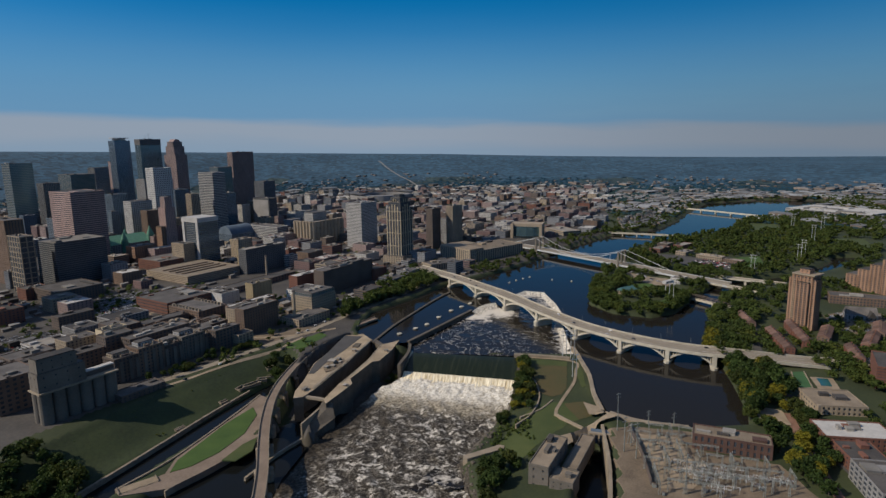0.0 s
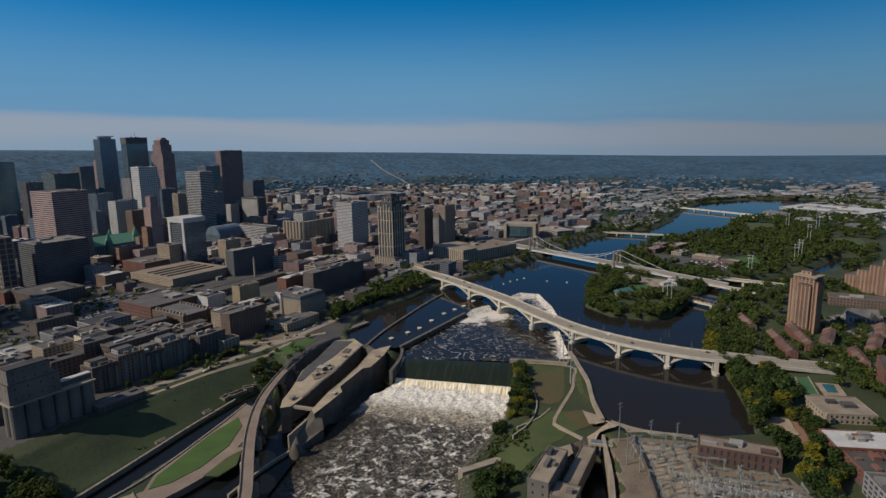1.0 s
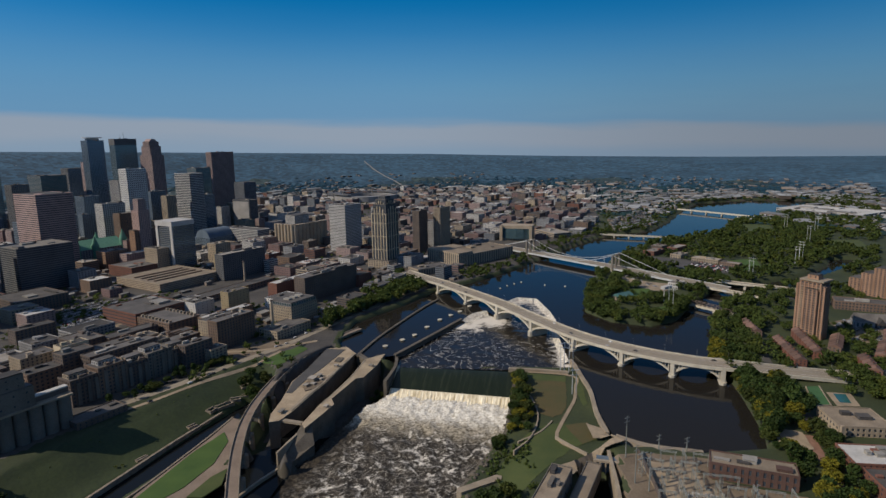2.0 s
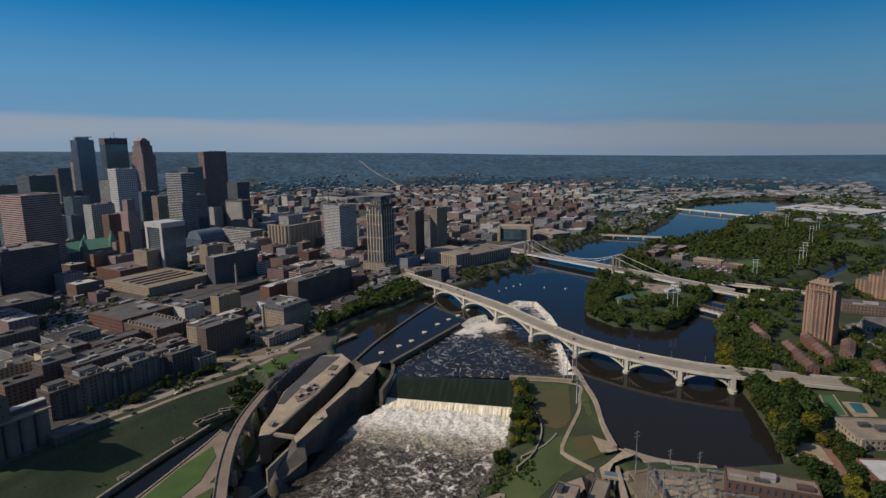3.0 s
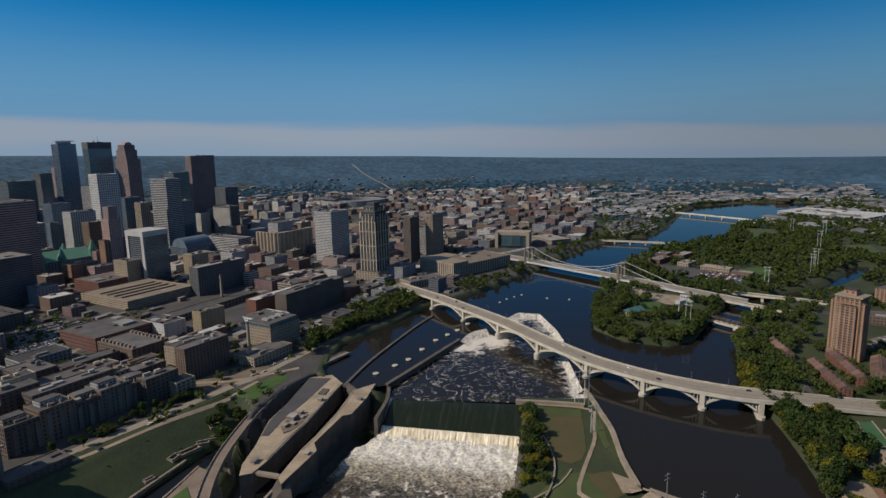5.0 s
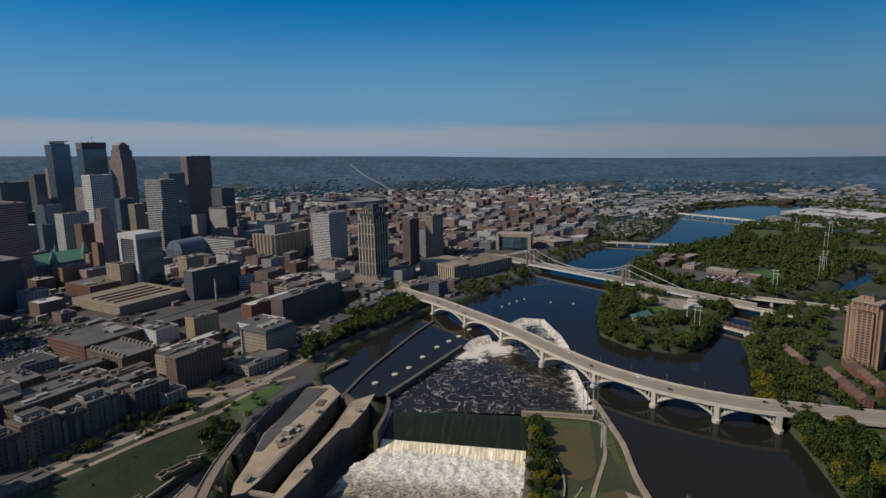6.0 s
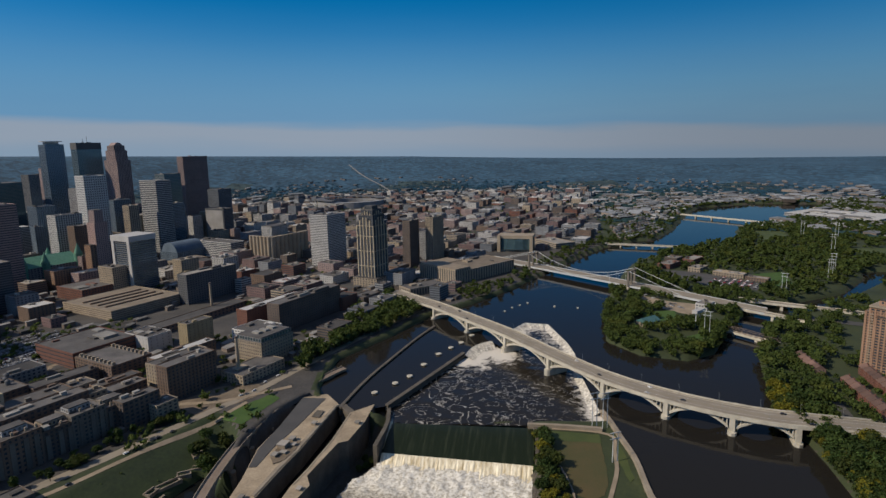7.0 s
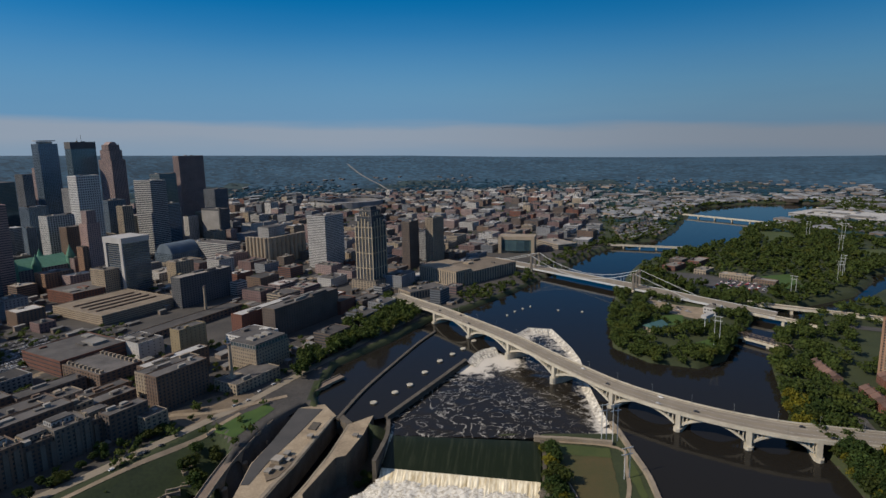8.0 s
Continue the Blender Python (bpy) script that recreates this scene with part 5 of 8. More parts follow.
for k in range(6):
    a = -17.4 + 34.8 * k / 5
    for b, inner in ((-17.5, -13.5), (17.5, 13.5)):
        high = 113 + 14 * (1 - (abs(a) / 17.4) ** 2)
        for u, v, p, q in ((a, b, a * 0.8, inner), (b, a, inner, a * 0.8)):
            rib = part("stone_rib", Shape().box(u - 0.65, u + 0.65, v - 0.65, v + 0.65, 0, high - 6), M["cream"], t)
            part("rib_tip", Shape().box(p - 0.6, p + 0.6, q - 0.6, q + 0.6, 112, high + 5), M["cream"], rib)
for zz in (36, 62, 88, 106):
    part("string_course", Shape().box(-17.9, 17.9, -17.9, 17.9, zz, zz + 0.9, True), M["cream"], t)
building("residential_tower", -16, 996, 30, 17, 94, "dark red-brown brick apartment slab", "dark_brick", "grid", bay=3.4, units=2, pier=0.55)
building("residential_tower", 33, 1012, 38, 17, 98, "tan and brown brick apartment tower", "tan", "ribs", bay=3.4, units=2)
building("residential_tower", 22, 1050, 20, 40, 60, "grey apartment block with balconies", "grey", "grid", bay=3.4)

# riverside mills and lofts
building("mill_building", -165, 724, 102, 20, 40, "long dark brick mill building in shade", "dark_brick", "grid", bay=3.8, pier=0.6, spandrel=0.5, units=6)
building("mill_building", -218, 742, 90, 18, 26, "brick mill with a bright white roof", "red_brick", "grid", "glass", "white_roof", bay=3.8, pier=0.65, units=3)
t = building("mill_museum", -188, 616, 40, 38, 28, "tan limestone mill with a glazed top storey", "tan", "grid", bay=3.2, pier=0.55, floor=4.2, spandrel=0.5, units=3, top=False)
stage(t, "attic", 38, 36, 28, 33, "grey", "teal_glass", pier=0.25, spandrel=0.3, roof="roof")
for k in range(3):
    part("rooftop_unit", Shape().box(-12 + 9 * k, -7 + 9 * k, -6, 4, 33.5, 36), M["unit"], t)
building("mill_annex", -188, 576, 48, 30, 11, "low tan boiler house with arched windows", "tan", "grid", bay=4.2, pier=0.5, units=2)


def chimney(x, y, h, label):
    c = thing("chimney", x, y, ground_z(x, y) - 0.5, label=label, category="chimney")
    part("shaft", Shape().rod((0, 0, 0), (0, 0, h), 2.2, 16, 1.5), M["tan"], c)
    part("plinth", Shape().box(-2.8, 2.8, -2.8, 2.8, 0, 6), M["tan"], c)
    part("rim", Shape().rod((0, 0, h - 1.2), (0, 0, h + 0.3), 1.9, 16), M["dark_brick"], c)


chimney(-201, 568, 46, "tall round tan brick mill chimney")
chimney(-318, 778, 44, "tall slim brick chimney beside the long shed")
building("loft_building", -243, 548, 46, 15, 36, "dark stone loft block with lit yellow stone end", "brown_brick", "grid", bay=3.6, pier=0.55, units=2)
building("loft_building", -262, 568, 50, 16, 30, "tan stone loft block with a flat roof", "tan", "grid", bay=3.6, pier=0.6, units=3)
building("loft_building", -272, 598, 62, 14, 24, "low loft building with a white roof", "brown_brick", "grid", "glass", "white_roof", bay=3.8, pier=0.6, units=4)
building("loft_tower", -282, 652, 30, 15, 36, "plain ochre stone loft tower", "ochre", "grid", bay=5, pier=0.75, spandrel=0.7)
building("warehouse", -344, 660, 26, 42, 20, "pale blue-grey clad warehouse with roof vents", "pale", "grid", bay=6, pier=0.8, spandrel=0.7, units=5)
building("loft_building", -214, 668, 36, 40, 18, "white panelled flats beside the mill", "white", "grid", bay=4.5, units=3)
t = building("parking_ramp", -466, 812, 96, 118, 15, "wide tan concrete parking ramp with open decks", "tan", "bands", "dark_brick", "gravel_roof", floor=3.1, spandrel=0.6, units=0, category="parking")
for oy in (-30, -12, 6, 24):
    part("roof_ramp", Shape().box(-40, 38, oy - 1.2, oy + 1.2, 15.2, 17.2), M["brown_brick"], t)
building("loft_building", -407, 645, 62, 74, 19, "long low red brick warehouse", "red_brick", "bands", floor=4.5, spandrel=0.7, units=4)
t = building("row_flats", -350, 603, 38, 64, 17, "brick flats with tan bay fronts and roof chimneys", "brown_brick", "grid", bay=5, units=0)
for k in range(9):
    for a in (-15, 15):
        part("chimney", Shape().box(a - 1.6, a + 1.6, -28 + 7 * k - 1, -28 + 7 * k + 1, 17, 20.4), M["tan"], t)
building("office_block", -350, 845, 82, 20, 48, "dark office block with a tan gridded end", "charcoal", "grid", bay=4, pier=0.4, units=3, roof="pale_roof")
building("office_block", -392, 868, 20, 24, 36, "ochre rendered office block", "ochre", "grid", bay=5, pier=0.8, spandrel=0.7)
building("train_shed", -330, 742, 150, 26, 9, "long low train shed with a grey roof", "brown_brick", "grid", bay=6, yaw=60, units=0)
building("brick_block", -120, 770, 28, 24, 20, "small bright red brick block", "red_brick", "grid", bay=4, pier=0.7, spandrel=0.7, units=1)
building("brick_block", -88, 786, 34, 22, 14, "low dark red brick block", "dark_brick", "grid", bay=4, pier=0.7, units=1)
building("office_block", -678, 799, 78, 71, 79, "broad dark office block with pale roof plant", "charcoal", "bands", units=4, roof="pale_roof")
t = building("lattice_tower_block", -712, 738, 18, 46, 98, "apartment tower with a tan lattice of balconies", "tan", "grid", bay=9, floor=9, pier=0.2, spandrel=0.14)
building("residential_tower", -800, 802, 26, 96, 118, "brown concrete apartment slab tower", "brown_brick", "grid", bay=4, pier=0.6)
building("office_block", -610, 700, 60, 70, 20, "low dark brick block in deep shade", "dark_brick", "grid", units=3)
building("office_block", -560, 880, 60, 70, 20, "low red-brown brick block with a flat roof", "red_brick", "grid", "glass", units=3)
building("office_block", -640, 930, 40, 30, 36, "orange-brown brick office block", "orange", "grid")

# added out of view only to cast shade over the blocks and car parks
building("office_tower", -692, 622, 48, 58, 150, "unseen dark glass tower added to shade the car parks", "charcoal", "bands", "glass", units=3)

# city hall's copper roofs
t = building("city_hall", -735, 1010, 90, 60, 26, "stone city hall with green copper roofs", "grey", "grid", units=0, top=False, bay=5)
part("copper_roof", Shape().gable(-45, 45, -30, 30, 26, 44), M["copper"], t, "green copper pitched roof")
for a, b, h in ((-44, -28, 58), (-10, -28, 54), (44, -28, 62), (20, 28, 54)):
    part("turret", Shape().rod((a, b, 0), (a, b, h - 22), 7, 10).rod((a, b, h - 22), (a, b, h), 7.4, 10, 0.3), M["copper"], t)

# post office and reserve bank
t = building("post_office", 104, 922, 120, 64, 22, "long tan stone post office beside the river", "tan", "ribs", bay=6, yaw=40, units=3, roof="gravel_roof")
stage(t, "south_pavilion", 34, 80, 0, 27, "tan", ox=-62, oy=10, bay=5, pier=0.6, spandrel=0.15, floor=20, roof="gravel_roof")
stage(t, "street_wing", 60, 34, 0, 22, "tan", ox=-30, oy=50, bay=5, pier=0.6, spandrel=0.15, floor=20, roof="gravel_roof")
building("riverside_block", 2, 830, 66, 28, 12, "low tan building with tall window bays", "tan", "grid", "glass", "roof", bay=5, floor=12, yaw=32, pier=0.5, spandrel=0.2, units=2)
building("low_shed", 0, 925, 60, 24, 7, "low shed with a bright white roof", "grey", "grid", "glass", "white_roof", bay=5, yaw=30, units=0)
t = building("reserve_bank", 222, 1092, 30, 78, 34, "bank building with a curved blue glass front framed in tan stone", "tan", "grid", "teal_glass", yaw=72, bay=6, pier=0.3, spandrel=0.3, units=2, roof="pale_roof")
part("glass_front", Shape().prism([(-15.5, -34), (-20, -18), (-21.5, 0), (-20, 18), (-15.5, 34)][::-1], 6, 29), M["teal_glass"], t, "curved blue-green glass front")
part("stone_frame", Shape().box(-22, -14, 33, 40, 0, 37).box(-22, -14, -40, -33, 0, 37).box(-18, 15, -40, 40, 30, 37, True), M["tan"], t)
building("low_office", 318, 1118, 50, 70, 12, "low tan office wing among trees", "tan", "bands", "glass", "pale_roof", yaw=20)
# ballpark
t = thing("ballpark", -262, 1960, 4, label="distant oval sports stadium with a dark canopy", category="stadium")
ring = [(math.cos(a) * 140, math.sin(a) * 95) for a in np.linspace(0, math.tau, 41)[:-1]]
part("stand", Shape().ribbon([(x, y) for x, y in ring + ring[:1]], [(x * 0.75, y * 0.7) for x, y in ring + ring[:1]], 0, 24, False), M["grey"], t)
part("canopy", Shape().ribbon([(x * 1.05, y * 1.05) for x, y in ring[:28]], [(x * 0.8, y * 0.78) for x, y in ring[:28]], 30, 33), M["charcoal"], t)

# ---- near west bank: elevator, stone houses, lofts ----
t = thing("grain_elevator", -338, 370, -3, GRID, "weathered concrete grain elevator with tall silos and a headhouse", "grain elevator")
FOOTPRINTS.append((-338, 370, 34))
silo = Shape().rod((0, 0, 0), (0, 0, 38), 4.9, 18).mesh("silo", M["silo_grey"], False)
for i in range(6):
    for j in range(2):
        ob = part("silo", silo, None, t)
        ob.location = (-25 + 9.9 * i, -5 + 9.9 * j, 0)
part("bin_wall", Shape().box(-25.5, 25, -5.5, 5.5, 0, 38), M["silo_grey"], t)
part("silo_roof", Shape().box(-30.5, 30, -10.3, 10.3, 38, 39.5, True), M["concrete"], t)
stage(t, "headhouse", 34, 15, 39.5, 57, "silo_grey", ox=-12, bay=8, pier=0.85, spandrel=0.8, floor=8)
stage(t, "upper_headhouse", 28, 13, 57, 70, "silo_grey", ox=-14, bay=8, pier=0.85, spandrel=0.8, floor=6)
part("gallery", Shape().box(2, 30, -3, 3, 44, 45.2, True), M["white_roof"], t, "white metal gallery roof")
part("gallery_wall", Shape().box(5, 30, -2.6, 2.6, 39.5, 44), M["dark_brick"], t)
building("mill_shed", -300, 396, 36, 18, 13, "low dark shed beside the elevator", "dark_brick", "grid", units=2, pier=0.7, z=-1.5)
building("stone_warehouse", -412, 384, 30, 42, 38, "old stone warehouse with deep window bays", "brown_brick", "grid", units=3, bay=5, pier=0.5, floor=4.5, z=1)
building("loft_house", -288, 492, 15, 14, 26, "cream-fronted stone house with a white penthouse", "tan", "grid", units=1, roof="white_roof", pier=0.65)
building("loft_house", -262, 496, 28, 13, 27, "dark townhouse terrace with white roof terraces", "dark_brick", "grid", units=4, roof="roof")
building("loft_house", -244, 502, 17, 14, 17, "low tan townhouse with a flat roof", "tan", "grid", units=2)
building("loft_house", -333, 482, 60, 16, 31, "long dark loft terrace facing the park", "dark_brick", "grid", units=5)
building("loft_house", -318, 506, 34, 14, 24, "tan brick loft block with pale parapet", "tan", "grid", units=3)
building("loft_house", -300, 530, 40, 16, 18, "brown brick loft block with roof vents", "brown_brick", "grid", units=3)
building("loft_house", -372, 470, 26, 18, 34, "dark stone loft block", "dark_brick", "grid", units=2)
building("loft_house", -401, 504, 24, 14, 27, "cream rendered block with a blank end wall", "cream", "grid", units=2, pier=0.85, spandrel=0.8)
building("loft_house", -372, 522, 50, 22, 16, "flat-roofed brown brick block", "brown_brick", "grid", units=3)
building("loft_house", -417, 540, 26, 40, 18, "flat-roofed dark brick block", "dark_brick", "grid", units=3)
building("loft_house", -375, 562, 52, 18, 15, "low dark brick warehouse", "dark_brick", "grid", units=2)
building("loft_house", -440, 580, 44, 30, 15, "low warehouse with a grey roof", "grey", "grid", units=3)
building("loft_house", -507, 579, 38, 18, 18, "low dark block beside the car park", "dark_brick", "grid", units=2)
building("loft_house", -455, 452, 36, 26, 22, "dark loft block beside the elevator", "dark_brick", "grid", units=3)
for x, y in ((-425, 560), (-419, 552), (-412, 546)):
    tank = thing("roof_tank", x, y, 21.4, 0, "round dark rooftop tank with a domed cap", "tank", "tanks on a warehouse roof")
    part("drum", Shape().rod((0, 0, 0), (0, 0, 4.5), 2.4, 14), M["charcoal"], tank)
    part("dome", Shape().rod((0, 0, 4.5), (0, 0, 6), 2.4, 14, 0.4), M["charcoal"], tank)

for x, y, w, d, h, wall, words in ((-392, 452, 28, 22, 24, "brown_brick", "brown brick loft block with roof plant"),
                              (-425, 425, 34, 26, 26, "dark_brick", "dark brick mill block in shade"), (-440, 500, 30, 24, 18, "tan", "tan rendered loft block with a flat roof"),
                              (-350, 542, 28, 18, 16, "tan", "tan stone loft block with a flat roof"), (-480, 440, 40, 30, 20, "brown_brick", "brown brick mill block with a flat roof"),
                              (-316, 552, 36, 14, 15, "brown_brick", "low brown brick loft terrace"), (-470, 545, 26, 30, 14, "grey", "low grey concrete workshop")):
    building("loft_house", x, y, w, d, h, words, wall, "grid", units=4, bay=3.8, pier=0.55)

# a close terrace of lofts along the park, each one stepped back at its top
for k, (h, wall, words) in enumerate(((27, "dark_brick", "dark brick loft block with a set-back penthouse"), (31, "brown_brick", "brown brick loft block with pale penthouse terraces"),
                                      (25, "dark_brick", "dark brick loft block with a set-back penthouse"), (29, "silo_grey", "weathered stone loft block with a set-back penthouse"),
                                      (24, "dark_brick", "dark brick loft block with a set-back penthouse"))):
    t = building("loft_house", -336 + 13.5 * k, 428 + 16 * k, 22.5, 20 + 3 * (k % 2), h, words, wall, "grid", units=4, bay=3.4, pier=0.5)
    stage(t, "penthouse", 14, 10, h, h + 4.2, "pale" if k % 2 else "tan", ox=-2 + 2 * (k % 3), oy=2, floor=4, bay=3)
    for a in (-6, 2, 8):
        part("bay_window", Shape().box(a - 1.5, a + 1.5, -12.6 if k % 2 else -11.2, -9, 1, h - 3.5), M["silo_grey"], t)
        part("chimney", Shape().box(a + 2.0, a + 3.2, -7.5, -6.3, h, h + 3.2), M["tan"], t)

# park strip
TRI = [(-194, 498), (-168, 484), (-146, 524), (-156, 534)]
drape("lawn_bank", [(-118, 552), (-112, 572), (-96, 582), (-90, 560), (-104, 538)], M["park_grass"], "green grass bank above the guide wall", "lawn", 0.4, 5)
drape("lawn_tri", TRI, M["grass"], "bright green triangular lawn beside the viaduct", "lawn")
def slab(name, poly, z0, z1, mat_, label, category):
    """A level piece of made ground."""
    return tagged(part(name, Shape().prism(poly, z0, z1), mat_), label, category, kind="structure")


slab("path_island", [(-243, 282), (-210, 288), (-193, 305), (-182, 318), (-160, 346), (-170, 375), (-176, 408), (-190, 415), (-198, 387), (-224, 321), (-222, 304), (-245, 288)], -20, -12.3, M["viaduct"],
     "pale sandy walk along a narrow island", "path")
slab("lawn_island", [(-219, 305), (-206, 311), (-191, 327), (-180, 352), (-180, 380), (-189, 393), (-204, 367), (-221, 319)], -13, -11.9, M["grass"], "bright green lawn on a narrow island", "lawn")
slab("lawn_island_side", [(-184, 317), (-172, 316), (-163, 328), (-166, 346), (-175, 337)], -13, -11.9, M["park_grass"], "green lawn beside the island walk", "lawn")
road("road_riverside", [(-292, 418), (-262, 446), (-236, 474), (-205, 506), (-170, 545), (-120, 610), (-60, 680), (0, 745)], 9, M["deck"], "riverside parkway with worn pale paving")
road("path_riverside", [(-290, 402), (-268, 420), (-234, 456), (-197, 492), (-176, 520)], 4.5, M["path"], "pale footpath along the park")
drape("plaza", [(-247, 524), (-215, 500), (-190, 515), (-160, 538), (-178, 556), (-215, 552)], M["earth"], "dusty tan building plot beside the mill", "plot")
road("path_plaza", [(-240, 522), (-200, 524), (-165, 536), (-140, 545)], 5, M["path"], "pale path across the plot", 0.4)
wall_run("wall_canal_bank", [(-284, 268), (-256, 324), (-229, 380), (-205, 424)], 2.2, -20, -11.5, M["stone"], "ruined limestone wall along the canal")
wall_run("wall_canal_island", [(-250, 288), (-226, 323), (-200, 388), (-191, 416)], 1.6, -20, -11.8, M["stone"], "low limestone wall of the canal island")
wall_run("wall_island_edge", [(-212, 286), (-190, 316), (-168, 348)], 1.6, -22, -12.6, M["concrete"], "low concrete edge of the island")
for x, y, l, w, yaw in ((-206, 432, 16, 6, 50), (-199, 442, 10, 5, 20), (-214, 424, 8, 6, 70), (-190, 450, 14, 4, 15), (-184, 440, 9, 4, 60), (-222, 402, 7, 4, 55), (-243, 362, 8, 3, 60), (-196, 460, 8, 6, 35)):
    ruin = thing("stone_ruin", x, y, ground_z(x, y) - 6, yaw, "broken limestone mill foundation beside the canal", "ruin", "ruins by the canal")
    part("wall", Shape().box(-l / 2, l / 2, -w / 2, -w / 2 + 1, 0, 7.6).box(-l / 2, l / 2, w / 2 - 1, w / 2, 0, 8), M["stone"], ruin)
    part("cross_wall", Shape().box(-l / 2, -l / 2 + 1, -w / 2 + 1, w / 2 - 1, 0, 7.6).box(l / 2 - 1, l / 2, -w / 2 + 1, w / 2 - 1, 0, 7), M["stone"], ruin)
t = thing("quay", -236, 292, -16, 38, "low stone quay platform with a sandy top", "quay")
part("platform", Shape().box(-13, 13, -4.5, 4.5, 0, 4.2), M["stone"], t)
part("sandy_top", Shape().box(-12, 12, -3.6, 3.6, 4.2, 4.45), M["path"], t)
for a in (-12.6, 12.1):
    part("end_wall", Shape().box(a, a + 0.5, -4.5, 4.5, 4.2, 5.4), M["stone"], t)

# ---- island: lawn, power station, substation ----
drape("lawn_power", [(101, 458), (140, 448), (134, 425), (127, 400), (118, 386), (108, 382), (98, 388), (97, 430)], M["dry_grass"], "brown worn lawn on the island", "lawn", cell=5)
drape("lawn_power_edge", [(101, 460), (142, 451), (139, 440), (100, 448)], M["park_grass"], "green strip of lawn along the wall", "lawn", 0.3, 5)
drape("lawn_lower", [(70, 352), (98, 372), (120, 372), (138, 350), (112, 340), (84, 318), (62, 300), (48, 300), (46, 322)], M["park_grass"], "green sloping grass below the lawn", "lawn", cell=5)
drape("lawn_point", [(148, 440), (153, 436), (147, 400), (141, 396), (143, 420)], M["park_grass"], "narrow green strip beside the dam", "lawn", 0.3, 5)
drape("lawn_dry_point", [(116, 370), (136, 372), (136, 350), (122, 344)], M["dry_grass"], "dry grass near the forebay", "lawn", 0.3, 5)
road("path_island_walk", [(104, 463), (140, 455), (152, 446), (146, 432), (138, 410), (128, 394), (112, 370), (103, 352), (112, 340), (122, 331)], 3, M["path"], "curving pale footpath across the island", 0.45)
wall_run("wall_walk", [(102, 352), (110, 342), (121, 330)], 1.2, -7, -0.2, M["concrete"], "concrete walkway parapet")
wall_run("wall_garden", [(70, 350), (92, 362), (106, 376)], 1.2, -9, -2.2, M["concrete"], "low garden wall")
drape("terrace_dam", [(133, 367), (147, 356), (145, 345), (132, 347)], M["path"], "pale paved terrace at the dam end", "terrace", 3.4)
t = thing("concrete_spit", 34, 312, -16.2, 26, "long tapered concrete spit beside the rapids", "spit")
part("slab", Shape().prism([(-17, -2.6), (15, -3), (18, 0), (15, 2.8), (-17, 2.2), (-19, 0)], 0, 9), M["concrete"], t)
t = building("power_station", 81, 287, 40, 14, 20, "tan concrete power station with a flat roof", "silo_grey", "grid", "glass", "gravel_roof", yaw=62, bay=9, pier=0.8, spandrel=0.7, floor=6, z=-8.5, units=3)
t = building("turbine_hall", 108, 297, 46, 10, 12, "long low turbine hall beside the tailrace", "silo_grey", "grid", "glass", "gravel_roof", yaw=62, bay=8, pier=0.8, spandrel=0.6, z=-10, units=0)
building("power_station_wing", 88, 268, 14, 16, 15, "small tan concrete wing of the power station", "silo_grey", "grid", yaw=62, bay=6, pier=0.8, spandrel=0.7, z=-10, units=1, roof="gravel_roof")
wall_run("wall_tailrace", [(137, 328), (125, 279), (106, 227), (98, 200)], 2.4, -22, 3.4, M["concrete"], "concrete tailrace wall with a rail")
drape("yard_station", [(96, 318), (112, 324), (150, 342), (152, 334), (134, 328), (112, 318), (100, 306)], M["path"], "pale concrete apron above the power station", "yard", 3.2)
gate = thing("sluice_gate", 136, 320, -8, -18, "blue-grey steel sluice gate across the forebay", "gate")
part("gate_leaf", Shape().box(-11, 11, -2.5, 2.5, 0, 10), M["blue_grey"], gate)
part("walkway", Shape().box(-13, 13, -4.5, -2.5, 9, 10.4, True), M["concrete"], gate)
for k in range(7):
    part("gate_pier", Shape().box(-12.5 + 4 * k, -11.5 + 4 * k, -5, -2.5, 0, 9), M["concrete"], gate)

drape("yard_substation", [(160, 322), (207, 312), (196, 291), (248, 270), (252, 222), (107, 222), (126, 276), (139, 322)], M["earth"], "gravel yard of an electric substation", "yard", 0.5)
drape("yard_pad", [(154, 314), (192, 305), (188, 289), (196, 272), (172, 250), (150, 254)], M["path"], "pale concrete pad under the switchgear", "yard", 0.8, 5)
road("road_substation", [(136, 222), (190, 226), (250, 232)], 9, M["path"], "dusty service road", 0.4)
t = building("switch_house", 224, 290, 54, 14, 13, "long dark red brick switch house with a flat roof", "switch_brick", "grid", "glass", "gravel_roof", yaw=-24, bay=4.5, pier=0.6, spandrel=0.35, floor=6.5, units=5)
wall_run("wall_substation", [(157, 322), (153, 290), (146, 258)], 0.8, 2, 9, M["dark_brick"], "dark wall beside the substation")
frame_shape = Shape()
for a, b in ((-0.6, -0.6), (0.6, -0.6), (0.6, 0.6), (-0.6, 0.6)):
    frame_shape.rod((a, b, 0), (a * 0.5, b * 0.5, 10), 0.13, 4)
for k in range(5):
    frame_shape.rod((-0.6, -0.6, 2 * k), (0.6, -0.6, 2 * k + 2), 0.09, 4).rod((0.6, 0.6, 2 * k), (-0.6, 0.6, 2 * k + 2), 0.09, 4)
gantry_leg = frame_shape.mesh("leg", M["steel"])
frame_shape = Shape()
for a, b in ((-0.5, 9.6), (0.5, 9.6), (0, 10.6)):
    frame_shape.rod((-6, a, b), (6, a, b), 0.14, 4)
for k in range(12):
    frame_shape.rod((-6 + k, -0.5, 9.6), (-5 + k, 0, 10.6), 0.08, 4).rod((-6 + k, 0.5, 9.6), (-5 + k, 0, 10.6), 0.08, 4)
gantry_beam = frame_shape.mesh("lattice_beam", M["steel"])
frame_shape = Shape()
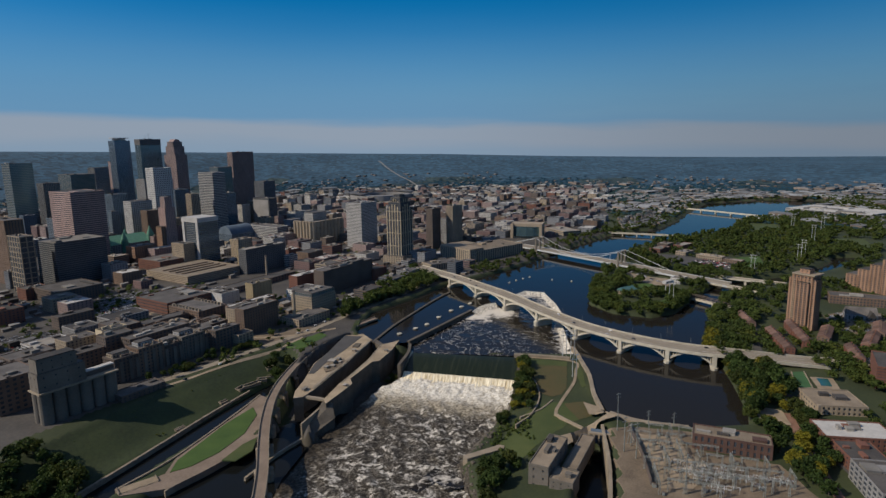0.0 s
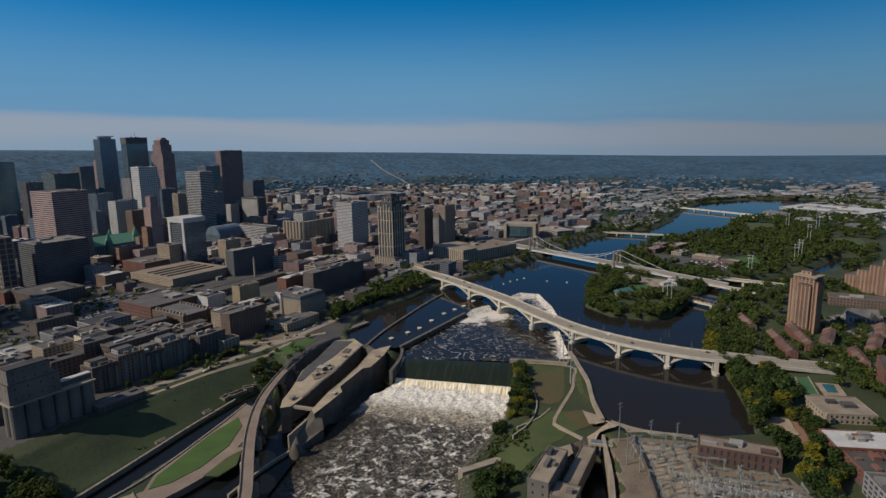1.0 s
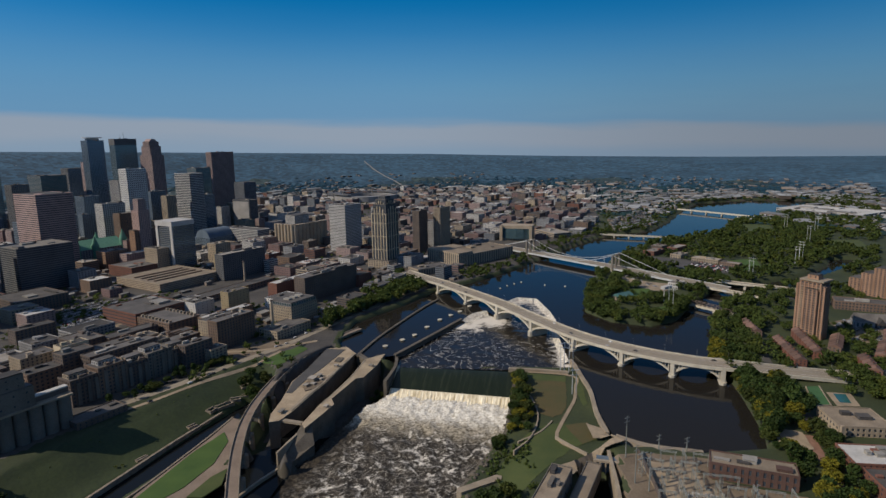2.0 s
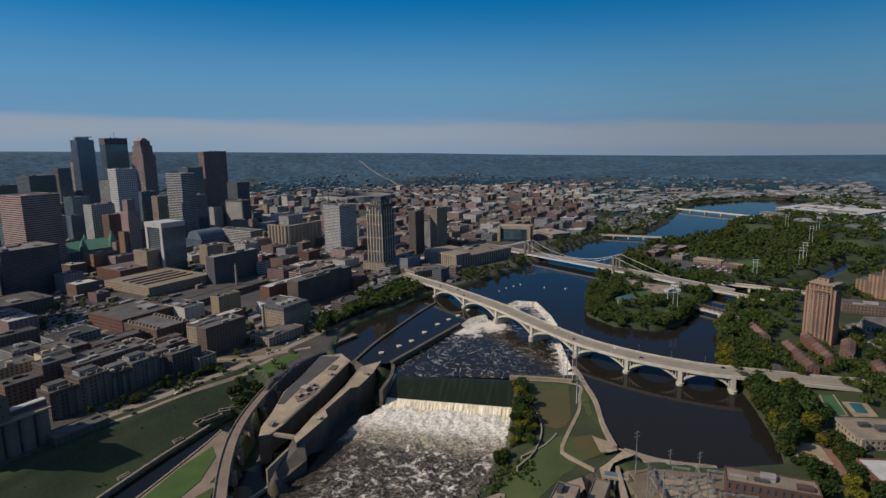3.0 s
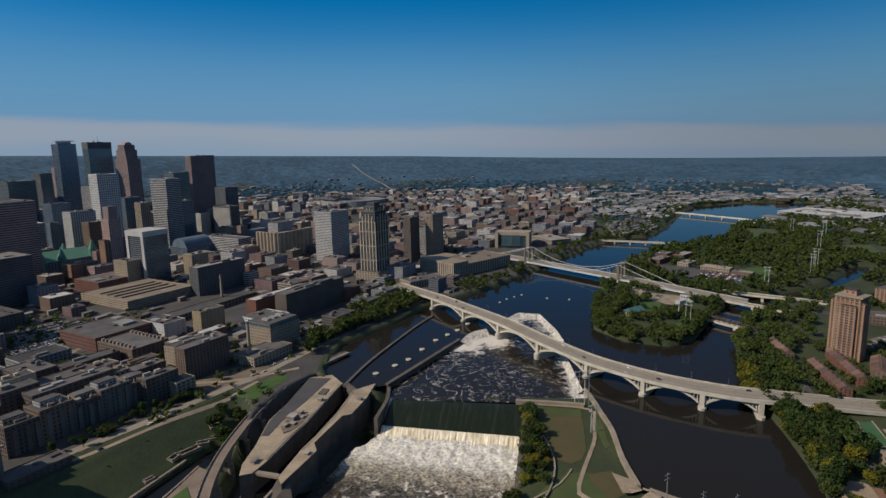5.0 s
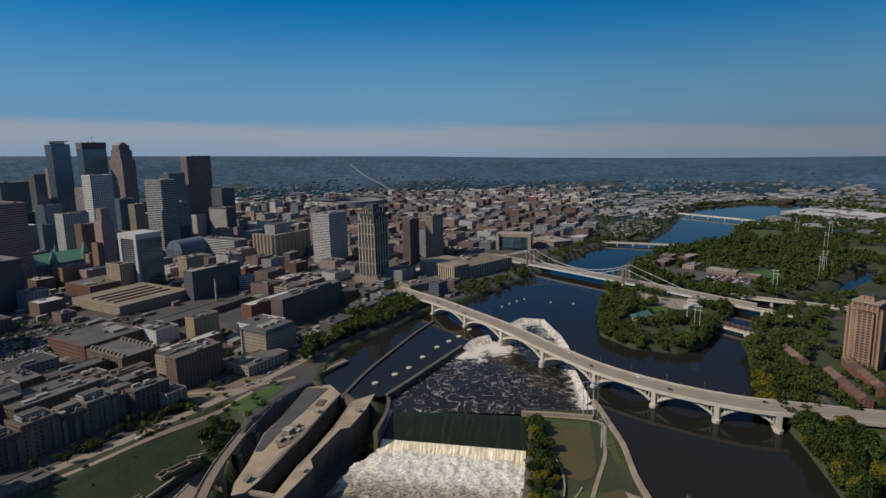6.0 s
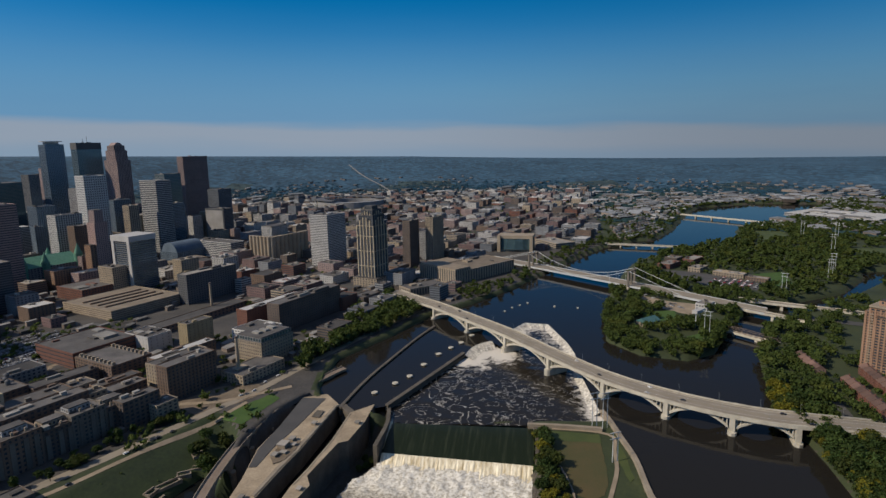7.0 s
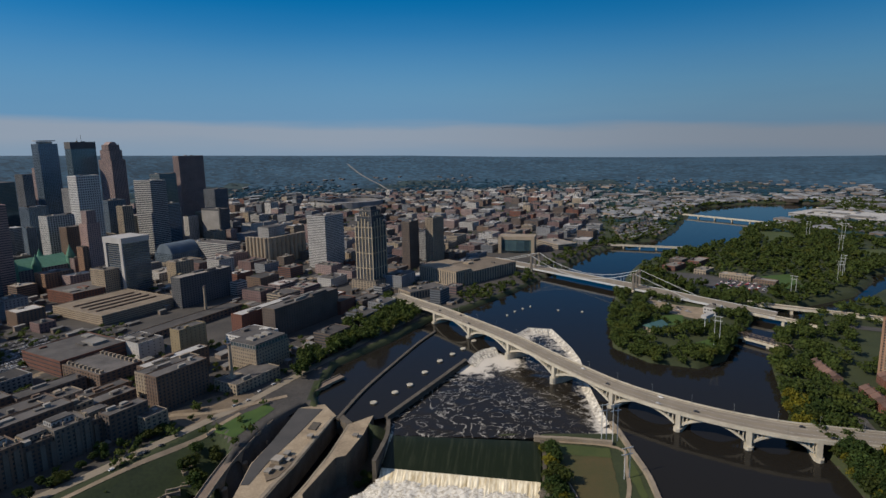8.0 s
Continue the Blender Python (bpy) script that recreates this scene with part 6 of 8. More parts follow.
for k in range(5):
    frame_shape.rod((-4 + 2 * k, 0, 9.6), (-4 + 2 * k, 0, 8.0), 0.18, 6)
gantry_ins = frame_shape.mesh("insulators", M["dark_brick"])
rng = random.Random(5)
for i in range(10):
    for j in range(8):
        x, y = 146 + 11 * i + 2.4 * j, 242 + 10 * j - 2.7 * i
        if not (off_line([(150, 316), (205, 308), (192, 289), (244, 268), (250, 240), (142, 240)], np.array(x), np.array(y)) < -3):
            continue
        g = thing("gantry", x, y, ground_z(x, y), -16 + rng.choice([0, 90]), "grey lattice steel gantry in the substation", "gantry", "gantries of the substation")
        for side in (-5, 5):
            tagged(part("leg", gantry_leg, None, g), kind="stuff").location = (side, 0, 0)
        tagged(part("lattice_beam", gantry_beam, None, g), kind="stuff")
        tagged(part("insulator_string", gantry_ins, None, g, "brown insulators"), kind="stuff")
unit_a = Shape().box(-1.1, 1.1, -0.8, 0.8, 0.3, 2.1).box(-1.5, -1.1, -0.6, 0.6, 0.5, 1.9).box(1.1, 1.5, -0.6, 0.6, 0.5, 1.9).mesh("tank", M["steel"])
unit_b = Shape().rod((0, 0, 2.1), (0, 0, 3.6), 0.16, 6).mesh("bushing", M["brown_brick"])
busbar = Shape()
for a in (-0.9, 0.0, 0.9):
    busbar.rod((-4.5, a, 4.6), (4.5, a, 4.6), 0.07, 4)
    for u in (-4, 0, 4):
        busbar.rod((u, a, 3.4), (u, a, 4.6), 0.12, 5)
bus_frame = Shape()
for u in (-4, 0, 4):
    bus_frame.box(u - 0.1, u + 0.1, -1.1, 1.1, 3.1, 3.4, True).rod((u, -0.9, 0), (u, -0.9, 3.2), 0.1, 4).rod((u, 0.9, 0), (u, 0.9, 3.2), 0.1, 4)
busbar, bus_frame = busbar.mesh("conductor_rail", M["pale_steel"]), bus_frame.mesh("support", M["steel"])
for i in range(10):
    for j in range(12):
        x, y = 186 + 7.5 * j + rng.uniform(-1, 1) - 2.2 * i * 0.9, 236 + 3.6 * i - 2.6 * j + 9
        if off_line([(150, 316), (205, 308), (192, 289), (244, 268), (250, 240), (142, 240)], np.array(x), np.array(y)) < -4 and rng.random() < 0.62:
            g = thing("busbar_stand", x, y, ground_z(x, y), -20, "low grey steel stand carrying electric busbars", "busbar", "busbars of the substation")
            tagged(part("conductor_rail", busbar, None, g), kind="stuff")
            part("support", bus_frame, None, g)
for k in range(70):
    x, y = rng.uniform(140, 250), rng.uniform(238, 318)
    if off_line([(150, 316), (205, 308), (192, 289), (244, 268), (250, 240), (142, 240)], np.array(x), np.array(y)) < -2:
        g = thing("transformer", x, y, ground_z(x, y), -16 + rng.choice([0, 90]), "grey steel transformer with brown bushings", "transformer", "transformers of the substation")
        part("tank", unit_a, None, g)
        for a in (-0.75, 0.0, 0.75):
            part("bushing", unit_b, None, g).location = (a, 0, 0)


def mast(x, y, z, h, label, arms=2, spread=2.2, yaw=0):
    """A pair of poles joined by cross arms."""
    m = thing("power_pylon", x, y, z, yaw, label, "pylon", "power pylons")
    for s in (-1, 1):
        part("pole", Shape().rod((s * spread, 0, 0), (s * spread, 0, h), 0.42, 7, 0.26), M["pale_steel"], m)
    for k in range(arms):
        zz = h - 1 - k * 5
        part("cross_arm", Shape().box(-spread - 2.5, spread + 2.5, -0.25, 0.25, zz, zz + 0.5, True), M["pale_steel"], m)


mast(141, 460, -4, 34, "twin pale steel power poles on the island", yaw=10)
mast(150, 459, -4, 34, "twin pale steel power poles on the island", yaw=10)
mast(140, 418, -4, 26, "twin pale steel power poles on the island", yaw=10)
mast(338, 602, 3, 38, "tall twin pale poles above island trees", spread=3.0, yaw=-38)
mast(562, 748, 5, 32, "twin pale steel power poles beside a field", spread=3.0, yaw=-38)
mast(690, 801, 5, 36, "twin pale steel power poles among trees", spread=3.0, yaw=-38)
mast(715, 822, 5, 40, "twin pale steel power poles among trees", spread=3.0, yaw=-38)
mast(850, 959, 5, 42, "twin pale steel power poles among trees", spread=3.0, yaw=-38)
mast(962, 1064, 5, 44, "twin pale steel power poles among trees", spread=3.0, yaw=-38)
mast(930, 1120, 5, 40, "twin pale steel power poles among trees", spread=3.0, yaw=-38)


def lattice(x, y, z, h, label):
    m = thing("lattice_pylon", x, y, z, 15, label, "pylon", "lattice pylons")
    brace = Shape()
    q = [(-1, -1), (1, -1), (1, 1), (-1, 1)]
    for a, b in q:
        part("leg", Shape().rod((a * 2.2, b * 2.2, 0), (a * 0.5, b * 0.5, h), 0.2, 5), M["steel"], m)
    n = 9
    for k in range(n):
        r0, r1 = 2.2 - 1.7 * k / n, 2.2 - 1.7 * (k + 1) / n
        for (a, b), (c, d) in zip(q, q[1:] + q[:1]):
            brace.rod((a * r0, b * r0, h * k / n), (c * r1, d * r1, h * (k + 1) / n), 0.12, 4)
    tagged(part("bracing", brace, M["steel"], m), kind="stuff")
    for zz in (h - 2, h - 6):
        part("cross_arm", Shape().box(-4.5, 4.5, -0.3, 0.3, zz, zz + 0.5, True), M["steel"], m)


lattice(150, 300, 2, 20, "small grey lattice mast beside the tailrace")


def line_pole(x, y, h, label):
    m = thing("line_pole", x, y, ground_z(x, y) - 0.5, 20, label, "pole", "line poles by the tailrace")
    part("shaft", Shape().rod((0, 0, 0), (0, 0, h), 0.45, 8, 0.25), M["steel"], m)
    for zz in (h - 1.5, h - 4.5):
        part("cross_arm", Shape().box(-2.6, 2.6, -0.15, 0.15, zz, zz + 0.3, True), M["steel"], m)


for x, y, h in ((146, 318, 34), (141, 292, 30), (147, 284, 30), (176, 326, 13), (196, 322, 13), (206, 262, 20), (170, 256, 22)):
    line_pole(x, y, h, "slim grey steel line pole with short cross arms")

# ---- east bank ----
drape("sports_court", [(357, 398), (338, 368), (354, 368), (370, 398)], M["court"], "fenced green sports pitch", "pitch", 0.5)
for a, b in (((357, 398), (338, 368)), ((370, 398), (354, 368)), ((338, 367), (354, 367))):
    wall_run("wall_court", [a, b], 0.8, 4, 8.2, M["concrete"], "low concrete wall round the pitch")
drape("pool_deck", [(368, 388), (358, 366), (378, 364), (388, 384)], M["path"], "pale paved pool terrace", "terrace", 0.4)
drape("pool_water", [(372, 385), (365, 371), (374, 369), (382, 383)], M["pool"], "teal swimming pool water", "pool", 0.7)
t = building("school_building", 346, 338, 42, 28, 9, "low tan building with a broad pale flat roof", "tan", "grid", "glass", "gravel_roof", yaw=-10, bay=4, pier=0.5, units=2)
chim = thing("vent_stack", 322, 324, 5, 0, "short tan brick vent stack", "chimney")
part("shaft", Shape().box(-1.2, 1.2, -1.2, 1.2, 0, 13), M["tan"], chim)
building("white_roof_block", 322, 292, 52, 22, 11, "brick block with a bright white roof", "red_brick", "grid", "glass", "white_roof", yaw=-10, bay=4, pier=0.6, units=5)
building("brick_block", 306, 268, 26, 24, 11, "red brick block with a grey flat roof", "red_brick", "grid", yaw=-10, pier=0.65, units=4)
building("office_block", 303, 236, 44, 34, 16, "pale-framed office block with large windows", "grey", "grid", "glass", "roof", yaw=-12, bay=5, floor=4.2, pier=0.3, spandrel=0.35, units=3)
road("path_brick", [(300, 330), (292, 312), (282, 288), (272, 262), (264, 238)], 7, M["brick_path"], "red brick walkway between trees", 0.5)
drape("sand_bank", [(281, 340), (297, 333), (290, 313), (272, 312), (268, 322)], M["path"], "bare sandy stone outcrop on the shore", "outcrop", 1.2, 4)
road("road_east", [(480, 402), (560, 396), (700, 420), (900, 480)], 18, M["asphalt"], "asphalt road leading off the bridge", 0.5)
road("road_main", [(470, 640), (430, 560), (370, 470), (330, 380), (300, 300), (290, 240)], 8, M["asphalt"], "narrow riverside street under trees", 0.3)

# the tall apartment tower: two stepped wings with balconies
t = building("apartment_tower", 458, 508, 18, 20, 70, "tall orange-tan concrete apartment tower with stacked balconies", "orange", "grid", yaw=30, bay=4.2, floor=2.9, pier=0.34, spandrel=0.3, proud=1.0, units=1)
stage(t, "wing", 12, 27, 0, 66, "orange", ox=-2, oy=0, bay=4.2, floor=2.9, pier=0.34, spandrel=0.3, proud=1.0)
stage(t, "corner_wing", 25, 12, 0, 62, "orange", ox=0, oy=-2, bay=4.2, floor=2.9, pier=0.34, spandrel=0.3, proud=1.0)
stage(t, "penthouse", 10, 10, 70, 78, "orange", bay=4, pier=0.7)
part("roof_slab", Shape().box(-11, 12, -13, 11, 71.2, 73, True), M["tan"], t)
balcony = Shape().box(-1.4, 1.4, -0.8, 0.8, 0, 1.1).mesh("balcony", M["tan"])
for k in range(22):
    for a, b, turn in ((-5.8, -11.0, 0), (5.8, -11.0, 0), (-9.8, -8.2, 90), (-9.8, 8.2, 90)):
        ob = part("balcony", balcony, None, t)
        ob.matrix_basis = pose(a, b, 2.4 + 2.9 * k, 0, 0, turn)
# terraced apartment block stepping up
t = thing("terraced_apartments", 690, 606, 5, -62, "orange-tan apartment block stepping up in terraces", "building")
FOOTPRINTS.append((690, 606, 60))
for k, h in enumerate((26, 36, 46, 56, 66, 74, 70, 60)):
    stage(t, "terrace_block", 14, 26, 0, h, "orange", ox=-56 + 14.4 * k, bay=4.6, floor=2.9, pier=0.45, spandrel=0.4, proud=0.9)
building("long_brick_block", 600, 582, 70, 22, 12, "long low brick building with a grey roof", "brown_brick", "grid", "glass", "roof", yaw=-28, units=3)
building("apartment_block", 438, 374, 40, 30, 24, "red-orange brick apartment block with white balconies", "red_brick", "bands", yaw=60, floor=3, spandrel=0.75, units=2)


def townhouses(x, y, n, yaw, label, wall="red_brick"):
    """A terrace of pitched-roof houses, each one a thing."""
    for k in range(n):
        a = radians(yaw)
        px, py = x + 7.2 * k * math.cos(a), y + 7.2 * k * math.sin(a)
        h = thing("townhouse", px, py, ground_z(px, py) - 0.4, yaw, label, "house", "townhouse terraces")
        FOOTPRINTS.append((px, py, 8))
        part("glazing", Shape().box(-3.4, 3.4, -5.4, 5.4, 0, 9), M["glass"], h)
        tagged(part("wall", facade(6.8, 10.8, 0, 9, 3, 3.4, 0.6, 0.5, 0.3), M[wall], h), kind="stuff")
        part("roof", Shape().gable(-3.7, 3.7, -6.1, 6.1, 9, 12.4), M["tile"], h)
        part("chimney", Shape().box(1.6, 2.7, -1.5, -0.5, 9.6, 13.4), M[wall], h)


townhouses(385, 438, 8, 72, "red brick townhouse with a shingled gable roof")
townhouses(418, 452, 9, 68, "red brick townhouse with a shingled gable roof")
townhouses(446, 462, 6, 44, "red brick townhouse with a shingled gable roof", "brown_brick")
townhouses(478, 440, 7, 40, "red brick townhouse with a shingled gable roof")
townhouses(440, 412, 5, 60, "red brick townhouse with a shingled gable roof")
townhouses(520, 470, 6, 45, "brown brick townhouse with a shingled gable roof", "brown_brick")
townhouses(392, 510, 5, 75, "brown brick townhouse with a shingled gable roof", "brown_brick")
t = building("church", 552, 528, 34, 15, 9, "grey stone church with a pitched roof", "grey", "grid", yaw=-20, top=False, bay=5, floor=9, pier=0.6)
part("roof", Shape().gable(-17.6, 17.6, -8.2, 8.2, 9, 18), M["roof"], t)
part("transept_roof", Shape().add([(4, -13, 7), (14, -13, 7), (14, 8, 7), (4, 8, 7), (9, -13, 15), (9, 8, 15)], [(0, 4, 5, 3), (1, 2, 5, 4), (0, 1, 4), (2, 3, 5)]), M["roof"], t)

# ---- Nicollet island ----
FOOTPRINTS.append((294, 656, 20))
t = thing("island_pavilion", 294, 656, 4.5, 30, "stone pavilion with a teal metal roof", "pavilion")
part("wall", facade(24, 13, 0, 6, 6, 4, 0.5, 0.3), M["tan"], t)
part("glazing", Shape().box(-12, 12, -6.5, 6.5, 0, 6), M["glass"], t)
part("roof", Shape().gable(-13.4, 13.4, -8, 8, 6, 11), M["teal_roof"], t, "teal metal roof")
drape("plaza_island", [(338, 768), (372, 732), (412, 712), (368, 678), (330, 720)], M["path"], "worn paved yard on the island", "yard", 0.3, 9)
drape("field", [(584, 844), (649, 852), (608, 780), (543, 770)], M["grass"], "bright green playing field", "field", 0.3, 9)
FIELD_FAR = [(871, 1211), (940, 1185), (882, 1101), (807, 1094)]
FIELD_EAST = [(923, 993), (996, 986), (936, 900), (888, 937)]
EAST_YARD = [(514, 543), (590, 562), (597, 538), (530, 471), (490, 478)]
drape("field_far", FIELD_FAR, M["park_grass"], "green park meadow near the far bend", "field", 0.4, 12)
drape("field_east", FIELD_EAST, M["park_grass"], "green park meadow among trees", "field", 0.4, 12)
drape("lawn_pavilion", [(306, 695), (359, 700), (339, 666), (297, 662)], M["grass"], "green lawn beside the pavilion", "lawn", 0.3, 6)
drape("yard_east", EAST_YARD, M["earth"], "pale gravel yard with parked vans", "yard", 0.35, 8)
drape("lawn_island_point", [(322, 584), (348, 600), (352, 624), (318, 612)], M["grass"], "mown lawn on the island's point", "lawn", 0.3, 6)
drape("parking_island", [(428, 862), (470, 795), (536, 756), (566, 790), (505, 868), (458, 892)], M["asphalt"], "asphalt car park behind the bridge", "car park", 0.35, 9)
road("road_island", [(470, 672), (520, 640), (600, 600), (700, 560)], 14, M["asphalt"], "road beyond the suspension bridge", 0.4)
for x, y, w, d, h, yaw, wall in ((474, 912, 40, 20, 9, 40, "red_brick"), (510, 880, 30, 18, 8, 40, "tan"), (540, 838, 44, 16, 8, -48, "tan"), (566, 806, 30, 14, 7, -48, "brown_brick"), (540, 940, 44, 18, 9, 40, "red_brick"), (500, 940, 24, 20, 12, 40, "dark_brick"), (402, 700, 22, 14, 9, 40, "pale")):
    building("island_building", x, y, w, d, h, "low brick and stone building on the island", wall, "grid", "glass", "pale_roof", yaw=yaw, units=2)
board = thing("hoarding", 352, 640, 3, 35, "white roofed shelter board on tall pale posts", "hoarding")
part("board", Shape().box(-9, 9, -3, 3, 22, 26, True), M["pale"], board)
for s in (-5, 5):
    part("post", Shape().rod((s, 0, 0), (s, 0, 22), 0.5, 6), M["pale_steel"], board)
t = building("warehouse", 1275, 1362, 150, 210, 9, "vast low warehouse with a pale flat roof", "pale", "bands", "glass", "white_roof", yaw=28, units=6)

# ---- vehicles ----


def car_parts(paint):
    body = Shape()
    prof = [(-2.2, 0.35), (2.2, 0.35), (2.25, 0.8), (1.2, 0.95), (0.6, 1.45), (-1.2, 1.45), (-1.9, 0.98), (-2.25, 0.9)]
    n = len(prof)
    body.add([(x, -0.88, z) for x, z in prof] + [(x, 0.88, z) for x, z in prof], [tuple(range(n)), tuple(range(2 * n - 1, n - 1, -1))] + [(i, n + i, n + (i + 1) % n, (i + 1) % n) for i in range(n)])
    return body.mesh("body", M[paint])


CAR_BODIES = {p: car_parts(p) for p in ("car_dark", "car_pale", "car_red")}
CAR_GLASS = Shape().add([(1.15, -0.8, 0.98), (0.66, -0.72, 1.4), (0.66, 0.72, 1.4), (1.15, 0.8, 0.98), (-1.8, -0.8, 1.02), (-1.26, -0.72, 1.42), (-1.26, 0.72, 1.42), (-1.8, 0.8, 1.02)],
                        [(3, 2, 1, 0), (4, 5, 6, 7), (0, 1, 5, 4), (7, 6, 2, 3)])
CAR_GLASS.v = [(x * 1.02, y * 1.12, z + 0.015) for x, y, z in CAR_GLASS.v]
CAR_GLASS = CAR_GLASS.mesh("cabin_glass", M["glass"])
WHEEL = Shape().rod((0, -0.12, 0), (0, 0.12, 0), 0.33, 10).mesh("wheel", M["rubber"])


def car(x, y, z, yaw, paint, label, group):
    c = thing("car", x, y, z, yaw, label, "car", group)
    part("body", CAR_BODIES[paint], None, c)
    part("cabin_glass", CAR_GLASS, None, c)
    for a in (-1.4, 1.4):
        for b in (-0.82, 0.82):
            part("wheel", WHEEL, None, c).location = (a, b, 0.33)


NAMES = {"car_dark": "dark saloon car", "car_pale": "pale silver saloon car", "car_red": "red saloon car"}
rng = random.Random(11)
for k in range(10):
    i = rng.randrange(20, len(EDGE) - 25)
    lane = rng.choice([4.6, 8.4, 12.4, 16.2])
    p = beside(EDGE, lane)[i]
    paint = rng.choice(["car_dark", "car_dark", "car_dark", "car_pale"])
    car(p[0], p[1], float(deck_z(p[0])), math.degrees(math.atan2(dline[i, 1], dline[i, 0])), paint, NAMES[paint] + " on the bridge deck", "cars on the bridge")


def car_park(poly, yaw, n, label, gap=2.9):
    """Rows of parked cars within an outline."""
    p = np.array(poly, float)
    c = p.mean(0)
    a = radians(yaw)
    made = 0
    for row in range(-12, 13):
        for col in range(-30, 31):
            if made >= n or rng.random() < 0.25:
                continue
            u, v = col * gap, row * 8.5 + rng.uniform(-0.3, 0.3)
            x, y = c[0] + u * math.cos(a) - v * math.sin(a), c[1] + u * math.sin(a) + v * math.cos(a)
            if off_line(poly, np.array(x), np.array(y)) < -2.5:
                paint = rng.choice(["car_dark", "car_dark", "car_dark", "car_pale", "car_pale", "car_red"])
                car(x, y, ground_z(x, y) + 0.4, yaw + 90, paint, NAMES[paint] + " " + label, "parked cars")
                made += 1


drape("parking_lot", [(-568, 536), (-519, 551), (-472, 492), (-504, 472)], M["asphalt"], "asphalt car park among lofts", "car park", 0.35, 9)
drape("parking_lot_north", [(-524, 633), (-501, 724), (-434, 605), (-478, 587)], M["asphalt"], "asphalt car park beside brick blocks", "car park", 0.35, 9)
car_park([(428, 862), (470, 795), (536, 756), (566, 790), (505, 868), (458, 892)], 40, 110, "in the island car park")
car_park([(-568, 536), (-519, 551), (-472, 492), (-504, 472)], 57, 60, "in a car park")
car_park([(-524, 633), (-501, 724), (-434, 605), (-478, 587)], 57, 80, "in a car park")
def crowded(poly, yaw, rows, name, label, fill=0.8):
    """Close rows of parked cars in one mesh."""
    s, p, a = Shape(), np.array(poly, float), radians(yaw)
    c = p.mean(0)
    for row in range(-rows, rows + 1):
        for col in range(-40, 41):
            u, v = col * 2.8, row * 7.0 + (1.2 if row % 2 else -1.2)
            x, y = c[0] + u * math.cos(a) - v * math.sin(a), c[1] + u * math.sin(a) + v * math.cos(a)
            if rng.random() > fill or off_line(poly, np.array(x), np.array(y)) > -2:
                continue
            z = ground_z(x, y) + 0.4
            s.turned(x, y, 1.8, 4.4, z + 0.25, z + 0.9, yaw).turned(x, y, 1.6, 2.3, z + 0.9, z + 1.45, yaw)
    return tagged(part(name, s, M["car_mixed"]), label, "cars", kind="stuff")


crowded(EAST_YARD, 30, 9, "yard_cars", "rows of parked cars and vans in the yard", 0.5)
crowded([(-560, 690), (-528, 640), (-480, 590), (-436, 604), (-452, 680), (-501, 726)], 57, 12, "car_park_cars", "crowded rows of parked cars by the brick blocks")
crowded([(-572, 536), (-519, 562), (-486, 536), (-543, 508)], 57, 8, "loft_car_park_cars", "crowded rows of parked cars by the lofts")
crowded([(343, 781), (372, 743), (375, 700), (334, 716)], 40, 6, "island_yard_cars", "a few cars parked in the island yard", 0.25)
for x, y, yaw in ((-247, 452, 55), (-232, 470, 55), (-224, 478, 53), (-176, 540, 48), (-186, 532, 48), (-170, 556, 50), (-268, 420, 56), (-160, 568, 50), (-95, 640, 48)):
    paint = rng.choice(["car_dark", "car_pale", "car_pale"])
    car(x, y, ground_z(x, y) + 0.45, yaw, paint, NAMES[paint] + " on the parkway", "cars on the parkway")

# ---- city blocks ----
rng = random.Random(21)
CORE = (-860, 1350)


def clear_of(x, y, reach):
    return all((x - a) ** 2 + (y - b) ** 2 > (reach + r * 0.92) ** 2 for a, b, r in FOOTPRINTS)


def in_view(x, y, slack=60):
    return abs(x) < 1.04 * y + slack and y > 230


def block_kind(x, y):
    """Wall, height and roof for a plain city building."""
    d = math.hypot(x - CORE[0], y - CORE[1])
    if d < 330:
        h, wall = rng.uniform(30, 85), rng.choice(["tan", "cool_grey", "rose", "blue_grey", "pale", "slate", "charcoal", "mauve_brick"])
    elif d < 620:
        h, wall = rng.uniform(12, 42), rng.choice(["tan", "cool_grey", "brown_brick", "mauve_brick", "pale", "slate", "rose"])
    else:
        h, wall = rng.uniform(8, 23), rng.choice(["mauve_brick", "mauve_brick", "red_brick", "brown_brick", "dark_brick", "rose", "tan", "cool_grey", "cool_grey", "slate", "pale"])
    return wall, h, rng.choices(["roof", "pale_roof", "white_roof"], [6, 2.1, 1.35])[0]


WORDS = {"rose": "dusty rose stone", "mauve_brick": "dull red brick", "cool_grey": "grey concrete", "slate": "dark slate-grey", "tan": "tan stone", "grey": "grey concrete", "brown_brick": "brown brick", "red_brick": "red brick", "dark_brick": "dark brick", "pale": "pale panelled",
         "blue_grey": "blue-grey glazed", "orange": "orange-brown stone", "charcoal": "charcoal glazed", "pink": "pinkish stone"}
ROOFS = {"roof": "a grey flat roof", "pale_roof": "a pale flat roof", "white_roof": "a white membrane roof"}
ca, sa = math.cos(radians(GRID)), math.sin(radians(GRID))
LOTS = []
CAR_PARKS = [[(-560, 690), (-528, 640), (-480, 590), (-436, 604), (-452, 680), (-501, 726)], [(-572, 536), (-519, 562), (-486, 536), (-543, 508)]]
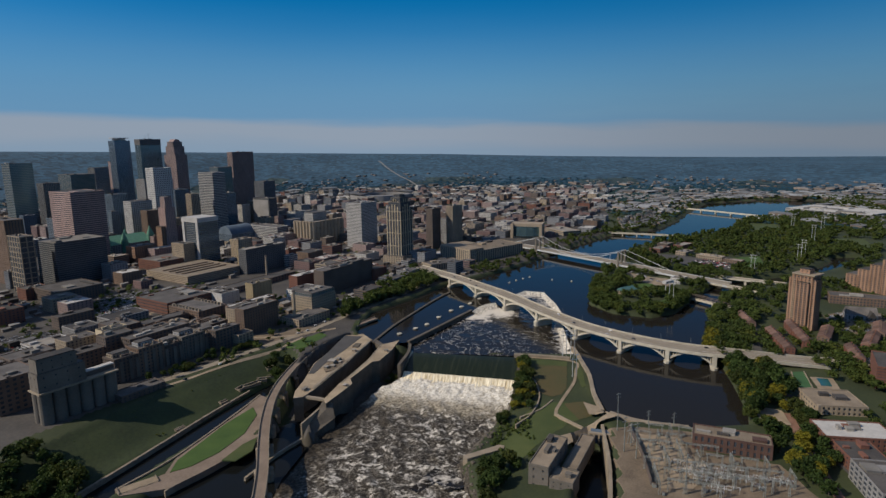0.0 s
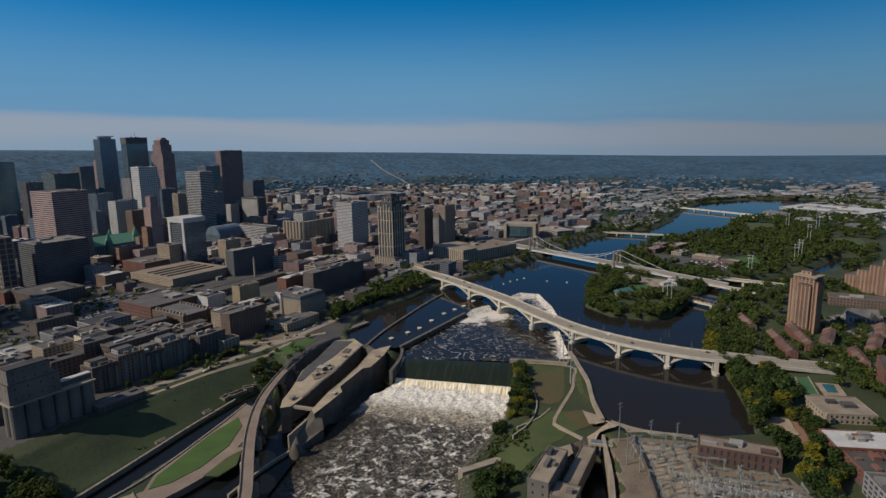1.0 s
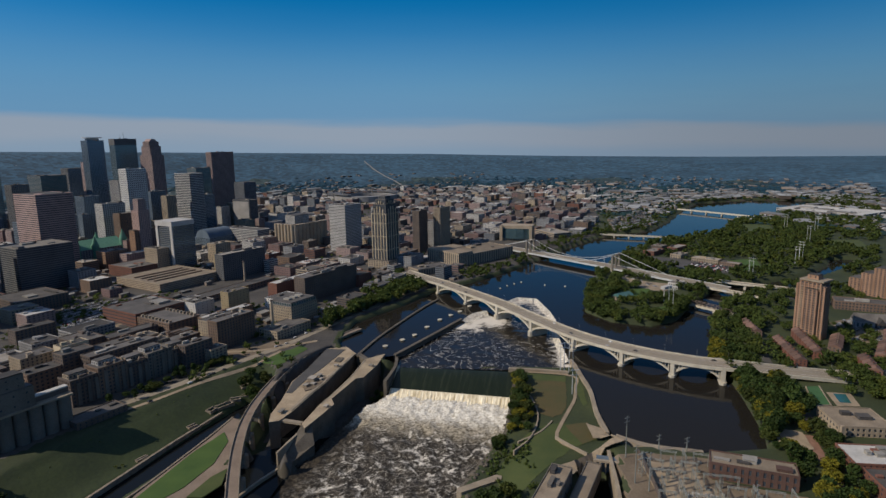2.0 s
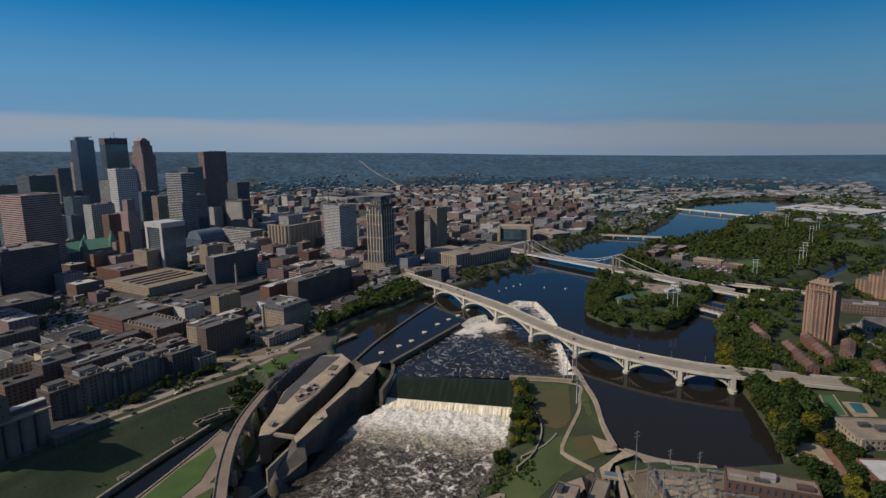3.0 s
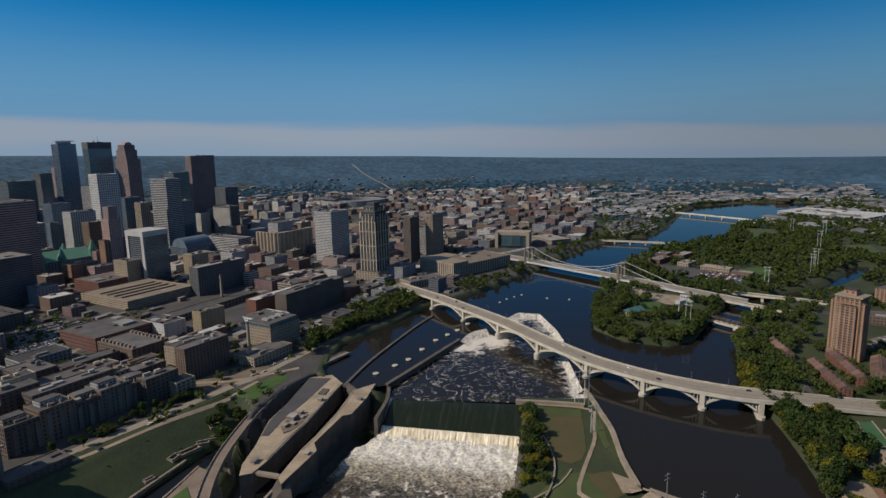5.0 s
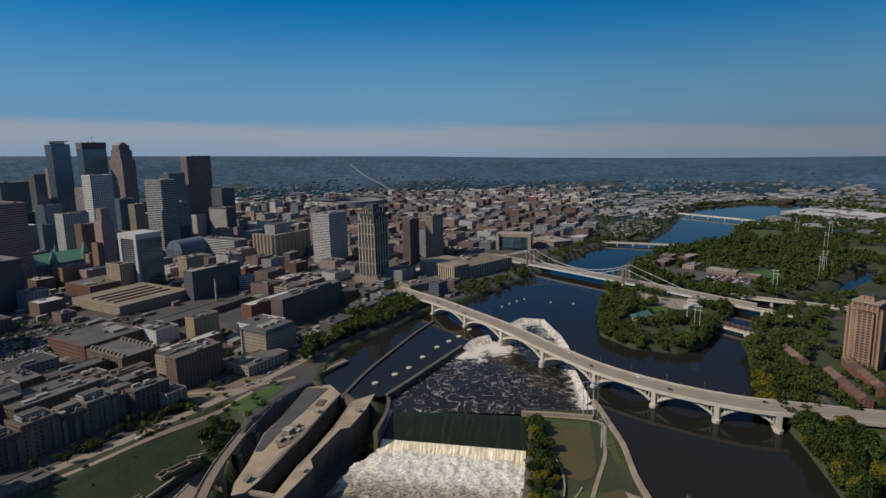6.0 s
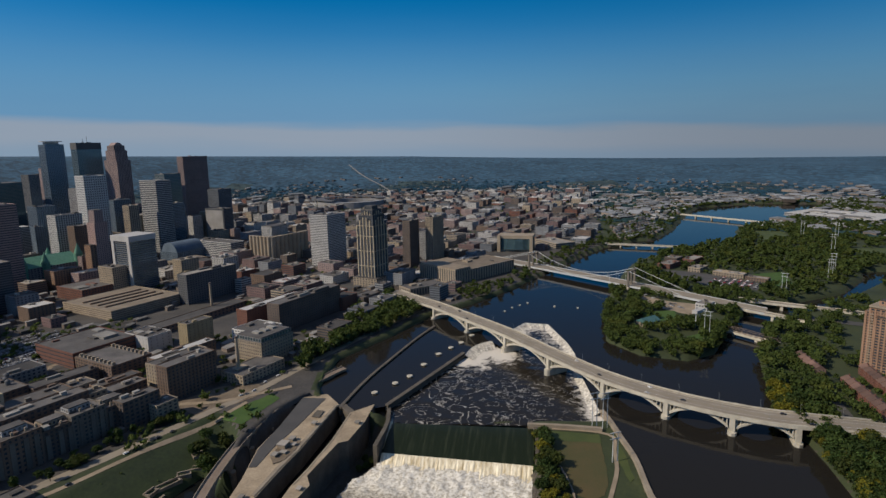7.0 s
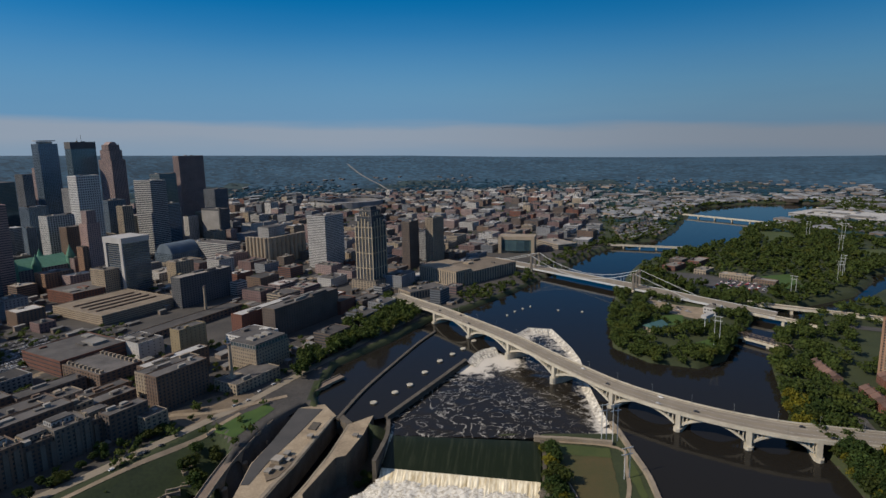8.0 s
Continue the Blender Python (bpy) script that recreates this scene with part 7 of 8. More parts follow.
for i in range(-22, 34):
    for j in range(-16, 34):
        for a, b in ((-24, -24), (24, -24), (-24, 24), (24, 24)):
            u, v = i * 112 + a + rng.uniform(-3, 3), j * 108 + b + rng.uniform(-3, 3)
            x, y = u * ca - v * sa, 700 + u * sa + v * ca
            dist = math.hypot(x, y)
            if not in_view(x, y) or dist > 2350 or y < 480:
                continue
            near_city = x < 150 or (y > 1080 and x < 0.42 * y - 60)
            if min(off_line(q, np.array(x), np.array(y)) for q in CAR_PARKS) < 12:
                continue
            if not near_city or river_gap(x, y) < 34 or off_line(PARK, np.array(x), np.array(y)) < 30:
                continue
            if rng.random() < (0.08 if dist < 1500 else 0.3):
                continue
            w, d = rng.uniform(24, 42), rng.uniform(22, 40)
            if not clear_of(x, y, 0.42 * math.hypot(w, d)):
                w, d = w * 0.55, d * 0.55
                if not clear_of(x, y, 0.42 * math.hypot(w, d)):
                    continue
            LOTS.append((dist, x, y, w, d))
            FOOTPRINTS.append((x, y, 0.5 * math.hypot(w, d)))

# the nearest stand as things of their own, those behind as one mass
LOTS.sort()
JOINED = {}
for k, (dist, x, y, w, d) in enumerate(LOTS):
    wall, h, roof = block_kind(x, y)
    if k < 290:
        building("city_building", x, y, w, d, h, f"{WORDS[wall]} city block with {ROOFS[roof]}", wall, rng.choice(["grid", "grid", "grid", "bands"]), "glass", roof,
                 bay=4.4, floor=3.8, pier=0.55, spandrel=0.5, units=rng.choice([2, 3, 4]), group="city blocks")
        continue
    z = ground_z(x, y) - 0.5
    for mat, shape in (("glass", Shape().box(-w / 2, w / 2, -d / 2, d / 2, 0, h)), (wall, facade(w, d, 0, h, 4.8, 8, 0.55, 0.5)),
                       (roof, Shape().box(-w / 2, w / 2, -d / 2, d / 2, h, h + 0.5).box(-w / 4, w / 8, -d / 6, d / 6, h + 0.5, h + 3))):
        JOINED.setdefault(mat, Shape()).add([(x + p * ca - q * sa, y + p * sa + q * ca, z + o) for p, q, o in shape.v], shape.f)
mass, slots = Shape(), []
for mat, shape in JOINED.items():
    mass.add(shape.v, shape.f)
    slots += [len(set(slots))] * len(shape.f)
me = bpy.data.meshes.new("city_mass")
me.from_pydata(mass.v, [], mass.f)
for mat in JOINED:
    me.materials.append(M[mat])
me.polygons.foreach_set("material_index", np.array(slots, np.int32))
tagged(new("city_mass", me), "distant brick and stone city blocks beyond the near streets", "city blocks", kind="stuff")

# small sheds, stair heads and yards walls fill the gaps between the blocks
sheds, shed_roofs = Shape(), Shape()
for _ in range(2600):
    x, y = rng.uniform(-760, 60), rng.uniform(470, 1320)
    w, d, h = rng.uniform(5, 15), rng.uniform(4, 11), rng.uniform(3, 7)
    if not in_view(x, y) or river_gap(x, y) < 24 or off_line(PARK, np.array(x), np.array(y)) < 16 or not clear_of(x, y, 0.4 * w) or -262 < x < -100 and y < 600:
        continue
    if off_line([(-575, 690), (-572, 500), (-430, 580), (-440, 690), (-501, 730)], np.array(x), np.array(y)) < 3:
        continue
    z = ground_z(x, y) - 0.5
    sheds.turned(x, y, w, d, z, z + h, GRID)
    shed_roofs.turned(x, y, w + 0.5, d + 0.5, z + h, z + h + 0.4, GRID)
    FOOTPRINTS.append((x, y, 0.5 * w))
tagged(part("street_sheds", sheds, M["shed_wall"]), "small brick and concrete sheds between city blocks", "sheds", kind="stuff")
tagged(part("street_shed_roofs", shed_roofs, M["shed_roof"]), "flat grey and white roofs of small city sheds", "roofs", kind="stuff")

# streets between the blocks
for k, (a, b) in enumerate((((-560, 560), (-60, 1330)), ((-480, 520), (-240, 890)), ((-700, 640), (-160, 1470)), ((-900, 900), (-420, 1640)))):
    road("street", [a, ((a[0] + b[0]) / 2, (a[1] + b[1]) / 2), b], 12, M["asphalt"], "straight asphalt city street", 0.3)
road("street_cross", [(-14, 752), (-150, 862), (-420, 1060), (-760, 1300)], 13, M["asphalt"], "asphalt avenue leading from the bridge", 0.35)
road("rail_corridor", [(-470, 560), (-360, 700), (-300, 790), (-210, 930), (-60, 1180)], 10, M["path"], "pale gravel rail corridor", 0.3)
drape("far_avenue", [(-58, 2240), (-47, 2240), (-181, 2685), (-331, 2992), (-428, 3229), (-438, 3229), (-342, 2992), (-192, 2685)], M["unit"], "long straight pale avenue through distant woods", "road", 7.0, 30)

# ---- trees ----


def blob(s, x, y, z, r, h, rg, n=1):
    """A small uneven lump of leaves."""
    q = [(0, 0, 1)] + [(math.cos(k * 1.2566), math.sin(k * 1.2566), 0.35) for k in range(5)] + [(math.cos(k * 1.2566 + 0.6), math.sin(k * 1.2566 + 0.6), -0.4) for k in range(5)]
    v = [(x + a * r * rg.uniform(0.7, 1.25), y + b * r * rg.uniform(0.7, 1.25), z + c * h * rg.uniform(0.75, 1.2)) for a, b, c in q]
    f = [(0, 1 + k, 1 + (k + 1) % 5) for k in range(5)]
    for k in range(5):
        f += [(1 + k, 6 + k, 1 + (k + 1) % 5), (1 + (k + 1) % 5, 6 + k, 6 + (k + 1) % 5)]
    s.add(v, f)


def leaf_cards(s, cx, cy, cz, spread, size, n, rg):
    for _ in range(n):
        d = Vector((rg.gauss(0, 1), rg.gauss(0, 1), rg.gauss(0, 0.8)))
        d = d.normalized() * spread * rg.uniform(0.5, 1.0)
        nrm = (d.normalized() + Vector((rg.uniform(-0.7, 0.7), rg.uniform(-0.7, 0.7), rg.uniform(-0.2, 0.9)))).normalized()
        a = nrm.orthogonal().normalized()
        b = nrm.cross(a)
        t = rg.uniform(0, math.tau)
        e, g = a * math.cos(t) + b * math.sin(t), b * math.cos(t) - a * math.sin(t)
        w, l = size * rg.uniform(0.5, 1.1), size * rg.uniform(0.7, 1.4)
        c = Vector((cx, cy, cz)) + d
        s.add([c - e * w, c - g * l * 0.8, c + e * w, c + g * l], [(0, 1, 2, 3)])


def crown_shape(h, r, clumps, cards, rg, s=None, ox=0.0, oy=0.0, oz=0.0, size=1.0):
    """An uneven crown: clumps of leaves round a rough ellipsoid, with gaps."""
    s = s or Shape()
    lean = (rg.uniform(-0.12, 0.12) * r, rg.uniform(-0.12, 0.12) * r)
    blob(s, ox + lean[0], oy + lean[1], oz + h * 0.6, r * 0.6, h * 0.24, rg)
    for _ in range(clumps):
        d = Vector((rg.gauss(0, 1), rg.gauss(0, 1), rg.gauss(0.25, 0.9))).normalized()
        k = rg.uniform(0.55, 1.05)
        x, y, z = d.x * r * k + lean[0], d.y * r * k + lean[1], h * 0.62 + d.z * h * 0.36 * k
        if z < h * 0.22:
            continue
        leaf_cards(s, ox + x, oy + y, oz + z, r * rg.uniform(0.16, 0.34), size, cards, rg)
    return s


def trunk_shape(h, rg):
    s = Shape().rod((0, 0, -0.6), (0, 0, h * 0.5), 0.035 * h, 7, 0.018 * h)
    for k in range(5):
        a = k * 1.3 + rg.uniform(0, 0.6)
        z = h * rg.uniform(0.28, 0.5)
        s.rod((0, 0, z), (math.cos(a) * h * 0.2, math.sin(a) * h * 0.2, z + h * rg.uniform(0.15, 0.28)), 0.014 * h, 5, 0.006 * h)
    return s


KINDS = []
for k, (leaf, words) in enumerate((("leaf", "broad green tree with a dense uneven crown"), ("leaf", "round-headed green tree in full leaf"), ("leaf_olive", "olive-green tree with a loose crown"),
                                   ("leaf_olive", "spreading olive-green riverside tree"), ("leaf_turning", "yellowing autumn tree with a loose crown"), ("leaf", "tall narrow green tree"))):
    rg = random.Random(100 + k)
    h, r = (11.5, 5.6) if k != 5 else (15, 4.2)
    KINDS.append((trunk_shape(h, rg).mesh("trunk", M["bark"]), crown_shape(h, r, 84, 9, rg, size=0.72).mesh("crown", M[leaf]), words))


BACK_TREES = []


def tree(x, y, scale, kind, rg):
    if y > 500 or x > 335:
        BACK_TREES.append((x, y, scale))
        return
    trunk, crown_mesh, words = KINDS[kind]
    t = thing("tree", x, y, ground_z(x, y), rg.uniform(0, 360), words, "tree", "trees")
    t.scale = (scale, scale, scale * rg.uniform(0.85, 1.2))
    part("trunk", trunk, None, t)
    part("crown", crown_mesh, None, t)


def grove(poly, n, rg, turning=0.06, size=(0.75, 1.3), gap=4.2):
    p = np.array(poly, float)
    done = []
    for _ in range(n * 14):
        if len(done) >= n:
            break
        x, y = rg.uniform(p[:, 0].min(), p[:, 0].max()), rg.uniform(p[:, 1].min(), p[:, 1].max())
        if off_line(poly, np.array(x), np.array(y)) > 0 or any((x - a) ** 2 + (y - b) ** 2 < gap * gap for a, b in done):
            continue
        if any((x - a) ** 2 + (y - b) ** 2 < (r * 0.85) ** 2 for a, b, r in FOOTPRINTS):
            continue
        done.append((x, y))
        kind = 4 if rg.random() < turning else rg.choice([0, 0, 1, 2, 3, 5])
        tree(x, y, rg.uniform(*size), kind, rg)


def shore(points, inland, n, rg, turning=0.06, size=(0.8, 1.3)):
    """Trees standing close along a stretch of bank."""
    line = spline(points, 3)
    for _ in range(n):
        k = rg.randrange(len(line))
        q = beside(line, rg.uniform(*inland))[k]
        if ground_z(q[0], q[1]) > 0.3:
            tree(q[0], q[1], rg.uniform(*size), 4 if rg.random() < turning else rg.choice([0, 0, 1, 2, 3]), rg)


rg = random.Random(31)
grove([(-138, 572), (-120, 616), (-50, 678), (-2, 732), (-14, 752), (-70, 702), (-142, 628)], 80, rg, 0.0, (1.0, 1.6))
grove([(-110, 690), (-62, 705), (-20, 752), (-50, 800), (-100, 742)], 36, rg, 0.04, (1.0, 1.6))
grove([(303, 414), (338, 402), (330, 372), (318, 345), (294, 344), (290, 372)], 32, rg, 0.12, (0.9, 1.5))
grove([(275, 340), (284, 366), (296, 400), (302, 418), (312, 416), (298, 370), (289, 340)], 26, rg, 0.1, (0.8, 1.3), 3.6)
grove([(-300, 404), (-262, 458), (-222, 500), (-232, 506), (-272, 462), (-310, 412)], 20, rg, 0.0, (0.5, 0.8), 4)
grove([(310, 452), (345, 432), (385, 500), (440, 560), (468, 622), (440, 626), (378, 556), (338, 500)], 56, rg, 0.08, (0.9, 1.4))
grove([(226, 614), (248, 585), (290, 568), (330, 578), (384, 630), (366, 650), (352, 628), (322, 586), (290, 590), (262, 606)], 54, rg, 0.07)
grove([(228, 626), (262, 606), (300, 640), (330, 690), (300, 730), (258, 680)], 40, rg, 0.05)
grove([(86, 460), (96, 452), (94, 402), (84, 374), (68, 374), (80, 424)], 20, rg, 0.15, (0.6, 0.95), 3.2)
grove([(84, 460), (97, 452), (94, 395), (82, 362), (66, 372), (78, 420)], 34, rg, 0.22, (0.35, 0.7), 2.4)
grove([(392, 352), (394, 420), (450, 440), (520, 455), (560, 400), (470, 350)], 50, rg, 0.08, (0.6, 1.1), 5)
grove([(395, 430), (520, 450), (600, 520), (560, 550), (470, 548), (400, 500)], 46, rg, 0.14, (0.5, 0.9), 5)
grove([(300, 300), (330, 318), (400, 330), (400, 300), (330, 270)], 16, rg, 0.15, (0.5, 0.9), 5)
grove([(250, 322), (272, 320), (284, 300), (262, 292)], 10, rg, 0.1, (0.5, 0.8), 3.5)
grove([(22, 292), (60, 298), (50, 268), (30, 246)], 14, rg, 0.05, (0.7, 1.1))
grove([(40, 342), (62, 350), (72, 374), (60, 366)], 7, rg, 0.1, (0.5, 0.8), 3)
grove([(262, 302), (284, 302), (272, 256), (255, 236), (252, 290)], 14, rg, 0.3, (0.8, 1.2))
grove([(294, 308), (306, 318), (292, 284), (282, 246), (276, 262)], 9, rg, 0.12, (0.6, 1.0))
grove([(-400, 240), (-372, 296), (-330, 316), (-288, 300), (-256, 272), (-330, 212)], 80, rg, 0.0, (0.8, 1.35), 3.8)
grove([(266, 326), (276, 345), (286, 372), (298, 404), (304, 404), (292, 366), (284, 336)], 30, rg, 0.08, (0.9, 1.3), 3)
grove([(300, 334), (318, 330), (314, 312), (300, 308)], 9, rg, 0.1, (0.7, 1.1), 4)
grove([(-202, 474), (-180, 482), (-170, 455), (-184, 444), (-204, 454)], 10, rg, 0.0, (0.7, 1.0))
grove([(388, 425), (520, 425), (560, 520), (440, 545), (392, 480)], 30, rg, 0.12, (0.6, 1.0))
grove([(384, 400), (430, 405), (425, 360), (384, 360)], 14, rg, 0.05, (0.7, 1.1))
shore([(272, 338), (283, 365), (295, 398), (301, 419), (300, 448), (334, 503), (370, 558), (432, 628)], (-8, 0), 46, rg, 0.1)
shore([(222, 622), (245, 580), (290, 562), (330, 575), (385, 628)], (1, 6), 34, rg, 0.08, (0.7, 1.1))
shore([(310, 800), (250, 690), (222, 620)], (0, 7), 34, rg, 0.04, (0.8, 1.2))
grove([(-58, 470), (-50, 462), (-62, 440), (-72, 448)], 5, rg, 0.0, (0.4, 0.7), 3)


# boulders along the foot of the bluff
boulders, rb = Shape(), random.Random(64)
for a, b in (((14, 309), (24, 260)), ((14, 309), (40, 335)), ((40, 335), (66, 372)), ((66, 372), (80, 424)), ((24, 260), (30, 230))):
    for _ in range(70):
        k = rb.random()
        x, y = a[0] + (b[0] - a[0]) * k + rb.gauss(0, 2.2), a[1] + (b[1] - a[1]) * k + rb.gauss(0, 2.2)
        r = rb.uniform(0.5, 2.0)
        blob(boulders, x, y, max(ground_z(x, y), -18) + 0.2 * r, r, 0.7 * r, rb)
tagged(part("shore_boulders", boulders, M["dark_concrete"]), "grey limestone boulders along the river's edge", "boulders", kind="stuff")


def woods(name, n, place, rg, clumps, cards, size, mat, label, low=0.7, high=1.25):
    """Woodland past counting, in one mesh, from a few crowns turned and sized anew."""
    made = [crown_shape(11.5, 5.2, clumps, cards, random.Random(500 + k), size=size) for k in range(7)]
    made = [(np.array(c.v), c.f) for c in made]
    s = Shape()
    for _ in range(n):
        at = place(rg)
        if at is None:
            continue
        v, f = rg.choice(made)
        k, a = rg.uniform(low, high), rg.uniform(0, math.tau)
        k = at[2] if len(at) > 2 else k
        c, d = math.cos(a) * k, math.sin(a) * k
        x, y, z = v[:, 0] * c - v[:, 1] * d + at[0], v[:, 0] * d + v[:, 1] * c + at[1], v[:, 2] * k * rg.uniform(0.85, 1.2) + ground_z(at[0], at[1]) - 0.8
        s.add(np.stack([x, y, z], 1).tolist(), f)
    return tagged(part(name, s, M[mat]), label, "woodland", kind="stuff")


OPEN = [[(584, 844), (649, 852), (608, 780), (543, 770)], [(428, 862), (470, 795), (536, 756), (566, 790), (505, 868), (458, 892)], [(338, 768), (372, 732), (412, 712), (368, 678), (330, 720)],
        [(322, 584), (348, 600), (352, 624), (318, 612)], FIELD_FAR, FIELD_EAST, EAST_YARD, [(655, 700), (700, 755), (740, 768), (712, 700)], [(306, 695), (359, 700), (339, 666), (297, 662)]]


BUILT = np.array(FOOTPRINTS)


def free(x, y, reach=3.0):
    if ground_z(x, y) < 0.8 or not (np.hypot(BUILT[:, 0] - x, BUILT[:, 1] - y) > BUILT[:, 2] * 0.9 + reach).all() or any(off_line(o, np.array(x), np.array(y)) < 2 for o in OPEN):
        return False
    return True


def near_bridge(x, y):
    a = np.clip(((x - HA[0]) * hd[0] + (y - HA[1]) * hd[1]), 0, HL)
    return math.hypot(x - HA[0] - a * hd[0], y - HA[1] - a * hd[1]) < 19


def in_east(rg):
    x, y = rg.uniform(290, 2000), rg.uniform(420, 1700)
    if noise.noise((x * 0.008, y * 0.008, 6)) < -0.24 or noise.noise((x * 0.03, y * 0.03, 4)) < -0.24:
        return None
    ok = in_view(x, y, 20) and (off_line(EAST_GREEN, np.array(x), np.array(y)) < 0 or off_line(NICOLLET, np.array(x), np.array(y)) < -3 or (x > 0.42 * y - 30 and river_gap(x, y) > 6 and (x > 0.62 * y or rg.random() < 0.12))) and free(x, y) and not near_bridge(x, y)
    return (x, y) if ok and not (395 < y < 425 and x > 330) else None


def in_island(rg):
    x, y = rg.uniform(230, 1100), rg.uniform(600, 1330)
    ok = off_line(NICOLLET, np.array(x), np.array(y)) < -3 and free(x, y) and not near_bridge(x, y)
    return (x, y) if ok and noise.noise((x * 0.012, y * 0.012, 3)) > -0.28 else None


def on_bank(rg):
    k = rg.randrange(4, 15)
    (ax, ay), (bx, by) = MAIN[k], MAIN[k + 1]
    t = rg.random()
    x, y = ax + (bx - ax) * t + rg.uniform(-45, 2), ay + (by - ay) * t + rg.uniform(-2, 45)
    return (x, y) if free(x, y, 1) and not near_bridge(x, y) else None


def in_city(rg):
    x, y = rg.uniform(-1500, 700), rg.uniform(480, 2000)
    ok = in_view(x, y) and (x < 150 or (y > 1080 and x < 0.42 * y)) and river_gap(x, y) > 20 and free(x, y, 2)
    return (x, y) if ok else None


rg = random.Random(77)
waiting = iter(BACK_TREES)
woods("woodland_shore", len(BACK_TREES), lambda _: next(waiting), rg, 34, 8, 0.82, "leaf_wood", "leafy trees crowding the river shores")


def parted(place, near, edge=900):
    """Keeps the near or the far half of a wood."""
    def kept(rg):
        at = place(rg)
        return at if at and (math.hypot(at[0], at[1]) < edge) == near else None
    return kept


woods("woodland_east", 9500, parted(in_east, True), rg, 30, 8, 0.78, "leaf_wood", "dense green woodland on the east bank", 0.75, 1.4)
woods("woodland_island", 3600, parted(in_island, True), rg, 30, 8, 0.78, "leaf_wood", "green woodland covering the island", 0.6, 1.2)
woods("woodland_east_far", 24000, parted(in_east, False), rg, 9, 4, 1.9, "leaf_wood", "dense green woodland on the far east bank", 0.5, 1.25)
woods("woodland_island_far", 3000, parted(in_island, False), rg, 7, 5, 2.0, "leaf_wood", "green woodland on the far end of the island", 0.6, 1.2)
woods("woodland_bank", 620, on_bank, rg, 12, 9, 1.1, "leaf_wood", "trees lining the west bank", 0.5, 1.0)
woods("street_trees", 2600, in_city, rg, 8, 7, 1.2, "leaf_wood", "street trees between city blocks", 0.45, 0.8)



def on_slope(rg):
    x, y = rg.uniform(-340, -170), rg.uniform(270, 500)
    ok = off_line(PARK, np.array(x), np.array(y)) < -2 and 8 < (x + 282) * 0.807 - (y - 392) * 0.593 < 46
    return (x, y, rg.uniform(0.1, 0.26)) if ok and noise.noise((x * 0.05, y * 0.05, 1)) > -0.05 else None


def on_bluff(rg):
    x, y = rg.uniform(40, 96), rg.uniform(300, 462)
    return (x, y, rg.uniform(0.15, 0.4)) if -16 < ground_z(x, y) < -3.5 and off_line(LOW, np.array(x), np.array(y)) > 2 and noise.noise((x * 0.04, y * 0.04, 2)) > -0.1 else None




def near_lofts(rg):
    x, y = rg.uniform(-560, -150), rg.uniform(430, 800)
    ok = in_view(x, y) and river_gap(x, y) > 12 and off_line(PARK, np.array(x), np.array(y)) > 3 and off_line(TRI, np.array(x), np.array(y)) > 5 and free(x, y, 1.0)
    return (x, y) if ok and noise.noise((x * 0.02, y * 0.02, 8)) > -0.15 else None


woods("street_trees_near", 700, near_lofts, rg, 14, 9, 0.9, "leaf_wood", "street trees between loft blocks and car parks", 0.4, 0.8)
woods("shrubs_park", 160, on_slope, rg, 8, 7, 1.2, "leaf_wood", "low rough shrubs on the park slope")
woods("shrubs_bluff", 700, on_bluff, rg, 8, 7, 1.2, "leaf_wood", "low shrubs on the river bluff")

# ---- the far plain: woods and roofs out to the horizon ----
rg = random.Random(91)
fw, hw = Shape(), Shape()
count = 0
while count < 26000:
    r = 1450 + 2350 * rg.random() ** 0.95
    a = radians(rg.uniform(-52, 54))
    x, y = r * math.sin(a), 75 + r * math.cos(a)
    city = x < 0.42 * y - 60
    if (r < 2300 and city) or river_gap(x, y) < 14:
        continue
    if rg.random() < smooth(2350, 2850, r):
        count += 0.5
        continue
    if noise.noise((x * 0.0022, y * 0.0022, 7)) < -0.12 and rg.random() < 0.75:
        continue
    k = rg.uniform(0.5, 1.0) * (1 + r / 12000)
    flat_ = 1.0 - 0.6 * smooth(2100, 2700, r)
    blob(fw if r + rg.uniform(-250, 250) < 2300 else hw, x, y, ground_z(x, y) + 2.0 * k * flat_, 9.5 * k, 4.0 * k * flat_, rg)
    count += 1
tagged(part("far_woodland", fw, M["leaf_far"]), "distant woods beyond the city, tinted blue-green for haze", "woodland", kind="stuff")
tagged(part("horizon_woodland", hw, M["leaf_horizon"]), "woods spreading to the horizon, coloured blue for haze", "woodland", kind="stuff")
fh, fr, count = Shape(), Shape(), 0
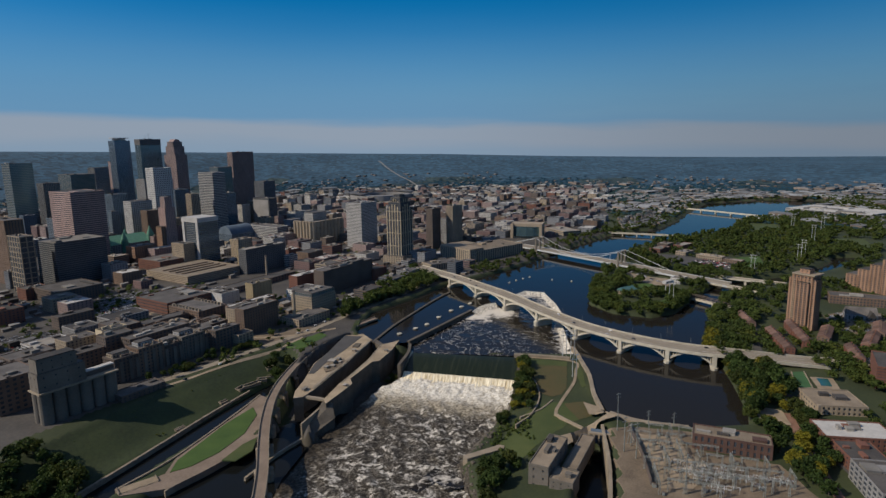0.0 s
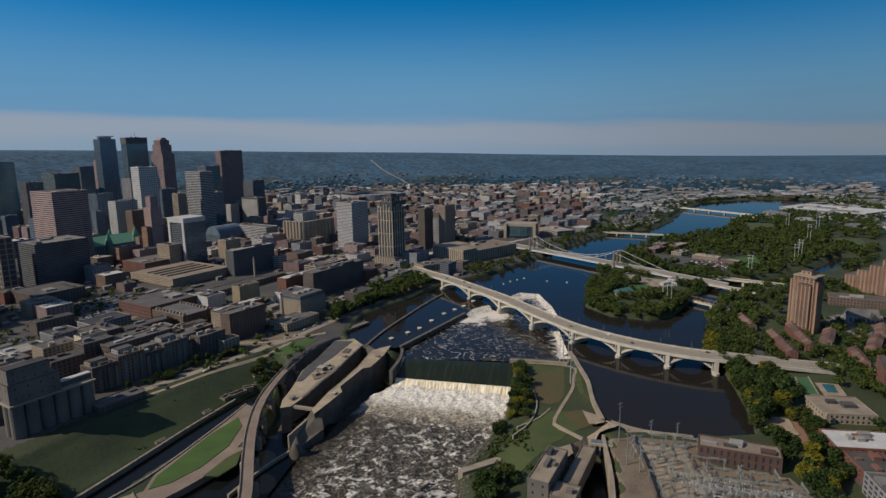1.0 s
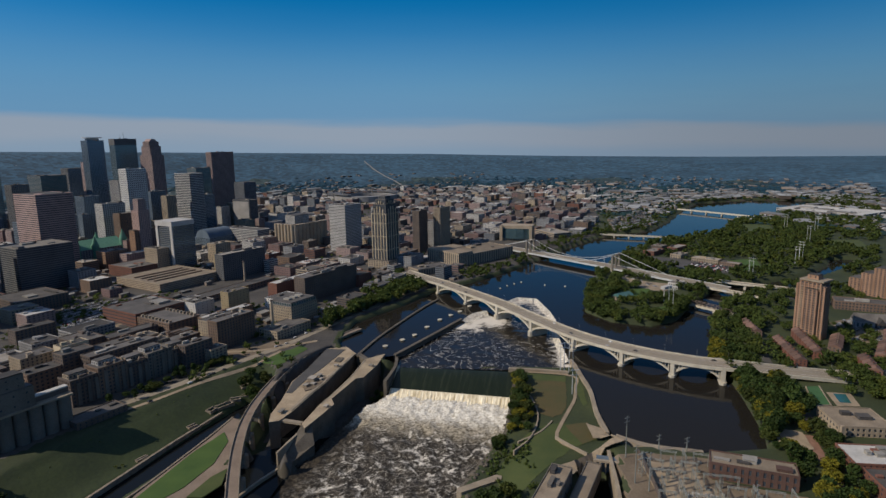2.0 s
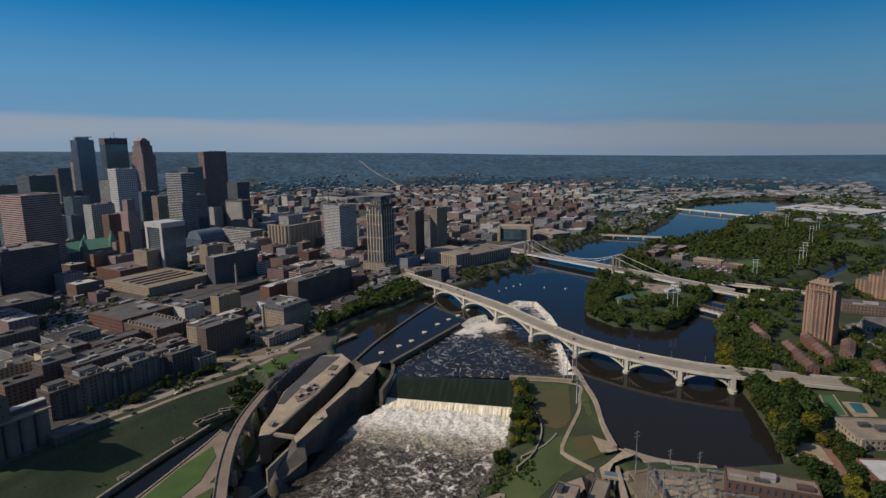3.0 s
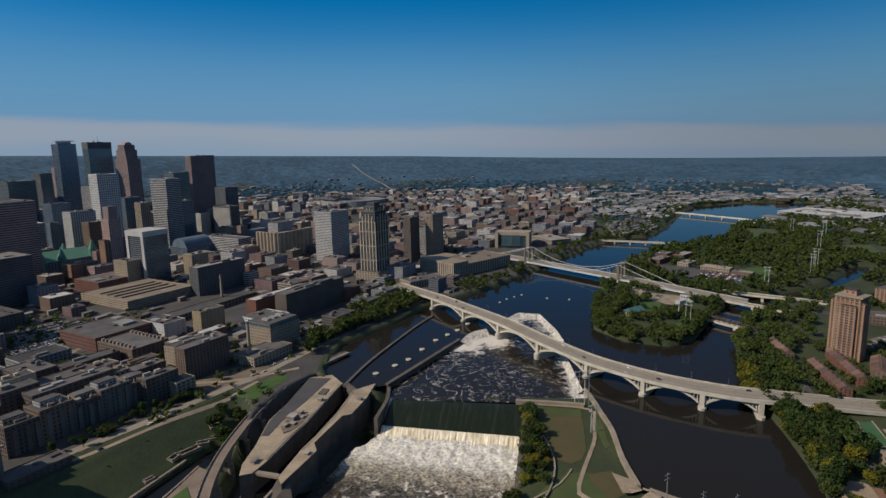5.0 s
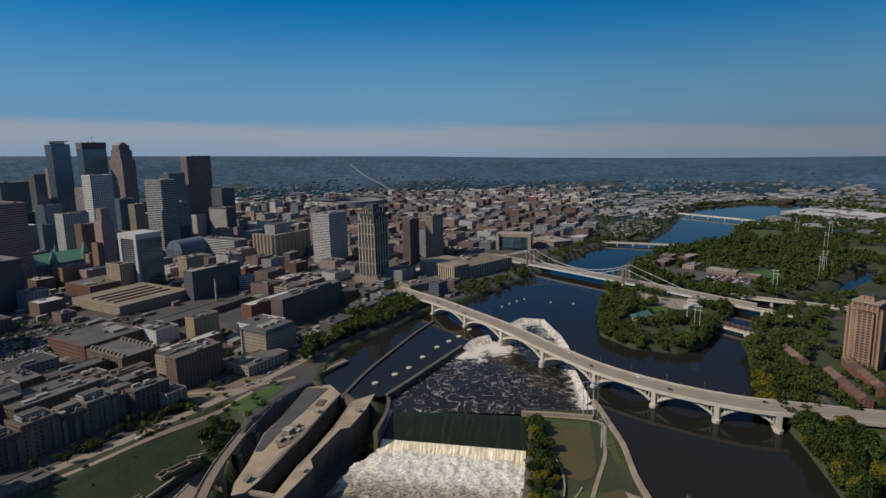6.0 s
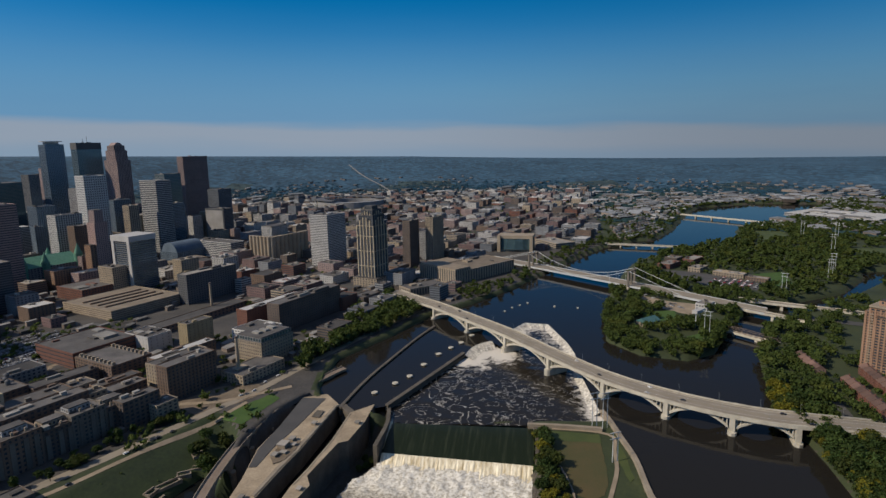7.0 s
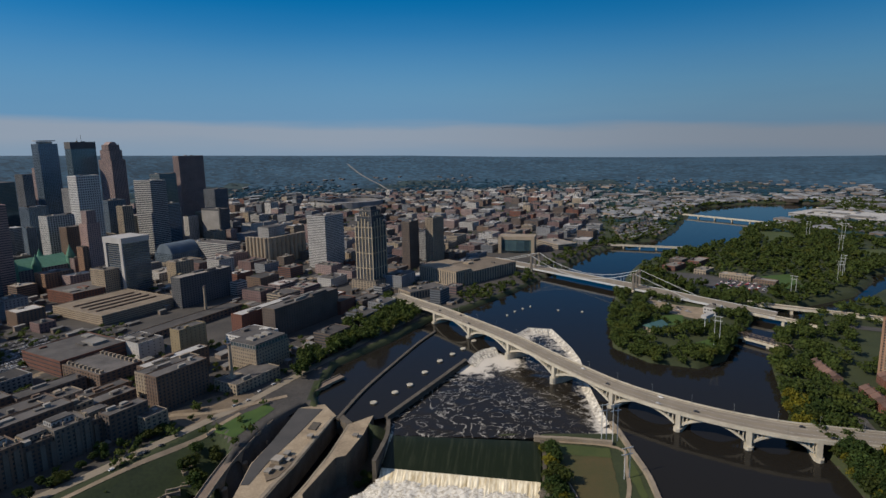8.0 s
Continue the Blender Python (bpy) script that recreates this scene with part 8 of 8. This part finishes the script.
while count < 3600:
    r = 1500 + 2900 * rg.random() ** 1.1
    a = radians(rg.uniform(-52, 54))
    x, y = r * math.sin(a), 75 + r * math.cos(a)
    if river_gap(x, y) < 20 or (r < 2250 and x < 0.42 * y - 60 and x > -1.05 * y):
        continue
    if rg.random() < smooth(2000, 2600, r):
        count += 0.35
        continue
    big = rg.random() < (0.16 if 1900 < r < 3300 else 0.04)
    w, d, h = (rg.uniform(30, 80), rg.uniform(20, 50), rg.uniform(7, 13)) if big else (rg.uniform(8, 16), rg.uniform(7, 12), rg.uniform(5, 8))
    z, yaw = ground_z(x, y) - 1, rg.choice([20, 57, 110])
    if big:
        fh.turned(x, y, w, d, z, z + h, yaw)
        fr.turned(x, y, w + 1, d + 1, z + h, z + h + 0.8, yaw)
    else:
        fh.turned(x, y, w, d, z, z + h, yaw)
        k = Shape().gable(-w / 2 - 0.5, w / 2 + 0.5, -d / 2 - 0.5, d / 2 + 0.5, 0, 3.2)
        c, s_ = math.cos(radians(yaw)), math.sin(radians(yaw))
        fr.add([(x + p * c - q * s_, y + p * s_ + q * c, z + h + o) for p, q, o in k.v], k.f)
    count += 1
for _ in range(900):
    r = 2100 + 750 * rg.random() ** 1.5
    a = radians(rg.uniform(-50, 52))
    x, y = r * math.sin(a), 75 + r * math.cos(a)
    if noise.noise((x * 0.002, y * 0.002, 12)) < 0.0 or river_gap(x, y) < 20:
        continue
    w, d, z = rg.uniform(10, 30), rg.uniform(8, 16), ground_z(x, y) - 1
    fh.turned(x, y, w, d, z, z + 6, 57)
    fr.turned(x, y, w + 1, d + 1, z + 6, z + 6.8, 57)
YARDS = [(430, 1480), (760, 1640), (1042, 1900), (2040, 1990), (1560, 1440), (1200, 1700)]
for _ in range(900):
    x, y = rg.uniform(430, 2040), rg.uniform(1440, 1990)
    if off_line(YARDS, np.array(x), np.array(y)) > 0 or river_gap(x, y) < 22 or rg.random() < 0.35:
        continue
    w, d, h, z = rg.uniform(22, 70), rg.uniform(14, 38), rg.uniform(5, 10), ground_z(x, y) - 1
    fh.turned(x, y, w, d, z, z + h, 28)
    fr.turned(x, y, w + 1, d + 1, z + h, z + h + 0.8, 28)
ROWS = [(548, 1330), (722, 1456), (640, 1190), (479, 1104)]
for i in range(9):
    for j in range(16):
        u, v = (j + rg.uniform(-0.2, 0.2)) / 16, (i + rg.uniform(-0.2, 0.2)) / 9
        x = (ROWS[3][0] * (1 - u) + ROWS[2][0] * u) * (1 - v) + (ROWS[0][0] * (1 - u) + ROWS[1][0] * u) * v
        y = (ROWS[3][1] * (1 - u) + ROWS[2][1] * u) * (1 - v) + (ROWS[0][1] * (1 - u) + ROWS[1][1] * u) * v
        if river_gap(x, y) < 14 or rg.random() < 0.25:
            continue
        z, w, d = ground_z(x, y) - 0.5, rg.uniform(8, 13), rg.uniform(6, 8)
        fh.turned(x, y, w, d, z, z + 6, 40)
        k = Shape().gable(-w / 2 - 0.4, w / 2 + 0.4, -d / 2 - 0.4, d / 2 + 0.4, 0, 2.8)
        fr.add([(x + p * 0.766 - q * 0.643, y + p * 0.643 + q * 0.766, z + 6 + o) for p, q, o in k.v], k.f)
tagged(part("far_houses", fh, M["shed_wall"]), "distant brown brick houses and sheds among trees", "houses", kind="stuff")
tagged(part("far_house_roofs", fr, M["far_roof"]), "distant pale and grey roofs among trees", "roofs", kind="stuff")

# ---- the ground plan above is in survey units along its own axes; lay it out in metres ----
EAST, SKEW, NORTH, RISE = 0.9864, 0.0355, 1.3093, 0.1365
SMALL = {"tree", "car", "street lamp", "pylon", "pole", "tank", "buoy", "mooring", "gantry", "transformer", "busbar", "chimney"}
LEVEL = {"lock": 2.0, "spit": -7.2, "gate": 2.0}
DECKS = {"arch_bridge": DECK_Z, "stone_arch_bridge": SZ, "suspension_bridge": 10.0}


def plan(x, y, z):
    return EAST * x + SKEW * y - 0.005 * z, NORTH * y - RISE * z


def turned_to(yaw):
    """How a direction and the one square to it come out: yaw, length along, length across, true width across."""
    c, s = math.cos(yaw), math.sin(yaw)
    u, v = (EAST * c + SKEW * s, NORTH * s), (-EAST * s + SKEW * c, NORTH * c)
    a, b = math.atan2(u[1], u[0]), math.atan2(-v[0], v[1])
    b += math.tau * round((a - b) / math.tau)
    return a, (a + b) / 2, math.hypot(*u), math.hypot(*v), EAST * NORTH / math.hypot(*u)


LAID = set()


def lay_mesh(me, level=None):
    if me.name in LAID:
        return
    LAID.add(me.name)
    v = np.empty(len(me.vertices) * 3)
    me.vertices.foreach_get("co", v)
    v = v.reshape(-1, 3)
    z = v[:, 2] if level is None else level
    v[:, 0], v[:, 1] = plan(v[:, 0], v[:, 1], z)
    me.vertices.foreach_set("co", v.ravel())
    me.update()


def lay_parts(ob, level):
    """Parts of a thing that is drawn straight into the plan."""
    for child in ob.children:
        if child.data and child.location.length < 1e-6:
            lay_mesh(child.data, level)
        else:
            x, y = plan(child.location.x, child.location.y, level)
            along, mean, lw, ld, across = turned_to(child.rotation_euler.z if child.rotation_mode != "QUATERNION" else child.rotation_quaternion.to_euler().z)
            sx, sy, sz = child.scale
            child.matrix_basis = pose(x, y, child.location.z, 0, 0, math.degrees(along)) @ Matrix.Diagonal((sx, sy * across, sz, 1))
        lay_parts(child, level)


for ob in list(scene.objects):
    if ob.parent or ob.type not in ("MESH", "EMPTY"):
        continue
    kind_, at = ob.get("category", ""), ob.location.copy()
    if abs(at.x) + abs(at.y) < 1e-6:
        level = DECKS.get(ob.name, 8.0) if kind_ == "bridge" else None
        if ob.data:
            if ob.name.startswith("wall_"):
                level = max(v.co.z for v in ob.data.vertices)
            elif kind_ in ("woodland", "city blocks", "sheds", "roofs", "cars") and "far" not in ob.name and "horizon" not in ob.name:
                level = 5.0
            lay_mesh(ob.data, level)
        lay_parts(ob, level)
        continue
    along, mean, lw, ld, across = turned_to(ob.rotation_euler.z)
    x, y = plan(at.x, at.y, at.z + 7 if kind_ == "ruin" else LEVEL.get(kind_, at.z))
    scale = Vector(ob.scale)
    if kind_ in SMALL:
        yaw = along
        if kind_ == "tree":
            scale = Vector((scale.x * 1.12, scale.y * 1.12, scale.z * 0.97))
        if kind_ == "tank":
            at.z = 5 + (at.z - 5) * (1 - RISE * 220 / (y - 40))
    else:
        yaw = mean
        tops = [c.bound_box[1][2] for c in ob.children if c.data]
        squat = 1.0
        if tops and kind_ not in ("lock", "spit", "gate", "ruin"):
            squat = 1 - RISE * (236 - 0.8 * max(tops)) / (y - 40)
        slim = 0.0 if squat == 1.0 else min(max((max(tops) - 20) / 60, 0.35), 1.0) * 0.1
        scale = Vector((scale.x * lw * (1 - slim), scale.y * ld * (1 - slim), scale.z * squat))
    ob.matrix_basis = pose(x, y, at.z, 0, 0, math.degrees(yaw)) @ Matrix.Diagonal((*scale, 1))
